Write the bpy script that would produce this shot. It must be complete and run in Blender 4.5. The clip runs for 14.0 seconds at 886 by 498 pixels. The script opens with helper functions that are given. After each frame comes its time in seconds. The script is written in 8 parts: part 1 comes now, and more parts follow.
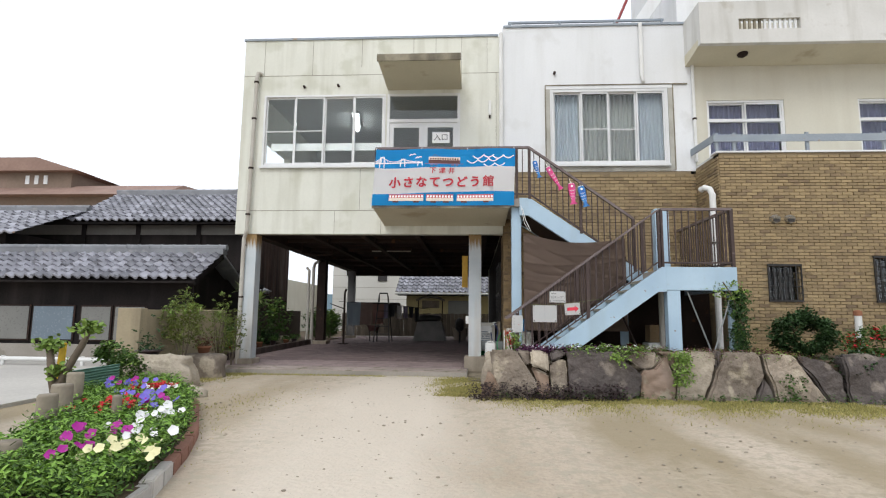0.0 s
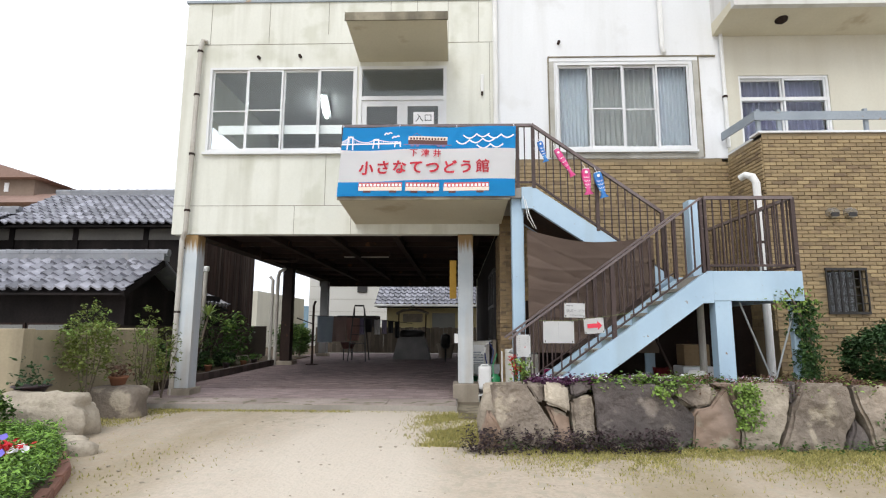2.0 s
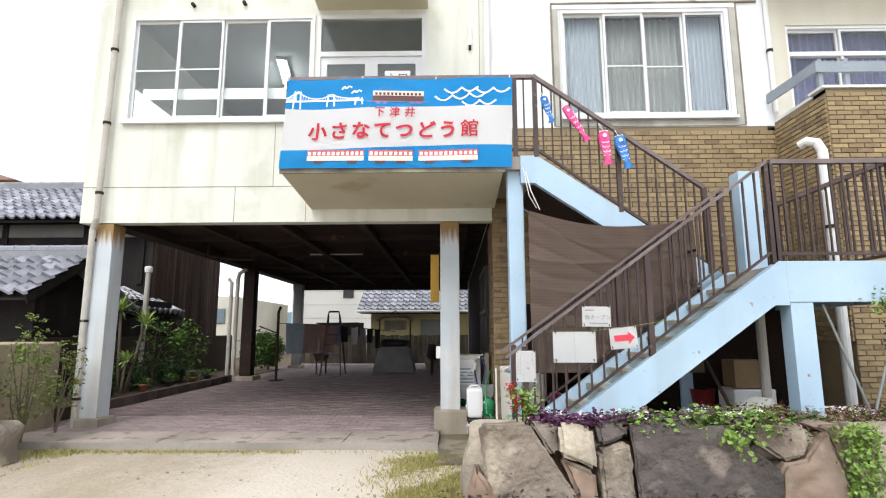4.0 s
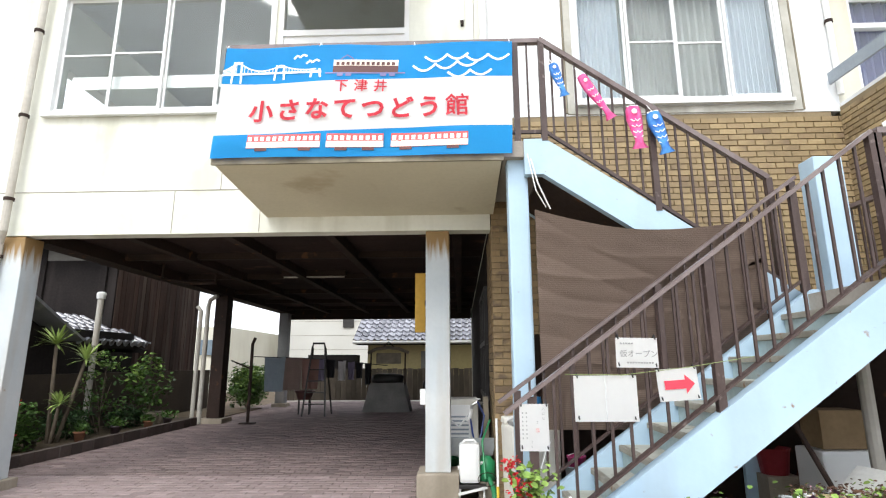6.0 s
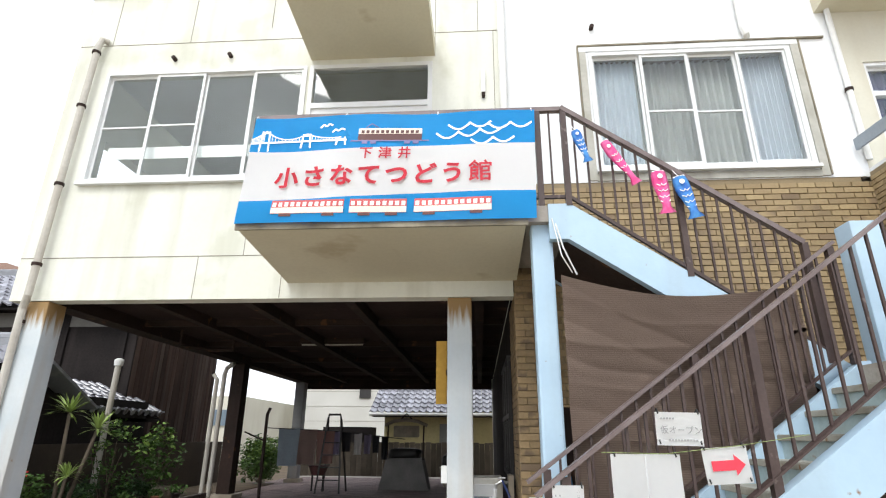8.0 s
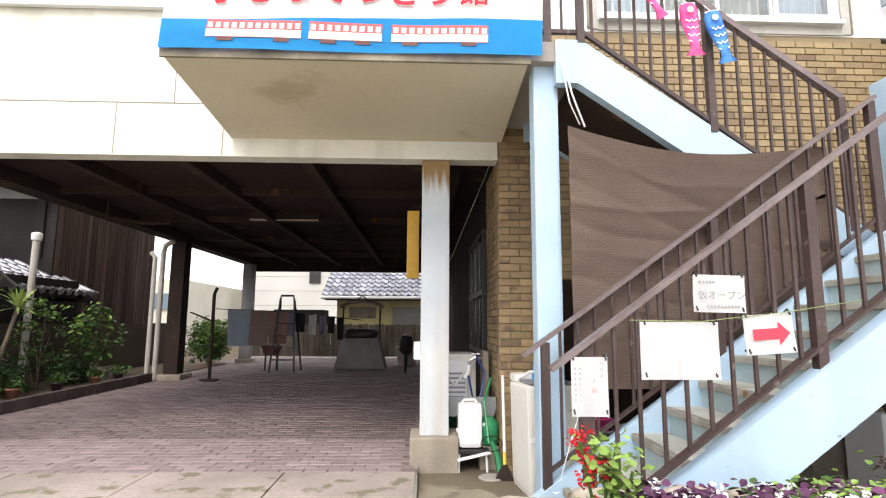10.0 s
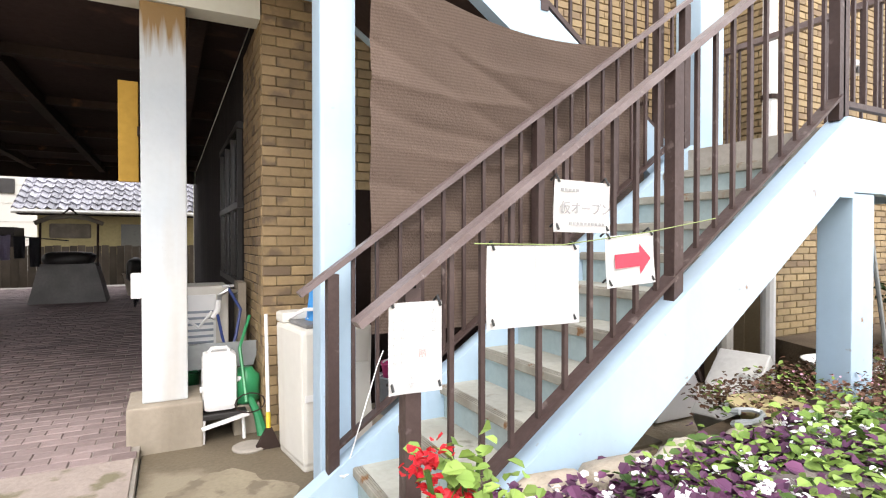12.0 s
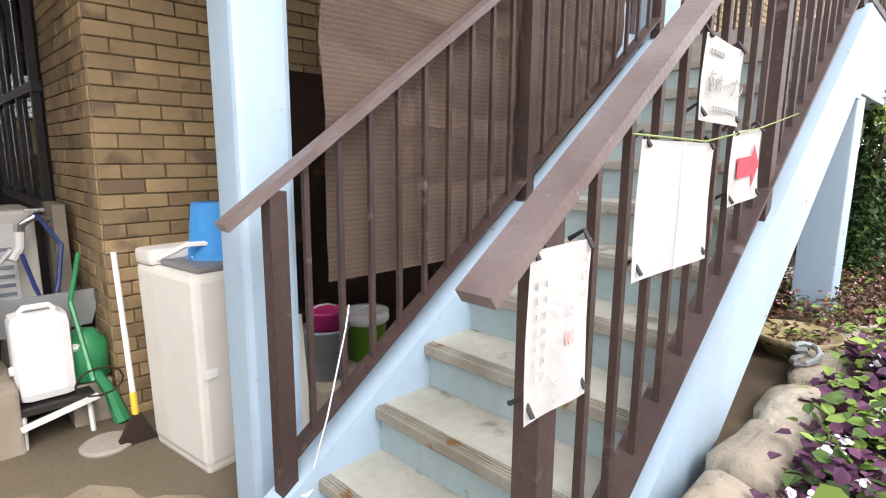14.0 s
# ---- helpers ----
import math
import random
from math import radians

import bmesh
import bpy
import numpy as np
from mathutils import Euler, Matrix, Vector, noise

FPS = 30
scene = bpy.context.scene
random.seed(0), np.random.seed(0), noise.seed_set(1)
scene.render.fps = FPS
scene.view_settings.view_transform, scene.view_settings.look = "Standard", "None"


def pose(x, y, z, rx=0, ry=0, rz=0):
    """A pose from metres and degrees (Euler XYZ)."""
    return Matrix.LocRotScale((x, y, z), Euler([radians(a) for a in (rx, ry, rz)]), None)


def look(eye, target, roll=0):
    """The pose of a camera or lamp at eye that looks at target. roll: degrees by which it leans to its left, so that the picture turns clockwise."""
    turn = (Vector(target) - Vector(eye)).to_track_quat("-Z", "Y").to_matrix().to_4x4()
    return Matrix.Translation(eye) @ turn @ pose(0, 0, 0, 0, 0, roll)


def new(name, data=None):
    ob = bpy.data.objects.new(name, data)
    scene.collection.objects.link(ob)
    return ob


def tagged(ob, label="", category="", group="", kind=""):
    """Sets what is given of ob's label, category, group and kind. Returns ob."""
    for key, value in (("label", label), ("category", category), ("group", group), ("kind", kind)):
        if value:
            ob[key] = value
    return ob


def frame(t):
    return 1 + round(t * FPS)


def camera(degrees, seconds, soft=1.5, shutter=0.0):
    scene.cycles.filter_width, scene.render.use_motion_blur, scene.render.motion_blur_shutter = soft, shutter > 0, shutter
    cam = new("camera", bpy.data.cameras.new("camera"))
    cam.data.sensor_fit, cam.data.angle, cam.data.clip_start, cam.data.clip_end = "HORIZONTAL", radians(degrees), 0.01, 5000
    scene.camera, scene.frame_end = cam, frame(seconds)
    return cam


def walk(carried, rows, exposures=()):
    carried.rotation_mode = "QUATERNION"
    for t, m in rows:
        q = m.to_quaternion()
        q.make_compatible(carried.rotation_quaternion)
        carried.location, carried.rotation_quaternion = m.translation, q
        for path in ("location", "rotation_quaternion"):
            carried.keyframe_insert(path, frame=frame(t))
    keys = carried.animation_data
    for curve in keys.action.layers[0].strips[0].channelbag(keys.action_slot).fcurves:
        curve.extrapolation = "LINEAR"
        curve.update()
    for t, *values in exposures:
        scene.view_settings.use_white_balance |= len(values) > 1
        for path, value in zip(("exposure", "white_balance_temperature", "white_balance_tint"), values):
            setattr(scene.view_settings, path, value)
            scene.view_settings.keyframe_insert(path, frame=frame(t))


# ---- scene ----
cam = camera(79.4, 14.0, 1.15)
PATH = [
    (0, (0.452, -0.52, 1.123), (0.335, 1.461, 1.371), 0.6),
    (0.5, (0.365, 0.042, 1.161), (0.274, 2.024, 1.413), -0.1),
    (1, (0.345, 0.566, 1.192), (0.264, 2.546, 1.463), 0.4),
    (1.5, (0.332, 1.112, 1.216), (0.272, 3.092, 1.493), -0.2),
    (2, (0.326, 1.62, 1.237), (0.271, 3.598, 1.527), 0.2),
    (2.5, (0.37, 2.141, 1.274), (0.332, 4.119, 1.565), -0.5),
    (3, (0.397, 2.643, 1.304), (0.358, 4.619, 1.611), -0.1),
    (3.2, (0.419, 2.84, 1.309), (0.392, 4.815, 1.617), -0.3),
    (5.5, (0.675, 4.999, 1.363), (0.62, 6.968, 1.711), 0.0),
    (6, (0.736, 5.257, 1.406), (0.673, 7.212, 1.825), -0.3),
    (6.5, (0.71, 5.319, 1.434), (0.627, 7.258, 1.917), 0.1),
    (7, (0.705, 5.337, 1.46), (0.604, 7.259, 2.005), 0.2),
    (9.3, (0.49, 5.655, 1.337), (0.345, 7.505, 2.078), 0.8),
    (9.5, (0.42, 5.757, 1.338), (0.297, 7.66, 1.937), 0.7),
    (10, (0.37, 6.172, 1.314), (0.436, 8.152, 1.586), 0.3),
    (10.5, (0.31, 6.58, 1.321), (0.642, 8.549, 1.432), 0.4),
    (11, (0.347, 6.89, 1.324), (0.975, 8.788, 1.371), 0.4),
    (11.5, (0.464, 7.138, 1.321), (1.277, 8.965, 1.324), -0.2),
    (12, (0.503, 7.34, 1.336), (1.414, 9.12, 1.309), 0.0),
    (12.5, (0.549, 7.458, 1.328), (1.555, 9.186, 1.281), -0.1),
    (13, (0.497, 7.63, 1.319), (1.569, 9.317, 1.253), 0.1),
    (13.5, (0.352, 7.986, 1.308), (1.552, 9.582, 1.193), 0.8),
    (14, (0.442, 8.43, 1.287), (1.841, 9.817, 0.941), 0.5),
]
walk(cam, [(t, look(eye, target, roll)) for t, eye, target, roll in PATH], exposures=[(0, 0.02, 6420, 10), (3, 0.44, 6400, 11), (5.5, 0.84, 6400, 9), (6.5, 0.92, 6400, 9), (7, 0.87, 6400, 9), (9.5, 0.46, 6450, 10), (10, 1.1, 6650, 13), (10.5, 1.43, 6740, 14), (12, 1.32, 6740, 14), (14, 1.13, 6740, 16)])

# ==== world and light ====
sky_world = bpy.data.worlds.new("overcast_sky")
scene.world = sky_world
sky_world.use_nodes = True
wt = sky_world.node_tree
wt.nodes.clear()
w_sky = wt.nodes.new("ShaderNodeTexSky")
w_sky.sky_type, w_sky.sun_disc = "NISHITA", False
w_sky.sun_elevation, w_sky.sun_rotation = radians(47), radians(197)
w_sky.air_density, w_sky.dust_density = 1.0, 3.0
w_hsv = wt.nodes.new("ShaderNodeHueSaturation")
w_hsv.inputs["Saturation"].default_value = 0.12
w_mix = wt.nodes.new("ShaderNodeMixRGB")
w_mix.inputs[0].default_value = 0.8
w_mix.inputs[2].default_value = (12.7, 13.2, 14.1, 1)
w_bg = wt.nodes.new("ShaderNodeBackground")
w_bg.inputs[1].default_value = 0.1
w_out = wt.nodes.new("ShaderNodeOutputWorld")
wt.links.new(w_sky.outputs[0], w_hsv.inputs["Color"])
wt.links.new(w_hsv.outputs[0], w_mix.inputs[1])
wt.links.new(w_mix.outputs[0], w_bg.inputs[0])
wt.links.new(w_bg.outputs[0], w_out.inputs[0])
sun_data = bpy.data.lights.new("sun", "SUN")
sun_data.energy, sun_data.angle, sun_data.color = 1.15, radians(25), (1.0, 0.97, 0.92)
sun = new("sun", sun_data)
sun.matrix_world = look((-8, -27, 30), (0, 0, 0))

# ---- materials ----
def mat(name, a, b, rough=0.8, big=0.6, fine=18.0, bump=0.15, metal=0.0, streak=None, streak_amount=0.5, rand=0.0, island=False,
        spots=None, spot_scale=4.0, spot_cut=0.62, spec=0.4, fine_amount=0.35, bump_dist=0.01, trans=0.0):
    """A surface that varies between the colours a and b in broad patches and fine grain; streak: colour of vertical runs; spots: colour of stains."""
    m = bpy.data.materials.new(name)
    m.use_nodes = True
    nt = m.node_tree
    nt.nodes.clear()
    N, K = nt.nodes.new, nt.links.new
    out, bs = N("ShaderNodeOutputMaterial"), N("ShaderNodeBsdfPrincipled")
    K(bs.outputs[0], out.inputs[0])
    tc = N("ShaderNodeTexCoord")
    vec = tc.outputs["Object"]
    if rand or island:
        src = N("ShaderNodeNewGeometry").outputs["Random Per Island"] if island else N("ShaderNodeObjectInfo").outputs["Random"]
        add = N("ShaderNodeVectorMath")
        add.operation = "MULTIPLY_ADD"
        add.inputs[1].default_value = (1, 1, 1)
        sc = N("ShaderNodeVectorMath")
        sc.operation = "SCALE"
        cb = N("ShaderNodeCombineXYZ")
        for i in range(3):
            K(src, cb.inputs[i])
        K(cb.outputs[0], sc.inputs[0])
        sc.inputs["Scale"].default_value = 37.0
        K(vec, add.inputs[0])
        K(sc.outputs[0], add.inputs[2])
        vec = add.outputs[0]

    def noise_tex(scale, detail=4.0, squash=None):
        n = N("ShaderNodeTexNoise")
        n.inputs["Scale"].default_value, n.inputs["Detail"].default_value = scale, detail
        if squash:
            mp = N("ShaderNodeMapping")
            mp.inputs["Scale"].default_value = squash
            K(vec, mp.inputs[0])
            K(mp.outputs[0], n.inputs["Vector"])
        else:
            K(vec, n.inputs["Vector"])
        return n.outputs["Fac"]

    def ramp(fac, lo, hi):
        r = N("ShaderNodeMapRange")
        r.inputs[1].default_value, r.inputs[2].default_value = lo, hi
        K(fac, r.inputs[0])
        return r.outputs[0]

    def mix(fac, c1, c2, mode="MIX"):
        x = N("ShaderNodeMixRGB")
        x.blend_type = mode
        for v, s in ((fac, x.inputs[0]), (c1, x.inputs[1]), (c2, x.inputs[2])):
            if hasattr(v, "links"):
                K(v, s)
            elif isinstance(v, (int, float)):
                s.default_value = v
            else:
                s.default_value = (*v, 1)
        return x.outputs[0]

    f1 = noise_tex(fine, 6.0)
    c = mix(ramp(noise_tex(big, 5.0), 0.35, 0.65), a, b)
    dark = tuple(v * 0.62 for v in a)
    mid = N("ShaderNodeMath")
    mid.operation = "MULTIPLY"
    K(ramp(f1, 0.4, 0.75), mid.inputs[0])
    mid.inputs[1].default_value = fine_amount
    c = mix(mid.outputs[0], c, dark)
    if spots:
        c = mix(ramp(noise_tex(spot_scale, 6.0), spot_cut, spot_cut + 0.08), c, spots)
    if streak:
        k = N("ShaderNodeMath")
        k.operation = "MULTIPLY"
        K(ramp(noise_tex(1.0, 6.0, (3.1, 3.1, 0.3)), 0.5, 0.8), k.inputs[0])
        k.inputs[1].default_value = streak_amount
        c = mix(k.outputs[0], c, streak)
    if rand or island:
        r = N("ShaderNodeMapRange")
        r.inputs[3].default_value, r.inputs[4].default_value = 1 - (rand or 0.3), 1 + (rand or 0.3)
        K(src, r.inputs[0])
        cc = N("ShaderNodeCombineXYZ")
        for i in range(3):
            K(r.outputs[0], cc.inputs[i])
        c = mix(1.0, c, cc.outputs[0], "MULTIPLY")
    K(c, bs.inputs["Base Color"])
    rr = N("ShaderNodeMapRange")
    rr.inputs[3].default_value, rr.inputs[4].default_value = max(rough - 0.12, 0.02), min(rough + 0.12, 1)
    K(f1, rr.inputs[0])
    K(rr.outputs[0], bs.inputs["Roughness"])
    bs.inputs["Metallic"].default_value = metal
    bs.inputs["Specular IOR Level"].default_value = spec
    if bump:
        bp = N("ShaderNodeBump")
        bp.inputs["Strength"].default_value, bp.inputs["Distance"].default_value = bump, bump_dist
        K(f1, bp.inputs["Height"])
        K(bp.outputs[0], bs.inputs["Normal"])
    if trans:
        bs.inputs["Transmission Weight"].default_value = trans
    return m


def glass_mat(name, tint=(0.9, 0.95, 0.95), rough=0.02):
    m = bpy.data.materials.new(name)
    m.use_nodes = True
    bs = m.node_tree.nodes["Principled BSDF"]
    bs.inputs["Base Color"].default_value = (*tint, 1)
    bs.inputs["Transmission Weight"].default_value = 1.0
    bs.inputs["Roughness"].default_value = rough
    bs.inputs["IOR"].default_value = 1.42
    return m


M_DIRT = mat("packed_dirt", (0.535, 0.455, 0.36), (0.4, 0.325, 0.24), 0.95, 0.33, 22, 1.0, spots=(0.4, 0.35, 0.27), spot_scale=7.0, spot_cut=0.52, fine_amount=0.6, bump_dist=0.02)
M_CONCRETE = mat("concrete", (0.36, 0.33, 0.29), (0.27, 0.245, 0.21), 0.9, 0.8, 30, 0.3, spots=(0.2, 0.18, 0.14), spot_scale=1.4)
M_PLINTH = mat("rough_concrete", (0.4, 0.345, 0.275), (0.28, 0.24, 0.185), 0.92, 2.0, 30, 0.4, streak=(0.13, 0.11, 0.08))
# same brick twice: lit tone for the mouth, shade painted in for deeper rows
M_PAVER_LIT = mat("brick_paver_lit", (0.33, 0.255, 0.245), (0.24, 0.185, 0.178), 0.8, 0.5, 30, 0.3, rand=0.16)
M_PAVERS_SHADED = mat("brick_pavers_joined_shaded", (0.235, 0.178, 0.17), (0.165, 0.125, 0.12), 0.85, 0.5, 30, 0.3, island=True, rand=0.18, spec=0.25)
M_PLASTER = mat("aged_cream_plaster", (0.71, 0.715, 0.645), (0.63, 0.635, 0.56), 0.85, 0.5, 22, 0.1, streak=(0.4, 0.39, 0.31), streak_amount=0.6, spots=(0.58, 0.585, 0.5), spot_scale=1.1, spot_cut=0.56, fine_amount=0.1)
M_PARAPET = mat("weathered_white_parapet", (0.66, 0.655, 0.63), (0.55, 0.545, 0.515), 0.88, 0.7, 22, 0.15, streak=(0.3, 0.28, 0.23), streak_amount=0.6, spots=(0.46, 0.44, 0.39), spot_scale=1.8, spot_cut=0.6, fine_amount=0.12)
M_WHITE = mat("white_render", (0.77, 0.785, 0.795), (0.71, 0.725, 0.735), 0.85, 0.4, 25, 0.1, streak=(0.5, 0.5, 0.47), streak_amount=0.35, spots=(0.66, 0.67, 0.67), spot_scale=1.2, spot_cut=0.58, fine_amount=0.08)
M_CREAM = mat("cream_render", (0.6, 0.58, 0.49), (0.54, 0.515, 0.43), 0.85, 0.5, 25, 0.1, streak=(0.45, 0.41, 0.32), streak_amount=0.35, fine_amount=0.1)
M_SOFFIT = mat("cream_soffit", (0.6, 0.56, 0.43), (0.52, 0.48, 0.36), 0.85, 0.7, 25, 0.1, spots=(0.42, 0.36, 0.25), spot_scale=1.2, spot_cut=0.6, fine_amount=0.15)
M_STAINED = mat("stained_concrete_edge", (0.30, 0.27, 0.2), (0.16, 0.14, 0.1), 0.9, 3.0, 20, 0.3, streak=(0.06, 0.05, 0.04), streak_amount=0.8)
M_BLUE = mat("pale_blue_paint", (0.43, 0.57, 0.68), (0.35, 0.48, 0.6), 0.5, 1.2, 25, 0.1, streak=(0.31, 0.37, 0.4), streak_amount=0.5, spots=(0.24, 0.14, 0.07), spot_scale=11.0, spot_cut=0.69, fine_amount=0.08)
M_PALE = mat("weathered_white_blue_paint", (0.58, 0.61, 0.62), (0.48, 0.53, 0.56), 0.65, 1.5, 25, 0.15, streak=(0.36, 0.25, 0.13), streak_amount=0.55, spots=(0.3, 0.17, 0.07), spot_scale=5.0, spot_cut=0.68, fine_amount=0.1)
M_RAIL = mat("dark_brown_painted_steel", (0.046, 0.028, 0.025), (0.07, 0.046, 0.041), 0.5, 3.0, 40, 0.15, spots=(0.14, 0.11, 0.1), spot_scale=14, spot_cut=0.64)
M_HAND = mat("chalky_brown_handrail", (0.19, 0.152, 0.148), (0.12, 0.088, 0.084), 0.36, 5.0, 60, 0.2, spots=(0.2, 0.165, 0.16), spot_scale=60, spot_cut=0.63)
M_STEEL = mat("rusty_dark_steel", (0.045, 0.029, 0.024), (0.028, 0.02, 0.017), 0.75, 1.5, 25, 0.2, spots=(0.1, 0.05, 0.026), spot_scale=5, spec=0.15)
# deck brown darkened so its colour carries the carport's dim interior
M_DECK = mat("shade_darkened_deck_soffit", (0.05, 0.034, 0.031), (0.03, 0.022, 0.02), 0.9, 0.7, 20, 0.2, spots=(0.085, 0.05, 0.04), spot_scale=1.6, spot_cut=0.6, spec=0.1)
M_BRICK = mat("ochre_brick", (0.33, 0.235, 0.12), (0.235, 0.162, 0.09), 0.72, 3.0, 30, 0.35, rand=0.2, spots=(0.15, 0.105, 0.065), spot_scale=3.5, spot_cut=0.56)
M_BRICKS = mat("ochre_bricks_joined", (0.34, 0.255, 0.135), (0.245, 0.178, 0.098), 0.72, 0.7, 30, 0.3, island=True, rand=0.15, spots=(0.19, 0.135, 0.08), spot_scale=1.3, spot_cut=0.57)
M_MORTAR = mat("mortar", (0.27, 0.21, 0.125), (0.2, 0.155, 0.095), 0.95, 1.0, 40, 0.3)
M_ALU = mat("white_aluminium", (0.72, 0.73, 0.73), (0.65, 0.66, 0.66), 0.4, 2.0, 30, 0.03, fine_amount=0.08)
M_GLASS = glass_mat("window_glass")
M_CHAR = mat("charred_boards", (0.015, 0.013, 0.013), (0.027, 0.022, 0.021), 0.85, 0.8, 20, 0.3, streak=(0.05, 0.042, 0.039), streak_amount=0.6, spec=0.12)
M_TILE = mat("grey_roof_tile", (0.24, 0.25, 0.27), (0.17, 0.175, 0.19), 0.36, 1.0, 25, 0.15, spots=(0.26, 0.26, 0.27), spot_scale=3, spot_cut=0.58)
M_TARP = mat("brown_shade_cloth", (0.25, 0.182, 0.142), (0.195, 0.14, 0.11), 0.85, 1.0, 90, 0.5)
M_ROCK = mat("weathered_garden_rock", (0.36, 0.3, 0.235), (0.19, 0.155, 0.125), 0.9, 1.6, 20, 1.0, spots=(0.44, 0.38, 0.29), spot_scale=3.0, spot_cut=0.55, rand=0.15, streak=(0.08, 0.066, 0.056), streak_amount=0.7, fine_amount=0.7, bump_dist=0.03)
M_TREAD = mat("worn_cement_tread", (0.44, 0.44, 0.385), (0.32, 0.32, 0.27), 0.85, 2.5, 30, 0.35, spots=(0.2, 0.19, 0.15), spot_scale=6, spot_cut=0.6)
M_RISER = mat("grey_green_riser_paint", (0.36, 0.45, 0.46), (0.3, 0.38, 0.38), 0.6, 2.0, 25, 0.15, streak=(0.22, 0.15, 0.08), streak_amount=0.5, spots=(0.2, 0.12, 0.06), spot_scale=9, spot_cut=0.68)
M_NOSE = mat("ribbed_worn_nosing", (0.34, 0.33, 0.28), (0.22, 0.2, 0.16), 0.8, 4.0, 35, 0.3, spots=(0.2, 0.1, 0.04), spot_scale=12, spot_cut=0.62)


def head_rust(m, z0, z1, colour):
    """Adds an ochre rust run that starts at the head of a steel pillar and frays downwards."""
    nt = m.node_tree
    bs = next(n for n in nt.nodes if n.type == "BSDF_PRINCIPLED")
    link = bs.inputs["Base Color"].links[0]
    src = link.from_socket
    tc, sep, mp, nz = (nt.nodes.new("ShaderNode" + k) for k in ("TexCoord", "SeparateXYZ", "Mapping", "TexNoise"))
    mp.inputs["Scale"].default_value = (26, 26, 1.6)
    nz.inputs["Scale"].default_value, nz.inputs["Detail"].default_value = 1.0, 6
    nt.links.new(tc.outputs["Object"], sep.inputs[0])
    nt.links.new(tc.outputs["Object"], mp.inputs[0])
    nt.links.new(mp.outputs[0], nz.inputs["Vector"])
    r = nt.nodes.new("ShaderNodeMapRange")
    r.inputs[1].default_value, r.inputs[2].default_value = z0, z1
    nt.links.new(sep.outputs[2], r.inputs[0])
    add = nt.nodes.new("ShaderNodeMath")
    add.operation = "ADD"
    nt.links.new(r.outputs[0], add.inputs[0])
    nt.links.new(nz.outputs["Fac"], add.inputs[1])
    c = nt.nodes.new("ShaderNodeMapRange")
    c.inputs[1].default_value, c.inputs[2].default_value = 0.78, 1.15
    nt.links.new(add.outputs[0], c.inputs[0])
    mx = nt.nodes.new("ShaderNodeMixRGB")
    nt.links.new(c.outputs[0], mx.inputs[0])
    nt.links.new(src, mx.inputs[1])
    mx.inputs[2].default_value = (*colour, 1)
    nt.links.new(mx.outputs[0], bs.inputs["Base Color"])


def woven(m, per_metre):
    """Fine level ribs of a woven cloth, in colour and relief."""
    nt = m.node_tree
    bs = next(n for n in nt.nodes if n.type == "BSDF_PRINCIPLED")
    src = bs.inputs["Base Color"].links[0].from_socket
    tc, wv = nt.nodes.new("ShaderNodeTexCoord"), nt.nodes.new("ShaderNodeTexWave")
    wv.bands_direction = "Z"
    wv.inputs["Scale"].default_value, wv.inputs["Distortion"].default_value = per_metre / 3.1416 * 0.5, 0.6
    nt.links.new(tc.outputs["Object"], wv.inputs["Vector"])
    r = nt.nodes.new("ShaderNodeMapRange")
    r.inputs[3].default_value, r.inputs[4].default_value = 0.83, 1.06
    nt.links.new(wv.outputs["Fac"], r.inputs[0])
    mx = nt.nodes.new("ShaderNodeVectorMath")
    mx.operation = "SCALE"
    nt.links.new(src, mx.inputs[0])
    nt.links.new(r.outputs[0], mx.inputs["Scale"])
    nt.links.new(mx.outputs[0], bs.inputs["Base Color"])


woven(M_TARP, 115)


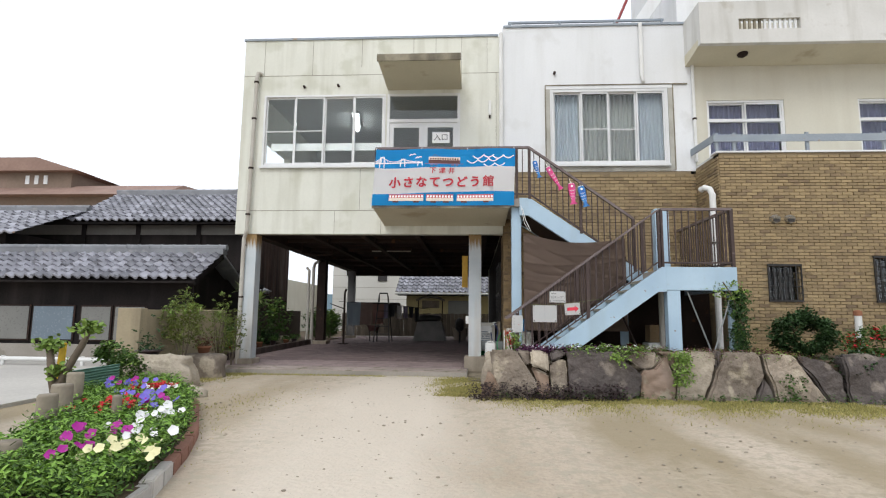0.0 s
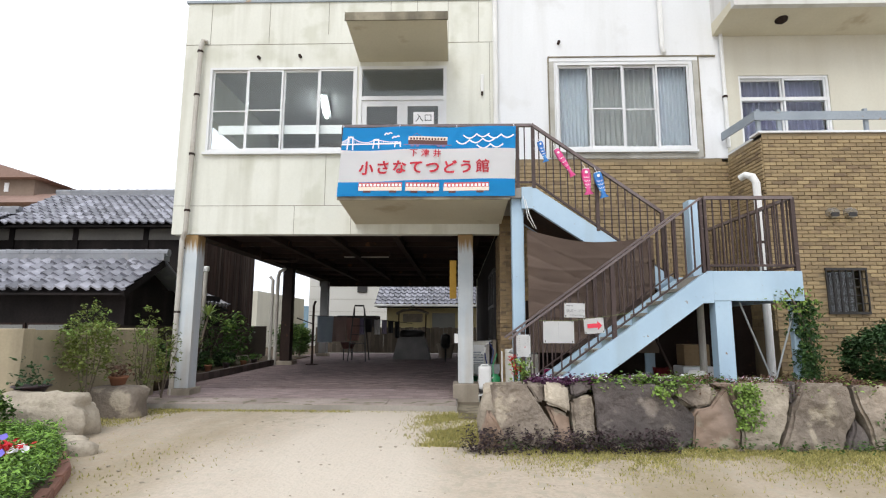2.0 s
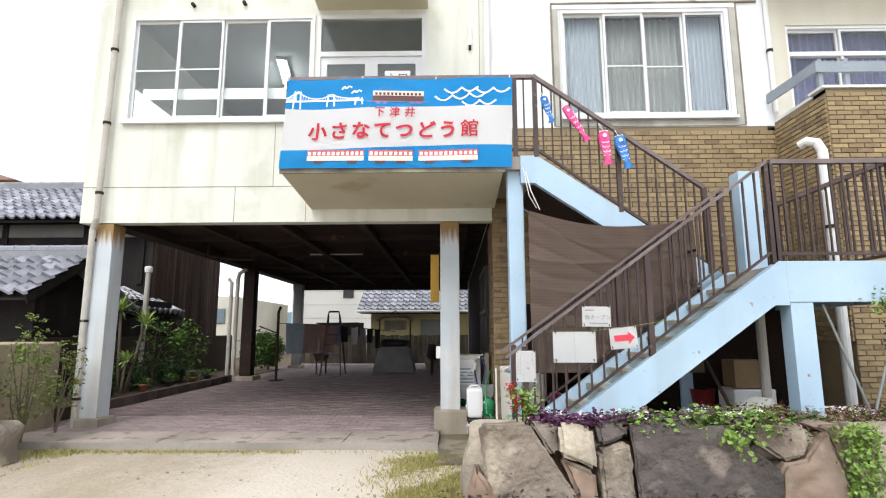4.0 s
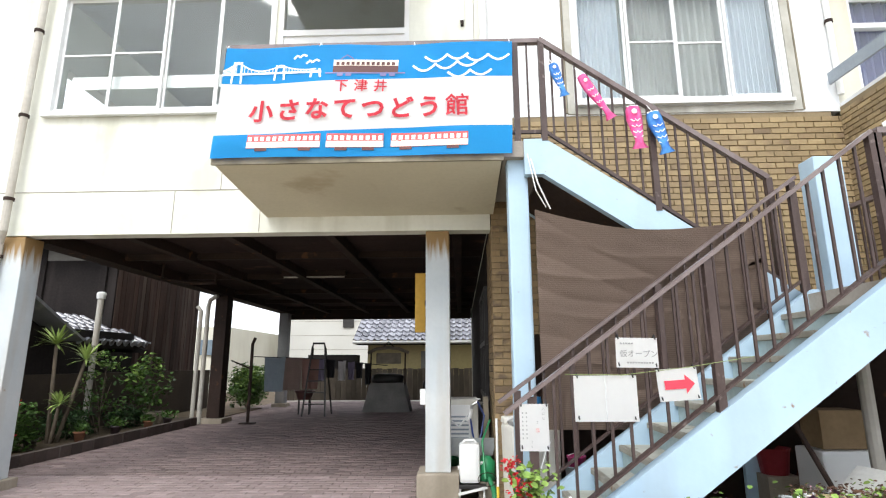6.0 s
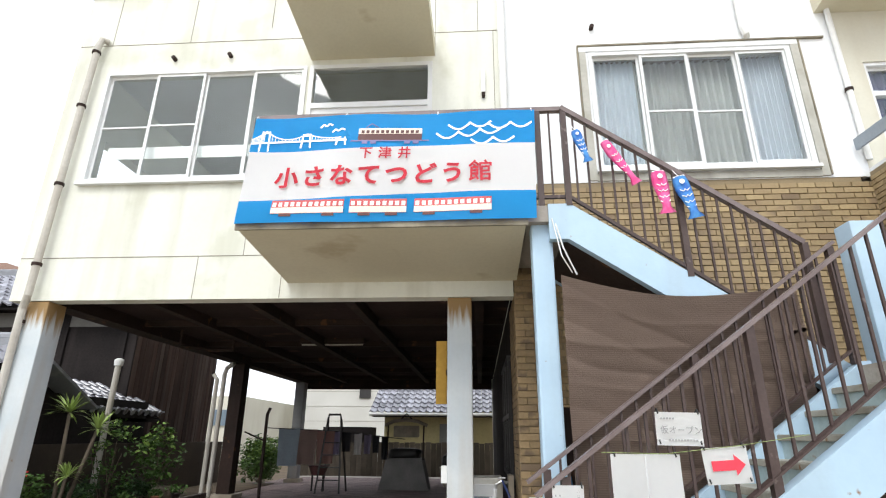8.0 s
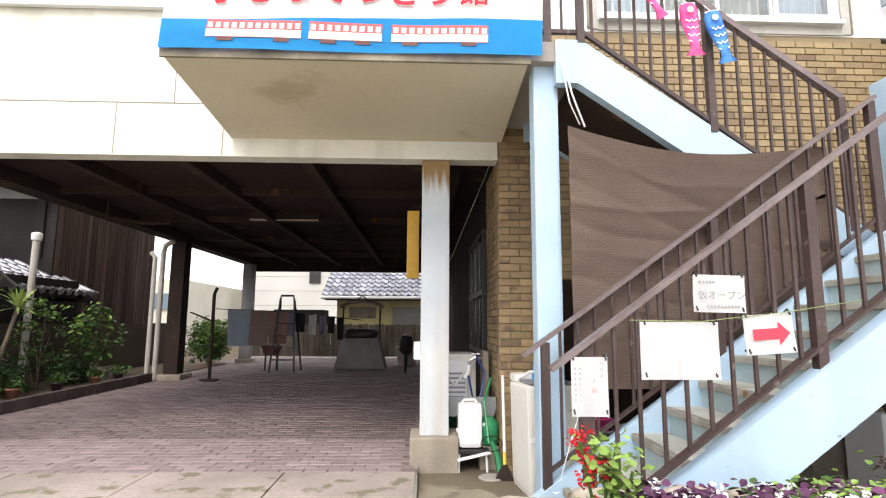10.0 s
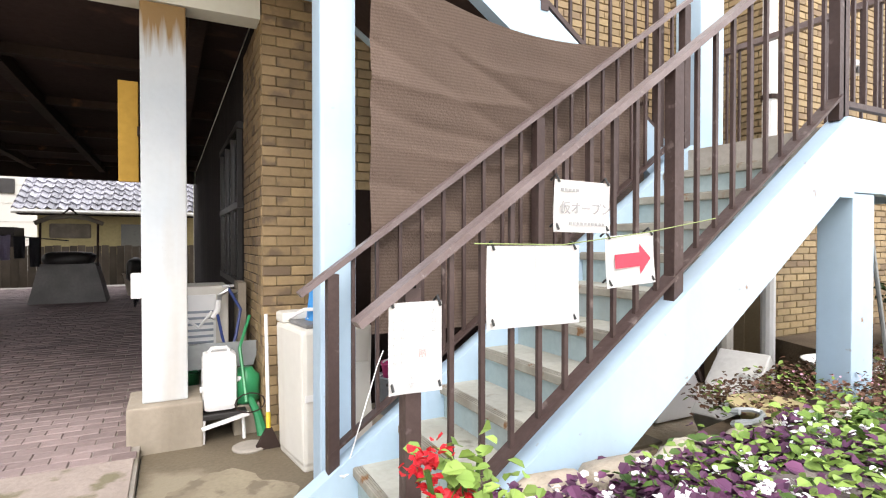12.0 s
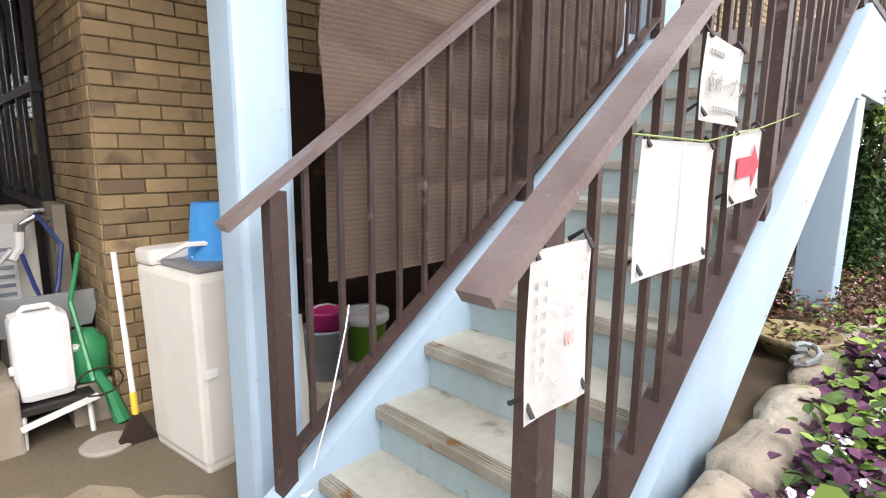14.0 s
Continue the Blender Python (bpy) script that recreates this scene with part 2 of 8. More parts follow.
def worn_tracks(m, verge, pale):
    """A pale lane worn by wheels up to the carport; beside it browner dirt that keeps some moss, flecked with grit."""
    nt = m.node_tree
    N, K = nt.nodes.new, nt.links.new
    bs = next(n for n in nt.nodes if n.type == "BSDF_PRINCIPLED")
    src = bs.inputs["Base Color"].links[0].from_socket
    tc, sep = N("ShaderNodeTexCoord"), N("ShaderNodeSeparateXYZ")
    K(tc.outputs["Object"], sep.inputs[0])

    def fog(scale, squash=(1, 1, 1)):
        mp, nz = N("ShaderNodeMapping"), N("ShaderNodeTexNoise")
        mp.inputs["Scale"].default_value = squash
        nz.inputs["Scale"].default_value, nz.inputs["Detail"].default_value = scale, 7
        K(tc.outputs["Object"], mp.inputs[0])
        K(mp.outputs[0], nz.inputs["Vector"])
        return nz.outputs["Fac"]

    def calc(op, a, b):
        n = N("ShaderNodeMath")
        n.operation = op
        for v, k in ((a, n.inputs[0]), (b, n.inputs[1])):
            if isinstance(v, (int, float)):
                k.default_value = v
            else:
                K(v, k)
        return n.outputs[0]

    def span(v, lo, hi, top):
        r = N("ShaderNodeMapRange")
        r.inputs[1].default_value, r.inputs[2].default_value, r.inputs[4].default_value = lo, hi, top
        K(v, r.inputs[0])
        return r.outputs[0]

    off = calc("ABSOLUTE", calc("ADD", sep.outputs[0], 0.7), 0)
    off = calc("ADD", off, calc("MULTIPLY", calc("SUBTRACT", fog(0.5, (1, 0.4, 1)), 0.5), 3.2))
    lane = calc("SUBTRACT", 1.0, span(off, 0.5, 1.5, 1.0))
    patch = calc("MULTIPLY", span(off, 1.0, 2.2, 0.9), span(fog(0.9, (1, 0.3, 1)), 0.42, 0.62, 1.0))
    grit = span(fog(55), 0.66, 0.72, 0.5)
    for fac, colour in ((calc("MULTIPLY", lane, 0.75), pale), (patch, verge), (grit, (0.18, 0.15, 0.11))):
        mx = N("ShaderNodeMixRGB")
        K(fac, mx.inputs[0])
        K(src, mx.inputs[1])
        mx.inputs[2].default_value = (*colour, 1)
        src = mx.outputs[0]
    K(src, bs.inputs["Base Color"])


worn_tracks(M_DIRT, (0.3, 0.245, 0.155), (0.62, 0.55, 0.46))
M_APRON = mat("worn_paved_apron", (0.43, 0.36, 0.32), (0.3, 0.25, 0.215), 0.9, 1.2, 26, 0.6, spots=(0.19, 0.17, 0.11), spot_scale=4.0, spot_cut=0.57, fine_amount=0.5)
head_rust(M_PALE, 2.45, 2.98, (0.27, 0.17, 0.07))


# ---- mesh helpers ----
def part(name, bm, material, parent=None, label="", smooth=False):
    me = bpy.data.meshes.new(name)
    if smooth:
        for f in bm.faces:
            f.smooth = True
        for e in bm.edges:
            if len(e.link_faces) == 2 and e.calc_face_angle(0) > 0.8:
                e.smooth = False
    bm.to_mesh(me)
    bm.free()
    me.materials.append(material)
    ob = new(name, me)
    if parent:
        ob.parent = parent
    if label:
        tagged(ob, label)
    return ob


def thing(name, label, category, group="", kind="", at=(0, 0, 0), rz=0.0):
    ob = new(name)
    ob.empty_display_size = 0.1
    ob.matrix_world = pose(*at, 0, 0, rz)
    return tagged(ob, label, category, group, kind)


def solid(name, bm, material, label, category="", group="", kind="", smooth=False):
    return tagged(part(name, bm, material, None, "", smooth), label, category, group, kind)


def B(x0, x1, y0, y1, z0, z1, bm=None, m=None, bevel=0.0):
    """A box between the given limits, added to bm; m turns it."""
    bm = bm or bmesh.new()
    mm = Matrix.Translation(((x0 + x1) / 2, (y0 + y1) / 2, (z0 + z1) / 2)) @ Matrix.Diagonal((x1 - x0, y1 - y0, z1 - z0, 1))
    vs = bmesh.ops.create_cube(bm, size=1, matrix=(m @ mm) if m else mm)["verts"]
    if bevel:
        es = list({e for v in vs for e in v.link_edges})
        bmesh.ops.bevel(bm, geom=es, offset=bevel, segments=2, profile=0.6, affect="EDGES")
    return bm


def bar(p, q, w, h, bm=None, up=(0, 0, 1)):
    """A rectangular bar from p to q, w wide and h high."""
    bm = bm or bmesh.new()
    p, q = Vector(p), Vector(q)
    d = (q - p).normalized()
    up = Vector(up)
    if abs(d.dot(up)) > 0.98:
        up = Vector((0, 1, 0))
    s = d.cross(up).normalized()
    u = s.cross(d).normalized()
    m = Matrix((s, d, u)).transposed().to_4x4()
    m.translation = (p + q) / 2
    bmesh.ops.create_cube(bm, size=1, matrix=m @ Matrix.Diagonal((w, (q - p).length, h, 1)))
    return bm


def tube(pts, r, bm=None, n=8, r_end=None, cap=True):
    """A round tube along a line of points."""
    bm = bm or bmesh.new()
    pts = [Vector(p) for p in pts]
    rings = []
    for i, p in enumerate(pts):
        d = (pts[min(i + 1, len(pts) - 1)] - pts[max(i - 1, 0)]).normalized()
        a = d.orthogonal().normalized() if not rings else (last - d * last.dot(d)).normalized()
        last = a
        b = d.cross(a)
        rr = r if r_end is None else r + (r_end - r) * i / (len(pts) - 1)
        rings.append([bm.verts.new(p + rr * (math.cos(2 * math.pi * k / n) * a + math.sin(2 * math.pi * k / n) * b)) for k in range(n)])
    for s, t in zip(rings, rings[1:]):
        for k in range(n):
            bm.faces.new((s[k], s[(k + 1) % n], t[(k + 1) % n], t[k]))
    if cap:
        bm.faces.new(rings[0][::-1])
        bm.faces.new(rings[-1])
    return bm


def lathe(profile, c, bm=None, n=20):
    """A turned shape from (radius, height) pairs about the upright line through c."""
    bm = bm or bmesh.new()
    rings = [[bm.verts.new((c[0] + r * math.cos(2 * math.pi * k / n), c[1] + r * math.sin(2 * math.pi * k / n), c[2] + z)) for k in range(n)] for r, z in profile]
    for s, t in zip(rings, rings[1:]):
        for k in range(n):
            bm.faces.new((s[k], s[(k + 1) % n], t[(k + 1) % n], t[k]))
    bm.faces.new(rings[0][::-1])
    bm.faces.new(rings[-1])
    return bm


def prism(poly, axis, lo, hi, bm=None):
    """A polygon of two coordinates drawn out along axis x, y or z from lo to hi."""
    bm = bm or bmesh.new()

    def at(u, v, w):
        return {"x": (w, u, v), "y": (u, w, v), "z": (u, v, w)}[axis]
    a = [bm.verts.new(at(u, v, lo)) for u, v in poly]
    b = [bm.verts.new(at(u, v, hi)) for u, v in poly]
    bm.faces.new(a)
    bm.faces.new(b[::-1])
    for i in range(len(poly)):
        j = (i + 1) % len(poly)
        bm.faces.new((a[i], b[i], b[j], a[j]))
    bmesh.ops.recalc_face_normals(bm, faces=bm.faces)
    return bm


def lump(c, size, seed, bm=None, sub=3, rough=0.22, squash=0.0):
    """An uneven boulder."""
    bm = bm or bmesh.new()
    rnd = random.Random(seed)
    off = Vector((rnd.uniform(0, 50), rnd.uniform(0, 50), rnd.uniform(0, 50)))
    vs = bmesh.ops.create_icosphere(bm, subdivisions=sub, radius=1)["verts"]
    for v in vs:
        p = v.co.normalized()
        cell = noise.cell_vector(p * 1.7 + off)
        d = 1 + rough * noise.noise(p * 1.4 + off) + rough * 0.5 * noise.noise(p * 3.5 + off) + 0.06 * cell.x
        q = Vector([math.copysign(abs(t) ** 0.62, t) for t in p]) * d
        v.co = Vector((c[0] + q.x * size[0], c[1] + q.y * size[1], c[2] + q.z * size[2]))
    return bm


def wall_holes(x0, x1, z0, z1, y0, y1, holes, axis="y"):
    """A wall as one mesh with openings (u0, u1, z0, z1) that go through it; axis y: it runs along x."""
    xs = sorted({x0, x1, *[h[0] for h in holes], *[h[1] for h in holes]})
    zs = sorted({z0, z1, *[h[2] for h in holes], *[h[3] for h in holes]})
    bm = bmesh.new()
    for a, b in zip(xs, xs[1:]):
        for c, d in zip(zs, zs[1:]):
            mx, mz = (a + b) / 2, (c + d) / 2
            if any(h[0] < mx < h[1] and h[2] < mz < h[3] for h in holes):
                continue
            if axis == "y":
                B(a, b, y0, y1, c, d, bm)
            else:
                B(y0, y1, a, b, c, d, bm)
    bmesh.ops.remove_doubles(bm, verts=bm.verts, dist=0.0005)
    inner = [f for f in bm.faces if any(g is not f and (g.calc_center_median() - f.calc_center_median()).length < 1e-4 for e in f.edges for g in e.link_faces)]
    bmesh.ops.delete(bm, geom=inner, context="FACES_ONLY")
    return bm

# ---- ground ----
def ground_z(x, y):
    """Height of the drive: level by the carport, falling slightly towards the street."""
    z = -0.1 - 0.012 * max(0.0, min(9.5 - y, 14.0))
    if x > 0.45 and y > 9.0:
        z = -0.1
    return z


bm = bmesh.new()
xs = [-400, -120, -40, -20] + [-12 + 0.5 * i for i in range(49)] + [20, 40, 120, 400]
ys = [-300, -80, -20, -8] + [-4 + 0.5 * i for i in range(61)] + [40, 80, 200, 500]
grid = [[bm.verts.new((x, y, ground_z(x, y) - (0.03 if y > 10.6 else 0) + 0.015 * noise.noise((x * 0.8, y * 0.8, 0)))) for x in xs] for y in ys]
for r0, r1 in zip(grid, grid[1:]):
    for i in range(len(xs) - 1):
        bm.faces.new((r0[i], r0[i + 1], r1[i + 1], r1[i]))
solid("ground", bm, M_DIRT, "pale compacted dirt drive with worn grassy edges", "ground", kind="structure", smooth=True)

# carport floor
RISE_TO, FLOOR_UP = 17.5, 0.168


def floor_z(y):
    """Height of the carport floor, which climbs gently towards the back."""
    return FLOOR_UP * min(max((y - 11.2) / (RISE_TO - 11.2), 0.0), 1.0)


slab = solid("floor", prism([(10.45, -0.25), (10.45, -0.012), (11.2, -0.012), (RISE_TO, FLOOR_UP - 0.012), (24.5, FLOOR_UP - 0.012), (24.5, -0.25)], "x", -5.45, 0.32), M_CONCRETE, "concrete carport floor paved with dark brick pavers", "floor", kind="structure")

# ---- upper storey over the carport ----
FY = 11.44
WZ0, WZ1 = 2.96, 7.69
holes = [(-4.56, -1.64, 4.56, 6.3), (-1.6, 0.11, 3.5, 6.3)]
bm = wall_holes(-5.1, 1.1, WZ0, WZ1, FY, FY + 0.2, holes)
solid("wall_south", bm, M_PLASTER, "cream plastered upper wall with rain streaks and panel joints", "wall", kind="structure")
solid("wall_west", wall_holes(FY + 0.2, 22.4, 3.12, WZ1, -5.095, -4.9, [(12.1, 14.3, 4.35, 5.6)], axis="x"), M_PLASTER, "cream plastered side wall of the upper storey", "wall", kind="structure")
solid("wall_north", wall_holes(-5.1, 1.1, 2.82, WZ1, 22.4, 22.6, [(-4.3, -1.0, 4.6, 6.2)]), M_PLASTER, "cream plastered back wall of the upper storey", "wall", kind="structure")
solid("deck", B(-5.1, 1.1, FY + 0.2, 22.4, 3.12, 3.4), M_DECK, "brown soffit of the upper floor with the carport's shade in its colour", "ceiling", kind="structure")
solid("ceiling", B(-4.9, 1.1, FY + 0.2, 22.4, 6.62, 6.75), M_WHITE, "white ceiling of the upper room", "ceiling", kind="structure")
solid("roof", B(-4.9, 1.1, FY + 0.2, 22.4, 7.3, 7.5), M_CONCRETE, "flat concrete roof", "roof", kind="structure")
for i, x in enumerate((-3.45, -2.2, -0.9, 0.7)):
    tagged(part("roof_beam", B(x - 0.06, x + 0.06, FY + 0.25, 22.2, 2.97, 3.118), M_STEEL), "rusty brown steel beam under the deck", "beam", "carport beams")
tagged(part("edge_beam", B(-4.86, -4.56, FY + 0.35, 22.2, 2.94, 3.112), M_STEEL), "rusty brown steel edge beam of the deck", "beam", "carport beams")
tagged(part("edge_beam", B(-5.05, 1.05, 22.24, 22.39, 2.8, 3.118), M_STEEL), "rusty brown steel edge beam of the deck", "beam", "carport beams")
for y in (13.4, 15.4, 17.6, 19.6, 21.4):
    tagged(part("cross_beam", B(-4.55, 1.05, y - 0.05, y + 0.05, 3.02, 3.116), M_STEEL), "dark steel cross beam under the deck", "beam", "carport beams")


def pillar(x0, x1, y0, y1, z1, material, label, plinth=0.07, pz=0.24, base=-0.1):
    t = thing("pillar", label, "pillar", "carport pillars", at=((x0 + x1) / 2, (y0 + y1) / 2, 0))
    w, d = (x1 - x0) / 2, (y1 - y0) / 2
    part("shaft", B(-w, w, -d, d, pz, z1, bevel=0.012), material, t)
    part("plinth", B(-w - plinth, w + plinth, -d - plinth, d + plinth, base, pz, bevel=0.015), M_PLINTH, t, "rough concrete plinth")
    return t


M_GREYPIL = mat("grey_painted_steel", (0.25, 0.25, 0.25), (0.18, 0.18, 0.18), 0.7, 1.5, 20, 0.1, streak=(0.15, 0.1, 0.07))
pillar(0.33, 0.61, 11.45, 11.75, 2.955, M_PALE, "weathered pale blue steel pillar with rust at its head", plinth=0.09)
pillar(-4.85, -4.58, 11.45, 11.75, 2.955, M_PALE, "weathered pale blue steel pillar beside a drainpipe", pz=0.12)
pillar(-4.83, -4.55, 17.2, 17.5, 2.938, M_STEEL, "dark brown steel pillar beside drainpipes", pz=0.26, plinth=0.12)
pillar(-4.83, -4.55, 21.55, 21.85, 2.938, M_GREYPIL, "grey steel pillar at the back of the carport", pz=0.27)

# ---- brick block ----
BY = 10.33
solid("wall_brick_back", B(1.11, 5.3, FY + 0.012, FY + 0.25, -0.2, 4.4), M_MORTAR, "ochre brick wall behind the stairs", "wall", kind="structure")
solid("wall_white", wall_holes(1.1, 5.42, 4.4, 7.9, FY + 0.005, FY + 0.2, [(2.22, 4.82, 4.56, 6.33)]), M_WHITE, "white rendered upper wall with grey patches", "wall", kind="structure")
solid("wall_cream", wall_holes(5.42, 12.5, 4.4, 7.9, FY + 0.008, FY + 0.2, [(5.72, 7.42, 4.5, 6.05), (9.02, 10.85, 4.5, 6.05)]), M_CREAM, "cream rendered upper wall behind the terrace", "wall", kind="structure")
solid("wall_brick_front", wall_holes(5.42, 12.5, -0.2, 4.47, BY + 0.012, BY + 0.25, [(6.24, 6.83, 1.5, 2.16), (8.25, 8.85, 1.5, 2.33)]), M_MORTAR, "ochre brick wall of the ground floor", "wall", kind="structure")
solid("wall_brick_side", B(5.412, 5.62, BY + 0.25, FY + 0.01, -0.2, 4.45), M_MORTAR, "ochre brick return wall", "wall", kind="structure")
solid("terrace_floor", B(5.42, 12.5, BY + 0.02, FY, 4.42, 4.5), M_WHITE, "terrace floor over the brick wall", "floor", kind="structure")
solid("wall_inner_west", B(1.11, 1.3, FY + 0.25, 24.0, -0.2, 3.12), M_CHAR, "dark wall along the carport", "wall", kind="structure")
solid("wall_inner_north", B(1.1, 12.5, 23.8, 24.0, -0.2, 7.9), M_CREAM, "back wall of the block", "wall", kind="structure")
solid("wall_east", B(12.3, 12.5, BY + 0.3, 23.8, -0.2, 7.9), M_CREAM, "east wall of the block", "wall", kind="structure")
solid("roof_east", B(1.1, 12.3, FY + 0.2, 23.8, 7.6, 7.75), M_CONCRETE, "flat roof of the white block", "roof", kind="structure")

# upper balcony of the white block
bal = thing("upper_balcony", "white concrete balcony with a cracked parapet and stained soffit", "balcony", kind="structure")
part("slab", prism([(10.7, 6.97), (10.7, 7.12), (FY + 0.004, 7.12), (FY + 0.004, 6.86)], "x", 5.28, 12.5), M_SOFFIT, bal)
part("parapet", wall_holes(5.28, 12.5, 6.97, 7.92, 10.58, 10.7, [(6.1, 7.38, 7.28, 7.52)]), M_PARAPET, bal)
part("parapet_side", B(5.28, 5.4, 10.7, FY + 0.004, 7.12, 7.92), M_PARAPET, bal)
solid("stair_tower", B(5.5, 12.5, FY + 0.9, 16, 7.75, 11.5), M_WHITE, "white rendered penthouse on the roof", "building", kind="structure")
rst = thing("roof_stairs", "white roof stairs with a red handrail", "stairs")
part("stringer", prism([(3.9, 7.75), (4.25, 7.75), (5.5, 9.6), (5.5, 10.1)], "y", 12.4, 12.55), M_WHITE, rst)
part("handrail", tube([(3.7, 12.35, 7.75), (4.5, 12.35, 9.6)], 0.035, n=8), mat("red_handrail", (0.35, 0.05, 0.05), (0.3, 0.05, 0.05), 0.5, 2, 20, 0), rst)

# ---- stairs ----
RY, SY = 8.93, 9.88     # front and back railings of the lower flight
NR, RISE, RUN, BASE = 12, 0.1717, 0.236, -0.1
LX, LZ = 3.66, 1.96
stairs = thing("outdoor_stairs", "pale blue painted steel stairs with worn concrete treads", "stairs")
for i in range(1, NR):
    z, x = BASE + i * RISE, LX - (NR - i) * RUN
    tread = part("tread", B(x + 0.03, x + RUN + 0.02, RY + 0.05, SY - 0.05, z - 0.045, z), M_TREAD, stairs)
    bm = B(x - 0.015, x + 0.03, RY + 0.05, SY - 0.05, z - 0.045, z - 0.003, bevel=0.006)
    for k in range(3):
        B(x - 0.008 + k * 0.013, x - 0.001 + k * 0.013, RY + 0.055, SY - 0.055, z - 0.004, z + 0.001, bm)
    part("nosing", bm, M_NOSE, tread, "ribbed worn stair nosing")
for i in range(1, NR + 1):
    z, x = BASE + i * RISE, LX - (NR - i) * RUN
    part("riser", B(x + 0.012, x + 0.03, RY + 0.05, SY - 0.05, z - RISE, z - 0.046), M_RISER, stairs)
for y in (RY - 0.05, SY - 0.05):
    dx = 0.06
    part("stringer", prism([(0.84, -0.12), (1.25, -0.12), (LX - 0.04, 1.57), (LX + 0.1, 1.57), (LX + 0.1, 2.0), (LX + 0.04, 2.0), (0.84, -0.02)], "y", y, y + 0.1), M_BLUE, stairs)
part("landing", B(LX, 4.93, RY, FY, 1.8, 1.96), M_CONCRETE, stairs)
part("edge_beam", B(LX + 0.1, 4.95, RY - 0.05, RY + 0.05, 1.6, 2.0, bevel=0.006), M_BLUE, stairs)
part("side_beam", B(4.85, 4.95, RY + 0.05, FY, 1.6, 1.97), M_BLUE, stairs)
part("landing_post", B(3.77, 3.99, RY - 0.04, RY + 0.14, 0.3, 1.598, bevel=0.006), M_BLUE, stairs)
part("landing_post", B(4.86, 4.945, RY + 0.1, RY + 0.19, 0.3, 1.598, bevel=0.006), M_BLUE, stairs)
part("landing_post", B(3.5, 3.66, 10.9, 11.1, 0.0, 1.8, bevel=0.006), M_BLUE, stairs)
part("tall_post", B(3.98, 4.24, 9.98, 10.2, 1.96, 3.25, bevel=0.01), M_BLUE, stairs)
part("corner_post", B(1.195, 1.39, 10.085, 10.27, -0.12, 3.42, bevel=0.022), M_BLUE, stairs)
UR, UN = 0.171, 9
for i in range(1, UN):
    z, x = LZ + i * UR, 3.5 - (i - 1) * 0.25
    part("tread", B(x - 0.27, x + 0.015, 10.08, 11.3, z - 0.045, z), M_CONCRETE, stairs)
    part("riser", B(x - 0.02, x, 10.08, 11.3, z - UR, z - 0.046), M_BLUE, stairs)
for y in (9.98, 11.25):
    part("stringer", prism([(1.35, 3.47), (1.35, 3.12), (1.52, 3.12), (3.62, 1.7), (3.75, 1.96), (1.55, 3.47)], "y", y, y + 0.09), M_BLUE, stairs)

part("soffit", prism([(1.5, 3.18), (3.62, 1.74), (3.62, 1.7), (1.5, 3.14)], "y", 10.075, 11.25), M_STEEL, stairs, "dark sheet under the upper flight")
# added dark sheet in front of the brick, standing in for the landing's shade
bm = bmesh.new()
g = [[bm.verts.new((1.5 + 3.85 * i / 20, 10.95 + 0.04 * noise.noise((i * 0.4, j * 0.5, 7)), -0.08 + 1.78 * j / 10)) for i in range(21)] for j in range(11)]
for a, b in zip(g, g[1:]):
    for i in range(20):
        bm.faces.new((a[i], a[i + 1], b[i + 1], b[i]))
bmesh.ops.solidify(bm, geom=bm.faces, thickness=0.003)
solid("back_sheet", bm, M_STEEL, "added dark brown sheet standing in for the shade under the stairs", "cloth", smooth=True)

# entrance balcony
eb = thing("entrance_balcony", "cream concrete entrance balcony with a mouldy front edge", "balcony", kind="structure")
part("slab", prism([(9.99, 3.27), (9.99, 3.45), (FY, 3.45), (FY, 3.15)], "x", -1.6, 1.14), M_SOFFIT, eb)
part("edge", B(-1.62, 1.16, 9.965, 9.99, 3.26, 3.47), M_STAINED, eb, "black mouldy concrete edge")
part("platform", B(1.16, 1.5, 10.0, FY, 3.3, 3.46), M_CONCRETE, eb)
can = thing("entrance_canopy", "stained concrete canopy over the entrance", "canopy", kind="structure")
part("slab", prism([(10.12, 6.47), (10.12, 6.6), (FY, 6.66), (FY, 6.4)], "x", -1.6, 0.14), M_SOFFIT, can)
part("edge", B(-1.62, 0.16, 10.09, 10.12, 6.46, 6.61), M_STAINED, can, "mouldy concrete edge")


def railing(name, label, pts, height, step=0.115, low=0.1, posts=(), top=(0.06, 0.045), group="stair railings", ext=(0, 0), plate=(0.035, 0.03)):
    """A steel railing over a line of floor points: handrail, lower rail, posts at the given places along x or y, and balusters."""
    t = thing(name, label, "railing", group)
    P = [Vector(p) for p in pts]
    up = Vector((0, 0, height))
    for i, (p, q) in enumerate(zip(P, P[1:])):
        d = (q - p).normalized()
        a = p - d * (ext[0] if i == 0 else 0)
        b = q + d * (ext[1] if i == len(P) - 2 else 0)
        part("handrail", bar(a + up, b + up, *top), M_HAND, t)
        part("lower_rail", bar(p + Vector((0, 0, low)), q + Vector((0, 0, low)), *plate), M_RAIL, t)
        n = max(1, round((q.xy - p.xy).length / step))
        for k in range(1, n):
            s = p.lerp(q, k / n)
            part("baluster", bar(s + Vector((0, 0, low)), s + up, 0.018, 0.018), M_RAIL, t)
    for p in posts:
        part("post", bar(p[:3], (p[0], p[1], p[3] if len(p) > 3 else p[2] + height), 0.055, 0.055), M_RAIL, t)
    return t


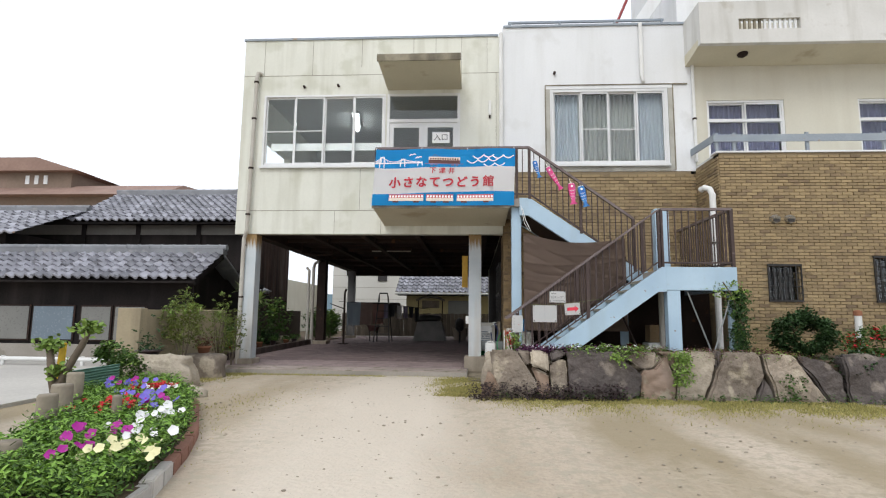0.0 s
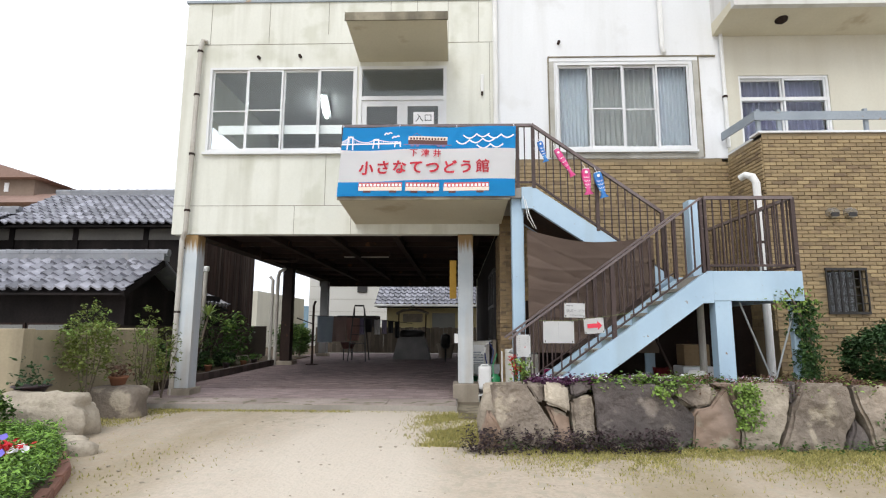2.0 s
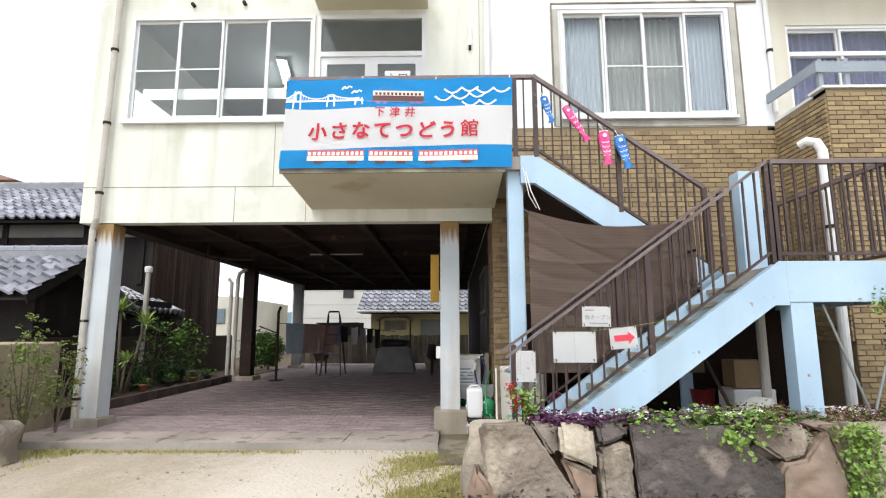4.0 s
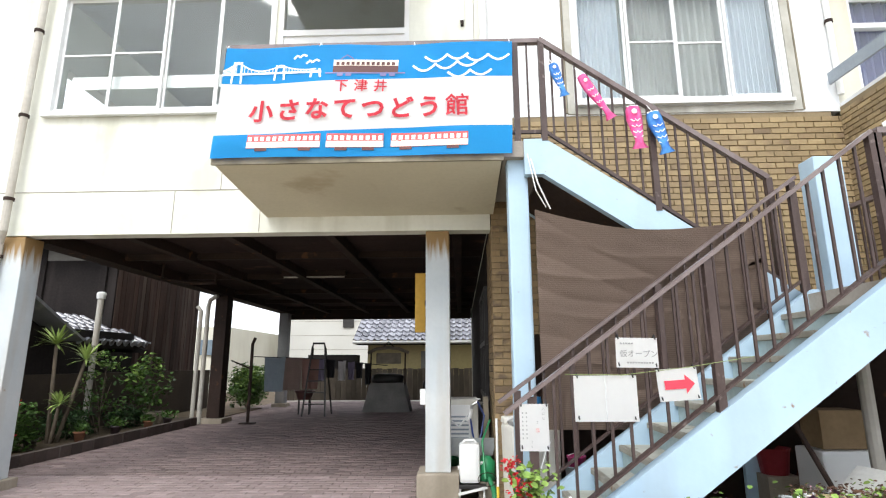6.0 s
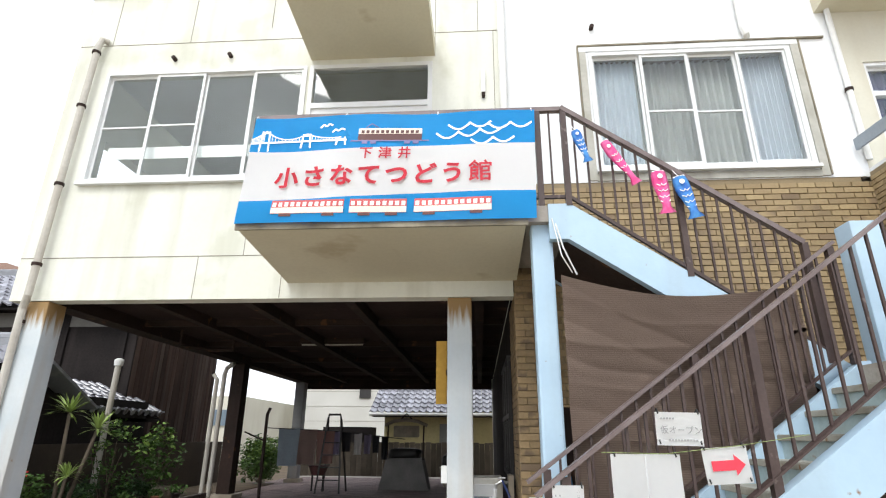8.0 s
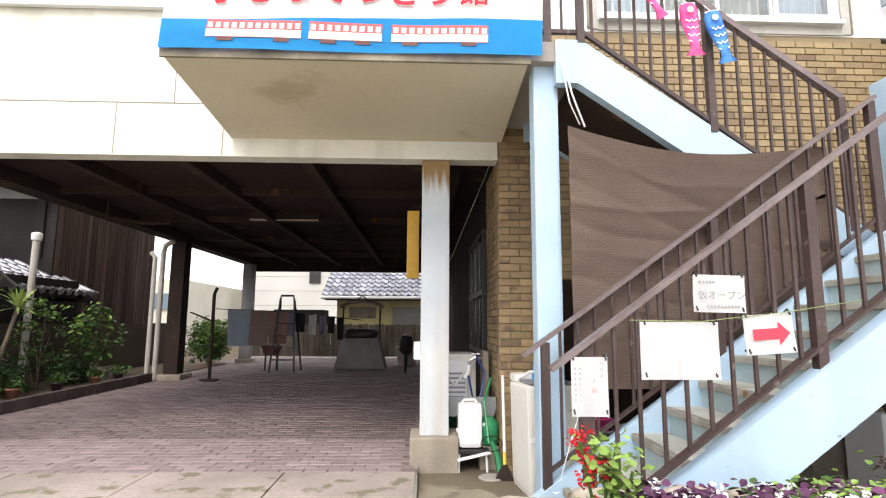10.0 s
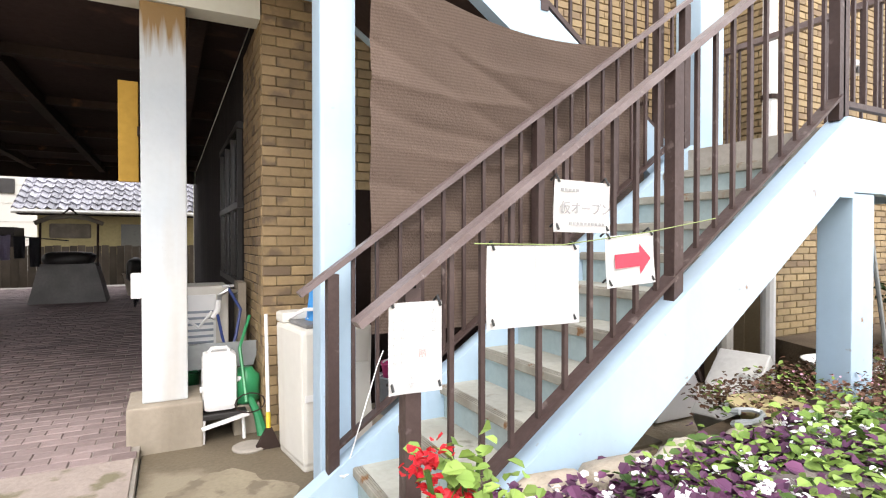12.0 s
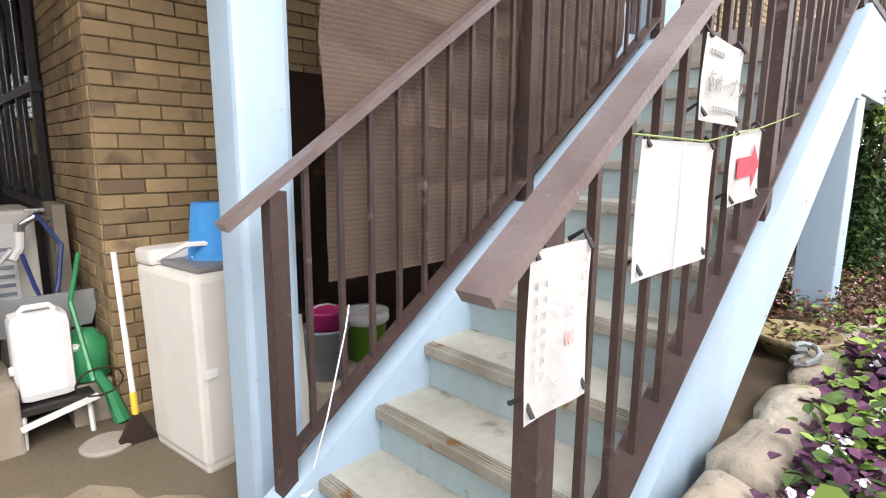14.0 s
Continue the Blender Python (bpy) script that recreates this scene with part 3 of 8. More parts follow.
railing("stair_railing", "dark brown steel railing along the lower flight", [(1.1, RY, 0.155), (3.68, RY, 2.03)], 0.985, step=0.125, posts=[(1.203, RY + 0.016, 0.02, 1.185), (2.43, RY, 1.06, 2.1), (3.68, RY, 1.98, 3.0)], ext=(0.105, 0.0), low=0.08, top=(0.07, 0.026), plate=(0.07, 0.014))
railing("stair_railing", "dark brown steel railing on the wall side of the lower flight", [(1.18, SY, 0.235), (3.68, SY, 2.03)], 0.95, step=0.125, posts=[(1.2, SY, 0.0, 1.18), (2.43, SY, 1.06, 2.06), (3.68, SY, 1.98, 2.97)], ext=(0.17, 0.05), low=0.07, top=(0.06, 0.028), plate=(0.06, 0.014))
railing("landing_railing", "dark brown steel railing round the landing", [(LX + 0.06, RY, 1.98), (4.92, RY, 1.98), (4.92, 11.35, 1.98)], 1.04, posts=[(4.92, RY, 1.98), (3.72, RY, 1.98)])
railing("stair_railing", "dark brown steel railing along the upper flight", [(1.53, 10.0, 3.47), (3.56, 10.0, 2.0)], 1.05, posts=[(1.55, 10.0, 3.45), (2.55, 10.0, 2.75), (3.56, 10.0, 2.0)])
railing("balcony_railing", "dark brown steel balcony railing behind the banner", [(-1.58, 10.03, 3.46), (1.53, 10.03, 3.46)], 1.06, posts=[(-1.56, 10.03, 3.46), (0.0, 10.03, 3.46), (1.3, 10.03, 3.46)])

# shade cloth under the stairs
bm = bmesh.new()
TN, TM = 80, 110
FOLDS = [(0.97, -0.42, 1.0), (0.9, -0.1, -0.7), (0.8, -0.3, 0.8), (0.7, 0.08, -1.0), (0.62, -0.06, 0.7), (0.5, 0.1, -0.8), (0.4, -0.1, 0.9), (0.28, 0.05, -0.6), (0.15, 0.1, 0.8)]
g = [[None] * (TN + 1) for _ in range(TM + 1)]
for j in range(TM + 1):
    for i in range(TN + 1):
        u, v = i / TN, j / TM
        x = 1.42 + u * (3.38 - 1.42)
        top = 2.77 - 0.13 * u - 0.16 * math.sin(math.pi * u) * (1 - 0.3 * u)
        z = 0.86 + (top - 0.86) * v
        y = 0.014 * noise.noise((u * 2.5, v * 6, 1)) + 0.006 * noise.noise((u * 7, v * 18, 2))
        for k, (v0, slope, amp) in enumerate(FOLDS):
            d = v - v0 - slope * u - 0.03 * noise.noise((u * 4, k * 3.1, 5))
            run = max(0.0, 0.55 + 0.9 * noise.noise((u * 2.2 + k * 1.7, 0, 8)))
            y += 0.034 * amp * run * math.exp(-abs(d) / 0.022)
        g[j][i] = bm.verts.new((x, min(9.972, max(9.917, 9.944 + y)), z))
for j in range(TM):
    for i in range(TN):
        bm.faces.new((g[j][i], g[j][i + 1], g[j + 1][i + 1], g[j + 1][i]))
bmesh.ops.solidify(bm, geom=bm.faces, thickness=0.003)
solid("shade_cloth", bm, M_TARP, "dark brown woven shade cloth hung under the stairs", "cloth", smooth=True)


# ---- facade details ----
M_CURTAIN = mat("pale_blue_curtain", (0.82, 0.87, 0.93), (0.74, 0.8, 0.87), 0.9, 1.0, 40, 0.05, fine_amount=0.1)
M_GREYCURTAIN = mat("grey_curtain", (0.62, 0.63, 0.61), (0.55, 0.56, 0.54), 0.9, 1.0, 40, 0.05, fine_amount=0.1)
M_NAVY = mat("blue_violet_curtain", (0.27, 0.27, 0.46), (0.17, 0.17, 0.33), 0.9, 2.0, 40, 0.05)
M_LEDGE = mat("mouldy_white_edge", (0.5, 0.49, 0.45), (0.36, 0.35, 0.3), 0.9, 2.0, 25, 0.2, streak=(0.12, 0.11, 0.08), streak_amount=0.7)
M_ROOM = mat("room_paint", (0.7, 0.7, 0.69), (0.64, 0.64, 0.63), 0.9, 0.6, 20, 0.05, fine_amount=0.08)
M_PVC = mat("grey_pvc_pipe", (0.5, 0.48, 0.43), (0.42, 0.39, 0.34), 0.6, 2.0, 20, 0.05, streak=(0.28, 0.17, 0.09), streak_amount=0.6)
M_WPVC = mat("white_pvc_pipe", (0.74, 0.74, 0.72), (0.66, 0.66, 0.64), 0.5, 2.0, 20, 0.03, fine_amount=0.1)
M_BLACK = mat("black_steel", (0.02, 0.018, 0.017), (0.03, 0.027, 0.025), 0.5, 3.0, 30, 0.1)
M_GREYRAIL = mat("blue_grey_painted_steel", (0.3, 0.34, 0.38), (0.24, 0.28, 0.32), 0.5, 2.0, 30, 0.1, spots=(0.3, 0.2, 0.1), spot_scale=6, spot_cut=0.68)
M_JOINT = mat("panel_joint_sealant", (0.3, 0.28, 0.23), (0.22, 0.2, 0.16), 0.9, 2, 20, 0.0)
M_PAPER = mat("white_paper", (0.88, 0.88, 0.87), (0.85, 0.85, 0.84), 0.7, 2, 30, 0.0, fine_amount=0.03)
M_INK = mat("black_ink", (0.03, 0.03, 0.03), (0.04, 0.04, 0.04), 0.6, 2, 30, 0.0)
M_REDINK = mat("red_ink", (0.74, 0.05, 0.085), (0.7, 0.045, 0.075), 0.6, 2, 30, 0.0)
M_LAMP = bpy.data.materials.new("fluorescent_tube")
M_LAMP.use_nodes = True
M_LAMP.node_tree.nodes["Principled BSDF"].inputs["Emission Color"].default_value = (0.95, 1.0, 0.97, 1)
M_LAMP.node_tree.nodes["Principled BSDF"].inputs["Emission Strength"].default_value = 14.0


def text_mesh(body, size, bold=0.0):
    """Lettering as a flat mesh, set in the middle of the origin in the plane of x and z, facing -y."""
    c = bpy.data.curves.new("lettering", "FONT")
    c.body, c.size, c.align_x, c.align_y, c.offset = body, size, "CENTER", "CENTER", bold
    c.extrude, c.resolution_u = 0.0006, 3
    o = new("lettering_curve", c)
    me = bpy.data.meshes.new_from_object(o.evaluated_get(bpy.context.evaluated_depsgraph_get()))
    bpy.data.objects.remove(o)
    bpy.data.curves.remove(c)
    me.transform(Euler((radians(90), 0, 0)).to_matrix().to_4x4())
    return me


def lettering(body, size, place, material, parent, bold=0.0, lean=0.0, label=""):
    me = text_mesh(body, size, bold)
    me.materials.clear()
    me.materials.append(material)
    ob = new("lettering", me)
    ob.parent = parent
    ob.location = place
    ob.rotation_euler = (0, radians(lean), 0)
    return tagged(ob, label) if label else ob


# panel joints of the plaster wall
joints = [(-5.1, 1.1, 6.79, 6.8), (-5.1, -1.75, 3.505, 3.515)]
bm = bmesh.new()
for x0, x1, z0, z1 in joints:
    B(x0, x1, FY - 0.004, FY + 0.002, z0, z1, bm)
for x, z0, z1 in ((-4.61, 6.8, 7.69), (-3.43, 6.8, 7.69), (-2.24, 7.0, 7.69), (-1.0, 6.8, 7.69), (-0.47, 6.8, 7.69), (0.14, 6.4, 7.69), (0.74, 6.8, 7.69), (0.95, 4.6, 6.79), (-2.2, 3.51, 4.5), (-1.69, 2.97, 3.5), (-2.77, 2.97, 3.5)):
    B(x - 0.004, x + 0.004, FY - 0.004, FY + 0.002, z0, z1, bm)
tagged(part("panel_joint", bm, M_JOINT), "thin grey joints between plaster panels", "trim", kind="structure")
cop = thing("coping", "thin metal coping along the flat roof", "trim", kind="structure")
part("coping_strip", B(-5.13, 1.0, FY - 0.03, FY + 0.25, 7.69, 7.74), M_GREYRAIL, cop)
part("coping_strip", B(1.12, 5.4, FY - 0.03, FY + 0.25, 7.9, 7.95), M_GREYRAIL, cop)


def sliding_window(name, label, x0, x1, z0, z1, y, n, mid=None, sill=True, frame_w=0.045):
    """An aluminium window with n sliding sashes set into the wall; mid: height of a cross bar."""
    t = thing(name, label, "window", kind="structure")
    fr = B(x0, x1, y, y + 0.1, z0, z0 + frame_w)
    B(x0, x1, y, y + 0.1, z1 - frame_w, z1, fr)
    B(x0, x0 + frame_w, y, y + 0.1, z0 + frame_w, z1 - frame_w, fr)
    B(x1 - frame_w, x1, y, y + 0.1, z0 + frame_w, z1 - frame_w, fr)
    part("window_frame", fr, M_ALU, t)
    w = (x1 - x0 - 2 * frame_w) / n
    for i in range(n):
        a, yy = x0 + frame_w + i * w, y + (0.02 if i % 2 else 0.06)
        s = B(a, a + w, yy, yy + 0.03, z0 + frame_w, z0 + frame_w + 0.05)
        B(a, a + w, yy, yy + 0.03, z1 - frame_w - 0.04, z1 - frame_w, s)
        B(a, a + 0.035, yy, yy + 0.03, z0 + frame_w + 0.05, z1 - frame_w - 0.04, s)
        B(a + w - 0.035, a + w, yy, yy + 0.03, z0 + frame_w + 0.05, z1 - frame_w - 0.04, s)
        if mid and i in mid[1]:
            B(a + 0.035, a + w - 0.035, yy, yy + 0.03, mid[0] - 0.012, mid[0] + 0.012, s)
        sash = part("sash", s, M_ALU, t)
        pane = part("pane", B(a + 0.035, a + w - 0.035, yy + 0.012, yy + 0.018, z0 + frame_w + 0.05, z1 - frame_w - 0.04), M_GLASS, sash)
        pane.visible_shadow = False
    if sill:
        part("window_sill", B(x0 - 0.03, x1 + 0.03, y - 0.06, y, z0 - 0.05, z0 - 0.004), M_ALU, t)
    return t


sliding_window("window_1", "white aluminium window with four sliding sashes", -4.56, -1.64, 4.56, 6.3, FY - 0.02, 4, (5.42, (0, 1)))
sliding_window("window_2", "white aluminium window with drawn curtains", 2.22, 4.82, 4.56, 6.33, FY - 0.02, 4, (5.4, (1, 2)))
sliding_window("window_3", "aluminium terrace window with dark curtains", 5.72, 7.42, 4.5, 6.05, FY + 0.03, 2, (5.58, (0, 1)))
sliding_window("window_4", "aluminium terrace window with dark curtains", 9.02, 10.85, 4.5, 6.05, FY + 0.03, 2, (5.58, (0, 1)))

for tw in (("window_3", 5.72, 7.42), ("window_4", 9.02, 10.85)):
    part("transom_bar", B(tw[1] + 0.045, tw[2] - 0.045, FY + 0.035, FY + 0.125, 5.55, 5.62), M_ALU, bpy.data.objects[tw[0]])

# raised surround of the white wall's window
sur = thing("window_surround", "cracked white rendered surround of the window", "trim", kind="structure")
for x0, x1, z0, z1 in ((2.1, 4.96, 6.36, 6.44), (2.1, 2.19, 4.42, 6.36), (4.86, 4.96, 4.42, 6.36), (2.19, 4.86, 4.41, 4.5)):
    part("band", B(x0, x1, FY - 0.015, FY + 0.03, z0, z1, bevel=0.004), M_LEDGE if z1 - z0 > 1 or z0 < 5 else M_WHITE, sur)
for x in (2.075, 4.963):
    part("band", B(x, x + 0.02, FY - 0.02, FY + 0.02, 4.43, 6.438), M_STAINED, sur)
part("band", B(2.08, 5.3, FY - 0.03, FY + 0.02, 6.44, 6.462), M_STAINED, sur)

# entrance doors with a transom light
ed = thing("entrance_door", "white aluminium double door with glass panels", "door", kind="structure")
fr = B(-1.6, 0.11, FY - 0.02, FY + 0.1, 6.24, 6.3)
B(-1.6, -1.54, FY - 0.02, FY + 0.1, 3.46, 6.24, fr)
B(0.05, 0.11, FY - 0.02, FY + 0.1, 3.46, 6.24, fr)
B(-1.54, 0.05, FY - 0.02, FY + 0.1, 5.6, 5.68, fr)
part("door_frame", fr, M_ALU, ed)
part("transom_pane", B(-1.54, 0.05, FY + 0.03, FY + 0.04, 5.68, 6.24), M_GLASS, ed).visible_shadow = False
for a in (-1.54, -0.745):
    leaf = B(a, a + 0.795, FY + 0.01, FY + 0.05, 5.48, 5.6)
    B(a, a + 0.1, FY + 0.01, FY + 0.05, 3.47, 5.48, leaf)
    B(a + 0.695, a + 0.795, FY + 0.01, FY + 0.05, 3.47, 5.48, leaf)
    B(a + 0.1, a + 0.695, FY + 0.01, FY + 0.05, 3.47, 3.7, leaf)
    B(a + 0.1, a + 0.695, FY + 0.01, FY + 0.05, 4.4, 4.47, leaf)
    d = part("door_leaf", leaf, M_ALU, ed)
    part("door_pane", B(a + 0.1, a + 0.695, FY + 0.025, FY + 0.033, 3.7, 5.48), M_GLASS, d).visible_shadow = False
es = thing("entrance_sign", "white entrance notice behind the door glass", "sign", at=(-0.33, FY + 0.005, 5.23))
part("sheet", B(-0.2, 0.2, 0, 0.003, -0.13, 0.13), M_PAPER, es)
lettering("入口", 0.17, (0, -0.003, 0), M_INK, es)


def curtain(name, label, x0, x1, z0, z1, y, material, folds):
    bm = bmesh.new()
    n = folds * 6
    prev = None
    for i in range(n + 1):
        x = x0 + (x1 - x0) * i / n
        yy = y + 0.034 * math.sin(i / 6 * 2 * math.pi) * (1 + 0.5 * noise.noise((x * 3, 1, 0))) + 0.008 * noise.noise((x * 5, 0, 0))
        cur = [bm.verts.new((x, yy, z0)), bm.verts.new((x + 0.005 * math.sin(i), yy * 1.0 + 0.004, z1))]
        if prev:
            bm.faces.new((prev[0], cur[0], cur[1], prev[1]))
        prev = cur
    bmesh.ops.solidify(bm, geom=bm.faces, thickness=0.003)
    return solid(name, bm, material, label, "curtain", "curtains", smooth=True)


curtain("curtain", "pale blue pleated curtain", 2.2, 2.85, 4.6, 6.3, FY + 0.16, M_CURTAIN, 9)
curtain("curtain", "pale blue pleated curtain", 4.15, 4.78, 4.6, 6.3, FY + 0.16, M_CURTAIN, 9)
curtain("curtain", "pale grey pleated curtain", 2.8, 4.2, 4.6, 6.3, FY + 0.21, M_GREYCURTAIN, 14)
curtain("curtain", "blue violet curtain behind the terrace window", 5.7, 7.36, 4.52, 6.0, FY + 0.19, M_NAVY, 14)
curtain("curtain", "blue violet curtain behind the terrace window", 9.1, 10.9, 4.52, 6.0, FY + 0.19, M_NAVY, 14)

# upper room behind the glass
solid("room_partition", B(-5.1, 1.1, 16.8, 16.9, 3.4, 6.62), M_ROOM, "grey painted partition of the upper room", "wall", kind="structure")
solid("room_side_wall", B(1.0, 1.1, FY + 0.2, 16.8, 3.4, 6.62), M_ROOM, "grey painted side wall of the upper room", "wall", kind="structure")
solid("dado", B(-5.05, 0.95, 16.75, 16.797, 4.35, 4.75), M_WHITE, "white band on the partition", "trim", kind="structure")
for x in (-3.6, -2.5, -1.1):
    solid("notice_board", B(x, x + 0.8, 16.74, 16.79, 4.95, 5.6, bevel=0.01), M_NAVY, "dark framed panel on the partition", "board", "notice boards")
lamp = thing("ceiling_lamp", "long fluorescent ceiling lamp, switched on", "lamp", at=(-2.9, 13.9, 6.5), rz=100)
part("housing", B(-0.65, 0.65, -0.1, 0.1, 0.06, 0.115), M_WHITE, lamp)
part("tube", tube([(-0.62, 0, 0.02), (0.62, 0, 0.02)], 0.04), M_LAMP, lamp)
wb = thing("window_ledge_panel", "white opaque band across the window glass", "panel")
part("panel", B(-4.4, -1.75, FY + 0.14, FY + 0.145, 4.98, 5.16), M_PAPER, wb)

# terrace rail on the brick wall, roof railing, drainpipes
tr = thing("terrace_railing", "blue-grey flat steel railing on the terrace edge", "railing")
part("rail", bar((5.36, BY + 0.06, 4.8), (12.5, BY + 0.06, 4.8), 0.03, 0.15), M_GREYRAIL, tr)
part("rail", bar((5.36, BY + 0.04, 4.8), (5.3, FY - 0.05, 4.8), 0.03, 0.15), M_GREYRAIL, tr)
for x in (5.4, 5.75, 7.2, 8.7, 10.2, 11.7):
    part("bracket", B(x, x + 0.06, BY + 0.08, BY + 0.13, 4.48, 4.93), M_GREYRAIL, tr)
solid("wall_cap", B(5.36, 12.5, BY - 0.02, BY + 0.27, 4.475, 4.51), M_WHITE, "white mortar cap on the brick wall", "trim", kind="structure")
rr = thing("roof_railing", "blue-grey steel railing along the roof edge", "railing")
part("rail", bar((1.25, 11.75, 8.2), (4.95, 11.75, 8.2), 0.05, 0.05), M_GREYRAIL, rr)
part("kick_rail", bar((1.25, 11.75, 8.02), (4.95, 11.75, 8.02), 0.02, 0.14), M_GREYRAIL, rr)
for x in (1.3, 2.5, 3.8, 4.9):
    part("post", B(x - 0.025, x + 0.025, 11.72, 11.78, 7.75, 8.2), M_GREYRAIL, rr)


def drainpipe(label, pts, r, material, clips=()):
    t = thing("drainpipe", label, "pipe", "drainpipes")
    part("pipe", tube(pts, r, n=12), material, t, )
    for x, y, z in clips:
        part("clip", tube([(x, y, z - 0.02), (x, y, z + 0.02)], r + 0.012, n=12), M_STEEL, t, "dark rusty clamp")
    return t


drainpipe("pale grey drainpipe with rusty clamps on the facade", [(-4.66, 11.42, 6.84), (-4.72, 11.36, 6.84), (-4.74, 11.34, 6.7), (-4.78, 11.34, 3.0), (-4.86, 11.4, 2.85), (-4.87, 11.42, 0.0)], 0.045, M_PVC, [(-4.745, 11.34, 6.6), (-4.755, 11.34, 5.7), (-4.765, 11.34, 4.5), (-4.775, 11.34, 3.4), (-4.868, 11.42, 2.7), (-4.868, 11.42, 1.5), (-4.868, 11.42, 0.4)])
drainpipe("white drainpipe between the two facades", [(1.06, 11.38, 7.74), (1.06, 11.38, 4.5)], 0.05, M_WPVC)
drainpipe("white drainpipe on the white wall", [(4.28, 11.38, 7.92), (4.28, 11.38, 6.62), (4.31, 11.39, 6.52), (4.33, 11.43, 6.49)], 0.045, M_WPVC)
drainpipe("white drainpipe beside the terrace window", [(5.42, 11.4, 7.0), (5.42, 11.4, 4.6)], 0.035, M_WPVC, [(5.42, 11.4, 5.6)])
drainpipe("white elbow drainpipe on the brick wall", [(5.06, 10.42, 3.72), (5.1, 10.34, 3.75), (5.17, 10.26, 3.7), (5.2, 10.22, 3.58), (5.2, 10.22, 0.2)], 0.06, M_WPVC, [(5.2, 10.22, 2.6)])
drainpipe("pale drainpipe beside the dark pillar", [(-4.93, 17.08, 0.15), (-4.93, 17.08, 2.68), (-4.88, 17.05, 2.82), (-4.7, 17.0, 2.92)], 0.05, M_PVC)
drainpipe("pale drainpipe beside the dark pillar", [(-5.07, 17.05, 0.15), (-5.07, 17.05, 2.58), (-5.16, 17.05, 2.68)], 0.045, M_PVC)
pp = thing("vent_pipe", "pale vent pipe with a round cap over the planting", "pipe")
part("pipe", tube([(-6.35, 15.5, 0.2), (-6.33, 15.5, 2.7)], 0.055, n=12), M_PVC, pp)
part("cap", lathe([(0.075, 0), (0.085, 0.08), (0.08, 0.12), (0.03, 0.14)], (-6.33, 15.5, 2.68)), M_WPVC, pp)

# wall lamp, vents, window grilles
wl = thing("wall_lamp", "small white wall lamp fixture by the entrance", "lamp")
part("body", B(0.77, 0.83, FY - 0.05, FY, 5.75, 6.1, bevel=0.01), M_WPVC, wl)
part("foot", B(0.78, 0.82, FY - 0.06, FY, 5.68, 5.745, bevel=0.01), M_STEEL, wl)
for x, z in ((-3.6, 6.5), (-2.78, 6.52), (2.3, 6.75)):
    sp = thing("wall_spout", "short grey weep pipe in the wall", "pipe", "wall spouts")
    part("spout", tube([(x, FY - 0.07, z), (x, FY + 0.02, z)], 0.03, n=10), M_STEEL, sp)
for x in (6.42, 6.7, 9.25):
    v = thing("round_vent", "round stainless steel wall vent", "vent", "round vents", at=(x, BY, 3.1))
    part("hood", tube([(0, 0.02, 0), (0, -0.06, 0), (0, -0.1, -0.02)], 0.09, n=18, r_end=0.075), mat("stainless_steel", (0.6, 0.6, 0.6), (0.5, 0.5, 0.5), 0.3, 2, 20, 0.02, metal=0.9), v)
    part("louvre", B(-0.06, 0.06, -0.108, -0.1, -0.07, 0.0), M_BLACK, v)
for x0, x1, z0, z1 in ((6.24, 6.83, 1.5, 2.16), (8.25, 8.85, 1.5, 2.33)):
    gw = thing("grille_window", "small dark window behind a black steel grille", "window", kind="structure")
    part("frame", B(x0 - 0.03, x1 + 0.03, BY - 0.05, BY - 0.02, z1, z1 + 0.04), M_BLACK, gw)
    part("frame", B(x0 - 0.03, x1 + 0.03, BY - 0.05, BY - 0.02, z0 - 0.04, z0), M_BLACK, gw)
    for i in range(7):
        x = x0 - 0.02 + (x1 - x0 + 0.04) * i / 6
        part("grille_bar", B(x - 0.01, x + 0.01, BY - 0.048, BY - 0.028, z0, z1), M_BLACK, gw)
    for i in range(1, 5):
        z = z0 + (z1 - z0) * i / 5
        part("cross_bar", B(x0 - 0.02, x1 + 0.02, BY - 0.028, BY - 0.016, z - 0.008, z + 0.008), M_BLACK, gw)
    part("pane", B(x0, x1, BY + 0.1, BY + 0.11, z0, z1), M_GLASS, gw)
    # added black plane standing in for the unlit room behind the glass
    part("blind", B(x0, x1, BY + 0.2, BY + 0.22, z0, z1), M_BLACK, gw)
lm = thing("balcony_lamp", "brown shell-shaped lamp under the balcony", "lamp")
part("shade", lathe([(0.02, 0), (0.1, 0.05), (0.13, 0.14), (0.06, 0.16)], (6.35, 11.0, 6.84)), M_STEEL, lm)
vb = thing("parapet_vent", "slatted vent in the balcony parapet", "vent")
for i in range(12):
    x = 6.12 + i * 0.105
    part("slat", B(x, x + 0.045, 10.62, 10.66, 7.28, 7.52), M_STAINED if i < 5 else M_WHITE, vb)

# window of the dark room beside the carport
dw = thing("dark_window", "dark wooden lattice window along the carport", "window", kind="structure")
for y in (12.6, 13.2, 13.8, 14.4):
    part("mullion", B(1.06, 1.105, y, y + 0.05, 0.95, 2.4), M_BLACK, dw)
for z in (0.92, 1.65, 2.38):
    part("rail", B(1.055, 1.108, 12.55, 14.5, z, z + 0.06), M_BLACK, dw)
for y in (12.65, 13.25, 13.85):
    part("pane", B(1.09, 1.1, y, y + 0.55, 0.98, 2.38), M_GLASS, dw)

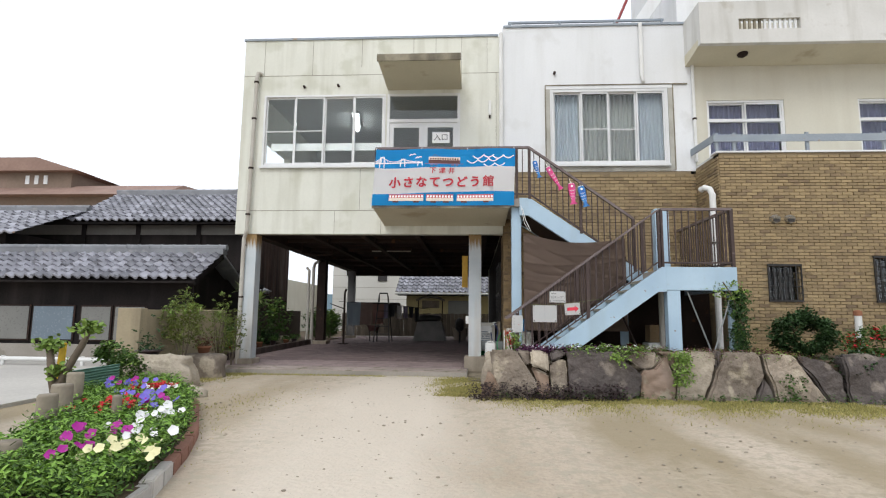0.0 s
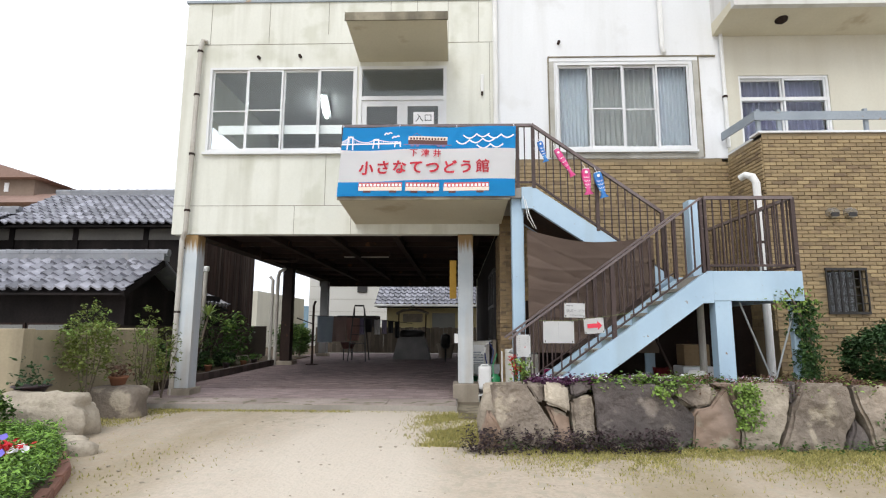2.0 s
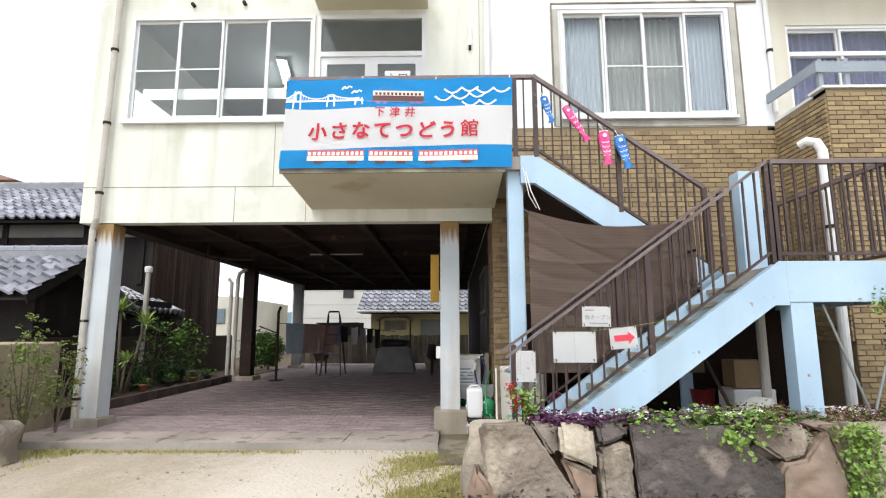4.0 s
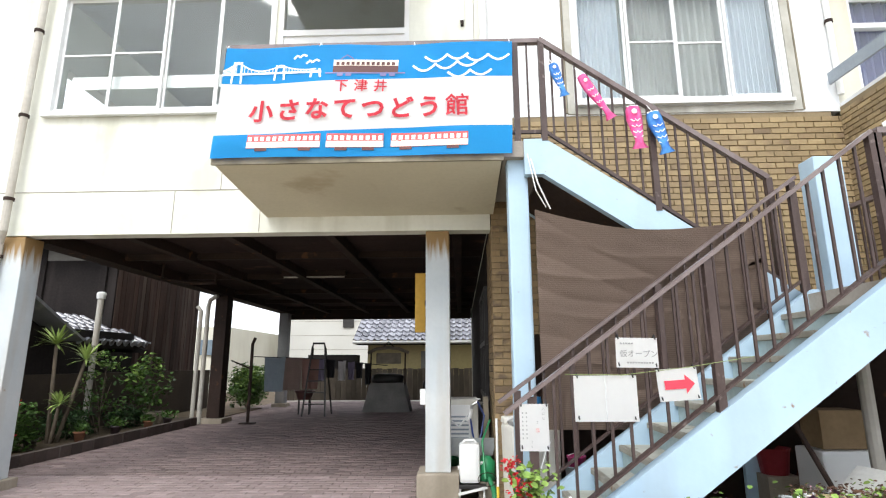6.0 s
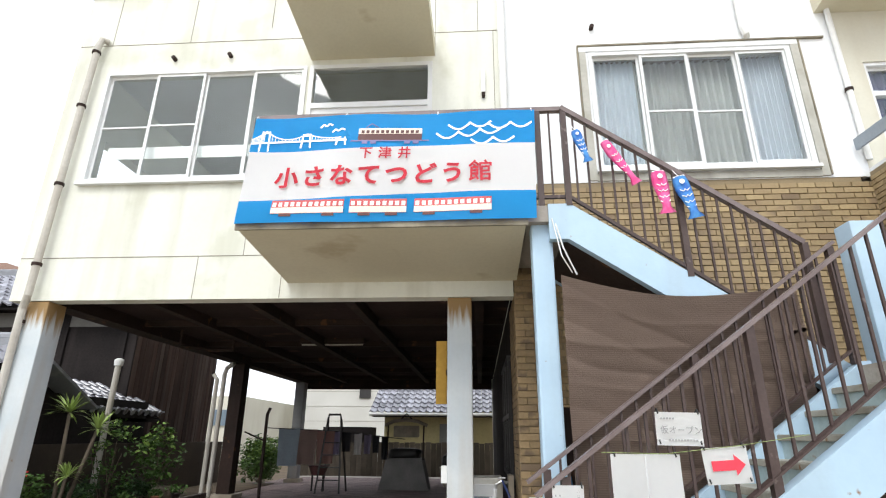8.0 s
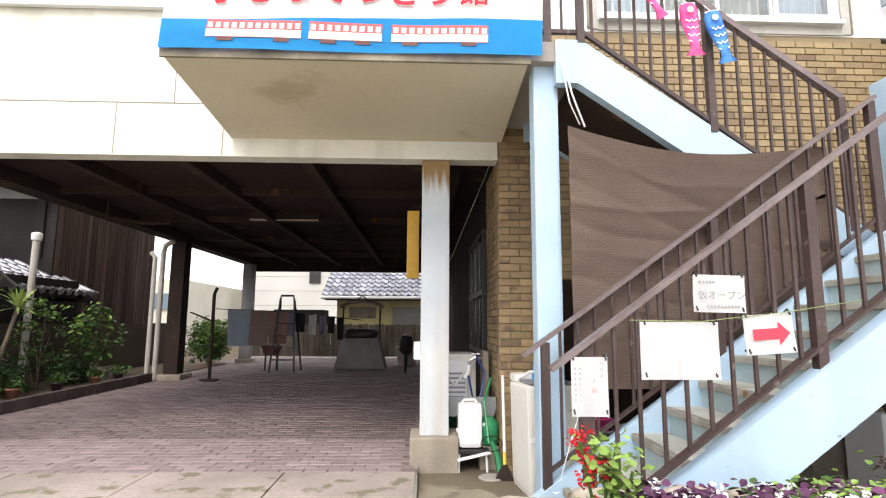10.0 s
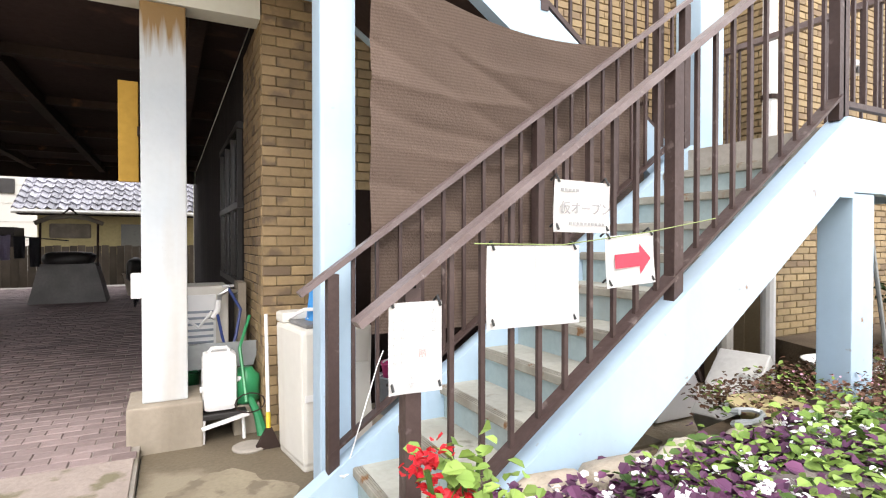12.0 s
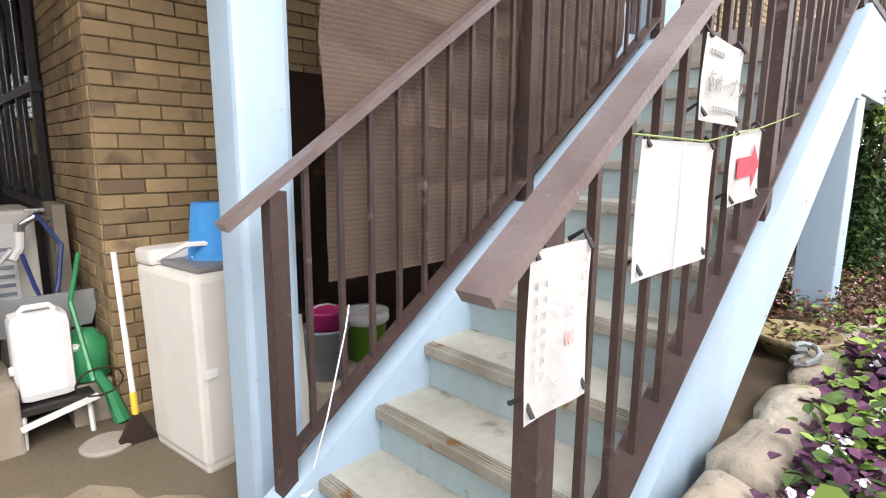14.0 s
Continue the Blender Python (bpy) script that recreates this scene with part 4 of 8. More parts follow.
# ---- banner ----
M_BBLUE = mat("banner_blue", (0.006, 0.38, 0.84), (0.005, 0.34, 0.78), 0.55, 1.0, 40, 0.05, fine_amount=0.05)
M_BWHITE = mat("banner_white", (0.9, 0.9, 0.91), (0.87, 0.87, 0.89), 0.55, 1.0, 40, 0.05, fine_amount=0.02)
M_TRED = mat("train_red", (0.55, 0.1, 0.1), (0.5, 0.1, 0.1), 0.6, 2, 30, 0)
M_TCREAM = mat("train_cream", (0.8, 0.7, 0.6), (0.75, 0.65, 0.55), 0.6, 2, 30, 0)
M_TBROWN = mat("train_brown", (0.12, 0.05, 0.045), (0.1, 0.04, 0.04), 0.6, 2, 30, 0)
BX0, BX1, BZ0, BZ1, BNY = -1.55, 1.27, 3.31, 4.475, 9.945
banner = thing("banner", "blue and white cloth banner tied to the balcony railing", "banner")


def cloth_y(u, v):
    return BNY + 0.012 * math.sin(u * 9 + v * 3) * v + 0.01 * noise.noise((u * 6, v * 4, 3)) - 0.01 * v


def cloth_point(u, v, out=0.0):
    sag = 0.012 * math.sin(u * math.pi * 4) * (1 - v)
    lean = -0.07 * v * (1 - u) - 0.035 * v * u
    return Vector((BX0 + u * (BX1 - BX0) + lean, cloth_y(u, v) - out, BZ1 + (BZ0 - BZ1) * v - sag))


def edge_top(u):
    return 0.32 + 0.025 * math.sin(u * 5 + 0.5) * (1 - u)


def edge_low(u):
    return 0.77 + 0.03 * math.sin(u * 4.2 + 1.2) * (1 - 0.5 * u)


def cloth_band(name, v0, v1, material, label):
    bm = bmesh.new()
    rows = []
    for j in range(9):
        rows.append([bm.verts.new(cloth_point(i / 60, v0(i / 60) + (v1(i / 60) - v0(i / 60)) * j / 8)) for i in range(61)])
    for a, b in zip(rows, rows[1:]):
        for i in range(60):
            bm.faces.new((a[i], b[i], b[i + 1], a[i + 1]))
    bmesh.ops.solidify(bm, geom=bm.faces, thickness=0.002)
    part(name, bm, material, banner, label, smooth=True)


cloth_band("upper_band", lambda u: 0.0, edge_top, M_BBLUE, "bright blue cloth band")
cloth_band("middle_band", edge_top, edge_low, M_BWHITE, "white cloth band")
cloth_band("lower_band", edge_low, lambda u: 1.0, M_BBLUE, "bright blue cloth band")


def on_cloth(bm, name, material, out=0.006, label=""):
    """Lays a flat drawing in u, v (x to the right, z down, as shares of the cloth) onto the cloth."""
    for v in bm.verts:
        v.co = cloth_point(v.co.x, v.co.z, out - v.co.y)
    bmesh.ops.recalc_face_normals(bm, faces=bm.faces)
    return part(name, bm, material, banner, label)


def flat(u0, u1, v0, v1, bm=None, step=0.05):
    bm = bm or bmesh.new()
    n = max(1, int((u1 - u0) / step))
    for i in range(n):
        a, b = u0 + (u1 - u0) * i / n, u0 + (u1 - u0) * (i + 1) / n
        bm.faces.new([bm.verts.new(p) for p in ((a, 0, v0), (b, 0, v0), (b, 0, v1), (a, 0, v1))])
    return bm


def stroke(points, w, bm=None):
    """A line of the given width through u, v points."""
    bm = bm or bmesh.new()
    asp = (BX1 - BX0) / (BZ1 - BZ0)
    for (a, b), (c, d) in zip(points, points[1:]):
        dx, dy = (c - a) * asp, d - b
        L = math.hypot(dx, dy) or 1
        nx, ny = -dy / L * w / asp, dx / L * w
        bm.faces.new([bm.verts.new(p) for p in ((a - nx, 0, b - ny), (c - nx, 0, d - ny), (c + nx, 0, d + ny), (a + nx, 0, b + ny))])
    return bm


def cloth_text(body, u, v, size, bold):
    me = text_mesh(body, size, bold)
    bm = bmesh.new()
    bm.from_mesh(me)
    bpy.data.meshes.remove(me)
    for w in bm.verts:
        w.co = Vector((u + w.co.x / (BX1 - BX0), 0, v - w.co.z / (BZ1 - BZ0)))
    on_cloth(bm, "lettering", M_REDINK, 0.02, "red brush lettering")


for i, ch in enumerate("下津井"):
    cloth_text(ch, 0.42 + 0.067 * i, 0.395, 0.135, 0.002)
for i, ch in enumerate("小さなてつどう館"):
    cloth_text(ch, 0.155 + 0.0945 * i, 0.612 - 0.003 * i, 0.235, 0.0065 if ord(ch) < 0x4000 or ch == "小" else 0.003)

# three carriages along the lower edge
for u0, u1 in ((0.12, 0.365), (0.385, 0.575), (0.6, 0.855)):
    on_cloth(flat(u0, u1, 0.805, 0.925), "train_body", M_TRED, 0.006, "red and cream carriage")
    on_cloth(flat(u0, u1, 0.87, 0.922), "train_band", M_TCREAM, 0.008)
    n = int((u1 - u0) / 0.02)
    for i in range(n):
        a = u0 + (u1 - u0) * (i + 0.2) / n
        on_cloth(flat(a, a + 0.6 * (u1 - u0) / n, 0.825, 0.862), "train_window", M_BWHITE, 0.009)
    for a in (u0 + 0.03, u1 - 0.07):
        on_cloth(flat(a, a + 0.04, 0.925, 0.95), "train_bogie", M_TBROWN, 0.007)
on_cloth(flat(0.385, 0.61, 0.145, 0.2), "train_body", M_TCREAM, 0.006, "cream and brown carriage")
on_cloth(flat(0.385, 0.61, 0.2, 0.26), "train_band", M_TBROWN, 0.007)
for i in range(12):
    on_cloth(flat(0.395 + i * 0.0175, 0.406 + i * 0.0175, 0.165, 0.195), "train_window", M_TBROWN, 0.008)
bm = flat(0.36, 0.635, 0.26, 0.272)
for a in (0.4, 0.43, 0.55, 0.58):
    flat(a, a + 0.02, 0.27, 0.295, bm)
stroke([(0.41, 0.14), (0.43, 0.1), (0.455, 0.14)], 0.004, bm)
on_cloth(bm, "train_bogies", M_NAVY, 0.0065)

# suspension bridge, gulls and waves in white line
bm = bmesh.new()
towers = ((0.05, 0.13, 0.33), (0.2, 0.17, 0.31), (0.325, 0.22, 0.3))
deck = 0.245
stroke([(0.0, deck + 0.01), (0.345, deck + 0.005)], 0.009, bm)
for u, v0, v1 in towers:
    for s in (-0.012, 0.012):
        stroke([(u + s, v0), (u + s * 1.4, v1)], 0.008, bm)
    stroke([(u - 0.012, v0 + 0.02), (u + 0.012, v0 + 0.02)], 0.006, bm)
for (u0, a, _), (u1, b, _) in ((((-0.0), 0.22, 0), towers[0]), (towers[0], towers[1]), (towers[1], towers[2])):
    pts = []
    for k in range(13):
        f = k / 12
        v = a + (b - a) * f + (deck - max(a, b)) * 0.9 * 4 * f * (1 - f) * (1 if u0 > 0 else 0.3)
        pts.append((u0 + (u1 - u0) * f, v))
    stroke(pts, 0.005, bm)
    for p in pts[1:-1]:
        stroke([p, (p[0], deck)], 0.0025, bm)
on_cloth(bm, "bridge_drawing", M_BWHITE, 0.006, "white line drawing of a suspension bridge")
bm = bmesh.new()
for u, v in ((0.265, 0.1), (0.31, 0.15)):
    stroke([(u - 0.02, v + 0.02), (u - 0.008, v - 0.012), (u, v + 0.01), (u + 0.012, v - 0.015), (u + 0.025, v)], 0.008, bm)
on_cloth(bm, "gull_drawing", M_BWHITE, 0.006)
for u0, v0, n in ((0.7, 0.12, 2), (0.66, 0.2, 3), (0.78, 0.27, 2), (0.84, 0.13, 2)):
    bm = bmesh.new()
    pts = []
    for k in range(n):
        for j in range(9):
            f = j / 8
            pts.append((u0 + 0.075 * (k + f), v0 + 0.05 * math.sin(math.pi * f) - 0.012 * k))
    stroke(pts, 0.009, bm)
    on_cloth(bm, "wave_drawing", M_BWHITE, 0.006)
for u in (0.0, 0.33, 0.66, 0.99):
    p = cloth_point(u, 0.01)
    part("tie", tube([p, p + Vector((0.0, 0.04, 0.06)), p + Vector((0.02, 0.08, 0.02))], 0.004, n=5), M_PAPER, banner)

# carp streamers on the stair railing
M_KOIB = mat("streamer_blue", (0.03, 0.14, 0.5), (0.08, 0.3, 0.65), 0.7, 14, 40, 0.0)
M_KOIP = mat("streamer_pink", (0.75, 0.06, 0.25), (0.7, 0.15, 0.35), 0.7, 14, 40, 0.0)


def streamer(material, label, p, q, w):
    t = thing("carp_streamer", label, "streamer", "carp streamers")
    bm = bmesh.new()
    p, q = Vector(p), Vector(q)
    d = (q - p).normalized()
    s = Vector((0, 1, 0)).cross(d).normalized()
    prof = ((0.0, 0.75), (0.1, 0.95), (0.3, 1.0), (0.55, 0.8), (0.8, 0.5), (0.88, 0.55), (1.0, 1.05))
    rows = []
    for f, k in prof:
        c = p.lerp(q, f) + Vector((0, 0.012 * math.sin(f * 6), 0))
        rows.append([bm.verts.new(c + s * w * 0.5 * k * a + Vector((0, b * 0.012 * (1 if f < 0.95 else 0), 0))) for a, b in ((-1, 0), (-0.5, -1), (0.5, -1), (1, 0), (0.5, 1), (-0.5, 1))])
    for a, b in zip(rows, rows[1:]):
        for i in range(6):
            bm.faces.new((a[i], a[(i + 1) % 6], b[(i + 1) % 6], b[i]))
    part("body", bm, material, t, smooth=True)
    c = p.lerp(q, 0.14)
    part("eye", tube([c + Vector((0.0, -0.02, 0)), c + Vector((0, -0.026, 0))], w * 0.16, n=12), M_PAPER, t)
    part("mouth", tube([p - s * w * 0.35, p + s * w * 0.35], 0.008, n=6), M_PAPER, t)
    for k, f in enumerate((0.32, 0.46, 0.6, 0.72)):
        c = p.lerp(q, f) + Vector((0, -0.016, 0))
        part("scale_row", tube([c - s * w * 0.3, c + d * 0.02 - s * w * 0.1, c - d * 0.0, c + d * 0.02 + s * w * 0.1, c + s * w * 0.3], 0.005, n=4), M_PAPER, t)
    part("string", tube([p, p + Vector((-0.03, 0.1, 0.14))], 0.003, n=4), M_PAPER, t)


streamer(M_KOIB, "blue carp streamer tied to the railing", (1.64, 9.9, 4.2), (1.74, 9.9, 3.86), 0.1)
streamer(M_KOIP, "pink and blue carp streamer tied to the railing", (1.9, 9.9, 4.07), (2.16, 9.9, 3.62), 0.11)
streamer(M_KOIP, "pink carp streamer tied to the railing", (2.36, 9.9, 3.74), (2.4, 9.9, 3.32), 0.15)
streamer(M_KOIB, "blue carp streamer tied to the railing", (2.54, 9.9, 3.68), (2.64, 9.9, 3.27), 0.15)

# notices on the lower railing
M_GREYINK = mat("faded_grey_ink", (0.3, 0.3, 0.3), (0.35, 0.35, 0.35), 0.6, 2, 30, 0.0)
M_PALEINK = mat("sun_bleached_ink", (0.5, 0.5, 0.49), (0.56, 0.56, 0.55), 0.6, 2, 30, 0.0)
M_PALERED = mat("sun_bleached_red_ink", (0.75, 0.38, 0.36), (0.72, 0.45, 0.43), 0.6, 2, 30, 0.0)
M_RUSTTIE = mat("black_tie", (0.02, 0.02, 0.02), (0.03, 0.03, 0.03), 0.6, 2, 20, 0)


def notice(label, x0, z0, w, h, lean=0.0, y=8.908):
    t = thing("notice", label, "notice", "railing notices", at=(x0 + w / 2, y, z0 - h / 2))
    t.matrix_world = pose(x0 + w / 2, y, z0 - h / 2, 0, lean, 0)
    bm = bmesh.new()
    g = [[bm.verts.new((w * (i / 6 - 0.5), 0.003 * math.sin(i * 0.9 + j), h * (j / 4 - 0.5))) for i in range(7)] for j in range(5)]
    for a, b in zip(g, g[1:]):
        for i in range(6):
            bm.faces.new((a[i], a[i + 1], b[i + 1], b[i]))
    bmesh.ops.solidify(bm, geom=bm.faces, thickness=0.002)
    part("sheet", bm, M_PAPER, t, smooth=True)
    for sx in (-0.44, 0.44):
        for sz in (-0.45, 0.45):
            part("tie", tube([(sx * w, -0.01, sz * h), (sx * w, 0.01, sz * h + 0.03), (sx * w, 0.04, sz * h + 0.01)], 0.005, n=5), M_RUSTTIE, t)
    return t


n1 = notice("white notice sheet tied to the railing", 1.765, 1.566, 0.276, 0.195, 1)
lettering("仮オープン", 0.05, (0.01, -0.008, -0.01), M_GREYINK, n1)
for u, v, w in ((-0.06, 0.06, 0.1), (0.02, -0.065, 0.18)):
    for i in range(int(w / 0.018)):
        part("text_bar", B(u - w / 2 + i * 0.018, u - w / 2 + i * 0.018 + 0.012, -0.008, -0.006, v - 0.005, v + 0.005), M_GREYINK, n1)
n2 = notice("two white sheets tied side by side to the railing", 1.474, 1.322, 0.412, 0.292, 0)
part("seam", B(-0.002, 0.002, -0.007, -0.0055, -0.145, 0.145), M_ALU, n2)
n3 = notice("white sheet with a red arrow tied to the railing", 2.022, 1.366, 0.266, 0.206, -4)
part("arrow", prism([(-0.09, 0.028), (-0.09, -0.028), (0.045, -0.028), (0.045, -0.06), (0.105, 0.0), (0.045, 0.06), (0.045, 0.028)], "y", -0.007, -0.0055), M_REDINK, n3, "solid red arrow")
n4 = notice("white sheet with vertical writing tied to the post", 1.112, 1.143, 0.188, 0.294, 0, 8.905)
for i, ch in enumerate("入口は"):
    lettering(ch, 0.018, (0.06, -0.008, 0.115 - 0.03 * i), M_PALEINK, n4)
lettering("2", 0.026, (0.02, -0.008, 0.03), M_PALEINK, n4)
lettering("階", 0.028, (0.02, -0.008, -0.02), M_PALERED, n4)
for i, ch in enumerate("です"):
    lettering(ch, 0.018, (-0.02, -0.008, -0.09 - 0.03 * i), M_PALEINK, n4)
for x in (-0.05, -0.075):
    for i in range(7):
        part("text_bar", B(x - 0.004, x + 0.004, -0.008, -0.006, 0.085 - i * 0.026, 0.095 - i * 0.026), M_PALEINK, n4)
rope = thing("notice_string", "thin green string along the railing", "string")
part("string", tube([(1.42, 8.9, 1.33), (1.8, 8.9, 1.325), (2.24, 8.9, 1.375), (2.66, 8.9, 1.44)], 0.0022, n=5), mat("green_string", (0.25, 0.32, 0.12), (0.3, 0.36, 0.15), 0.8, 2, 20, 0), rope)

# ---- rockery ----
M_SOIL = mat("planting_soil", (0.12, 0.09, 0.06), (0.07, 0.053, 0.037), 0.95, 2.0, 40, 0.5, spec=0.15)
M_PALEROCK = mat("pale_rock", (0.47, 0.41, 0.32), (0.3, 0.255, 0.2), 0.9, 2.4, 20, 1.0, fine_amount=0.6, bump_dist=0.025, rand=0.15)
solid("planting_bed", prism([(1.0, 8.41), (10.5, 8.41), (10.5, 10.3), (5.4, 10.3), (5.0, 9.4), (1.7, 8.82), (1.0, 8.75)], "z", -0.3, 0.46), M_SOIL, "raised bed of dark soil behind rocks", "soil", kind="structure")


M_ROCKP = mat("pinkish_rock", (0.33, 0.235, 0.17), (0.22, 0.165, 0.13), 0.9, 2.0, 16, 0.8, spots=(0.36, 0.31, 0.24), spot_scale=3.5, spot_cut=0.56, streak=(0.1, 0.08, 0.065))
M_ROCKD = mat("dark_grey_rock", (0.12, 0.1, 0.092), (0.07, 0.06, 0.056), 0.85, 1.8, 18, 1.0, bump_dist=0.03, fine_amount=0.6, spots=(0.24, 0.205, 0.175), spot_scale=3.0, spot_cut=0.56, streak=(0.2, 0.17, 0.145), streak_amount=0.5)


def angular_rock(x, w, z0, z1, seed, material, y=8.2, depth=0.26):
    """A broken boulder: the hull of a few points near the faces of a leaning block, roughened."""
    rk = random.Random(seed)
    bm = bmesh.new()
    lean = rk.uniform(-0.28, 0.28)
    for _ in range(15):
        u, v, d = rk.uniform(-1, 1), rk.uniform(-1, 1), rk.uniform(-1, 1)
        m = max(abs(u), abs(v), abs(d)) * rk.uniform(1.0, 1.12)
        u, v, d = u / m, v / m, d / m
        bm.verts.new((x + (u + lean * v) * w / 2, y + d * depth - 0.06 * v, (z0 + z1) / 2 + v * (z1 - z0) / 2))
    hull = bmesh.ops.convex_hull(bm, input=bm.verts)
    bmesh.ops.delete(bm, geom=[g for g in hull["geom_interior"] if isinstance(g, bmesh.types.BMVert)], context="VERTS")
    bmesh.ops.dissolve_limit(bm, angle_limit=0.35, verts=bm.verts, edges=bm.edges)
    bmesh.ops.bevel(bm, geom=bm.edges[:], offset=0.022, segments=2, affect="EDGES", clamp_overlap=True)
    bmesh.ops.triangulate(bm, faces=bm.faces)
    for _ in range(3):
        bmesh.ops.subdivide_edges(bm, edges=[e for e in bm.edges if e.calc_length() > 0.075], cuts=1, use_grid_fill=True)
        bmesh.ops.triangulate(bm, faces=bm.faces)
    off = Vector((seed * 3.3, seed * 1.1, 0))
    bm.normal_update()
    for v in bm.verts:
        p = v.co * 1.0
        v.co += v.normal * (0.03 * noise.noise(p * 4 + off) + 0.02 * noise.noise(p * 11 + off) + 0.008 * noise.noise(p * 27 + off))
    for e in bm.edges:
        e.smooth = not (len(e.link_faces) == 2 and e.calc_face_angle(0) > 0.55)
    return solid("garden_rock", bm, material, "weathered angular boulder holding the raised bed", "rock", "rockery rocks", smooth=True)


def slab_rock(corners, material, seed, front=7.97):
    """A broad flat-faced stone of a dry wall: an outline in x and z with a split, slightly battered face and worn arrises."""
    bm = bmesh.new()
    cx, cz = sum(c[0] for c in corners) / len(corners), sum(c[1] for c in corners) / len(corners)
    ring = []
    for x, z in corners:
        d = math.hypot(x - cx, z - cz)
        k = 1 + 0.01 / d
        ring.append((cx + (x - cx) * k, cz + (z - cz) * k))
    worn = []
    for (x0, z0), (x1, z1) in zip(ring, ring[1:] + ring[:1]):
        m = max(1, int(math.hypot(x1 - x0, z1 - z0) / 0.11))
        for a in range(m):
            x, z = x0 + (x1 - x0) * a / m, z0 + (z1 - z0) * a / m
            inward = 0.03 * abs(noise.noise((x * 6, z * 6, seed * 1.7)))
            d = math.hypot(x - cx, z - cz)
            worn.append((x - (x - cx) / d * inward, z - (z - cz) / d * inward))
    ring = worn
    fv = [bm.verts.new((x, front + 0.1 * (z + 0.1) + 0.02 * noise.noise((x * 7, z * 7, seed)), z)) for x, z in ring]
    bv = [bm.verts.new((x * 0.85 + cx * 0.15, 8.36, z * 0.9 + cz * 0.1)) for x, z in ring]
    bm.faces.new(fv)
    bm.faces.new(bv[::-1])
    n = len(fv)
    for a in range(n):
        bm.faces.new((fv[a], bv[a], bv[(a + 1) % n], fv[(a + 1) % n]))
    bmesh.ops.recalc_face_normals(bm, faces=bm.faces)
    bmesh.ops.triangulate(bm, faces=[f for f in bm.faces if len(f.verts) > 4])
    bmesh.ops.bevel(bm, geom=[e for e in bm.edges if e.calc_face_angle(0) > 0.8], offset=0.03, segments=2, affect="EDGES", clamp_overlap=True)
    bmesh.ops.triangulate(bm, faces=bm.faces)
    for _ in range(5):
        bmesh.ops.subdivide_edges(bm, edges=[e for e in bm.edges if e.calc_length() > 0.06], cuts=1, use_grid_fill=True)
        bmesh.ops.triangulate(bm, faces=bm.faces)
    off = Vector((seed * 3.7, seed * 1.3, 0))
    tilt = Vector((noise.noise((seed * 1.9, 0, 0)), 0, noise.noise((0, seed * 2.3, 0))))
    bm.normal_update()
    for v in bm.verts:
        p = v.co
        near = max(0.0, 1 - (p.y - front) / 0.25)
        split = noise.noise(Vector((p.x * 2.2, 0, p.z * 2.2)) + off)
        chips = abs(noise.noise(p * 5 + off))
        p.y += near * (0.11 * split + 0.2 * (tilt.x * (p.x - cx) + tilt.z * (p.z - cz)) - 0.06 * chips)
        v.co = p + v.normal * (0.014 * noise.noise(p * 12 + off) + 0.008 * noise.noise(p * 30 + off))
    for e in bm.edges:
        e.smooth = not (len(e.link_faces) == 2 and e.calc_face_angle(0) > 0.7)
    return solid("garden_rock", bm, material, "broad flat-faced boulder holding the raised bed", "rock", "rockery rocks", smooth=True)


RK, RD, RP, RL = M_ROCK, M_ROCKD, M_ROCKP, M_PALEROCK
slab_rock(((0.7, 0.6), (1.1, 0.61), (1.45, 0.08), (1.3, -0.2), (0.9, -0.2), (0.74, 0.2)), RK, 1, 7.95)
slab_rock(((0.52, -0.2), (0.68, 0.3), (0.76, 0.2), (0.98, -0.2)), RP, 2, 7.93)
slab_rock(((1.12, 0.6), (1.33, 0.6), (1.33, 0.38), (1.28, 0.36)), RK, 3, 8.02)
slab_rock(((1.34, 0.6), (1.62, 0.58), (1.61, 0.26), (1.34, 0.37)), RL, 4, 7.98)
slab_rock(((1.34, 0.35), (1.61, 0.24), (1.66, -0.2), (1.32, -0.2), (1.46, 0.08)), RP, 5, 8.05)
slab_rock(((1.64, 0.6), (1.86, 0.6), (1.87, 0.5), (1.66, 0.43)), RD, 6, 8.01)
slab_rock(((1.63, 0.41), (1.87, 0.48), (1.93, -0.2), (1.66, -0.2)), RK, 7, 7.95)
slab_rock(((1.88, 0.6), (2.63, 0.59), (3.02, 0.26), (2.98, -0.06), (2.5, -0.22), (1.95, -0.2)), RD, 8, 7.95)
slab_rock(((2.65, 0.59), (2.86, 0.59), (2.86, 0.46), (2.76, 0.46)), RD, 9, 8.0)
slab_rock(((2.87, 0.59), (3.28, 0.59), (3.22, 0.36), (3.06, 0.33), (2.86, 0.46)), RK, 10, 7.97)
slab_rock(((3.03, 0.25), (3.07, 0.31), (3.23, 0.35), (3.42, 0.56), (3.54, 0.1), (3.48, -0.2), (3.0, -0.2)), RP, 11, 7.97)
slab_rock(((3.3, 0.59), (3.55, 0.6), (3.56, 0.2), (3.44, 0.53)), RP, 12, 8.04)
slab_rock(((3.57, 0.61), (4.17, 0.6), (4.13, 0.36), (3.86, -0.2), (3.52, -0.2)), RL, 13, 7.97)
slab_rock(((4.19, 0.6), (4.3, 0.61), (4.22, 0.42), (4.15, 0.36)), RD, 14, 8.02)
slab_rock(((4.31, 0.61), (4.82, 0.61), (4.86, 0.25), (4.62, -0.2), (3.9, -0.2), (4.16, 0.34)), RK, 15, 7.97)
slab_rock(((4.87, 0.24), (4.95, 0.1), (4.98, -0.2), (4.65, -0.2)), RD, 16, 8.0)
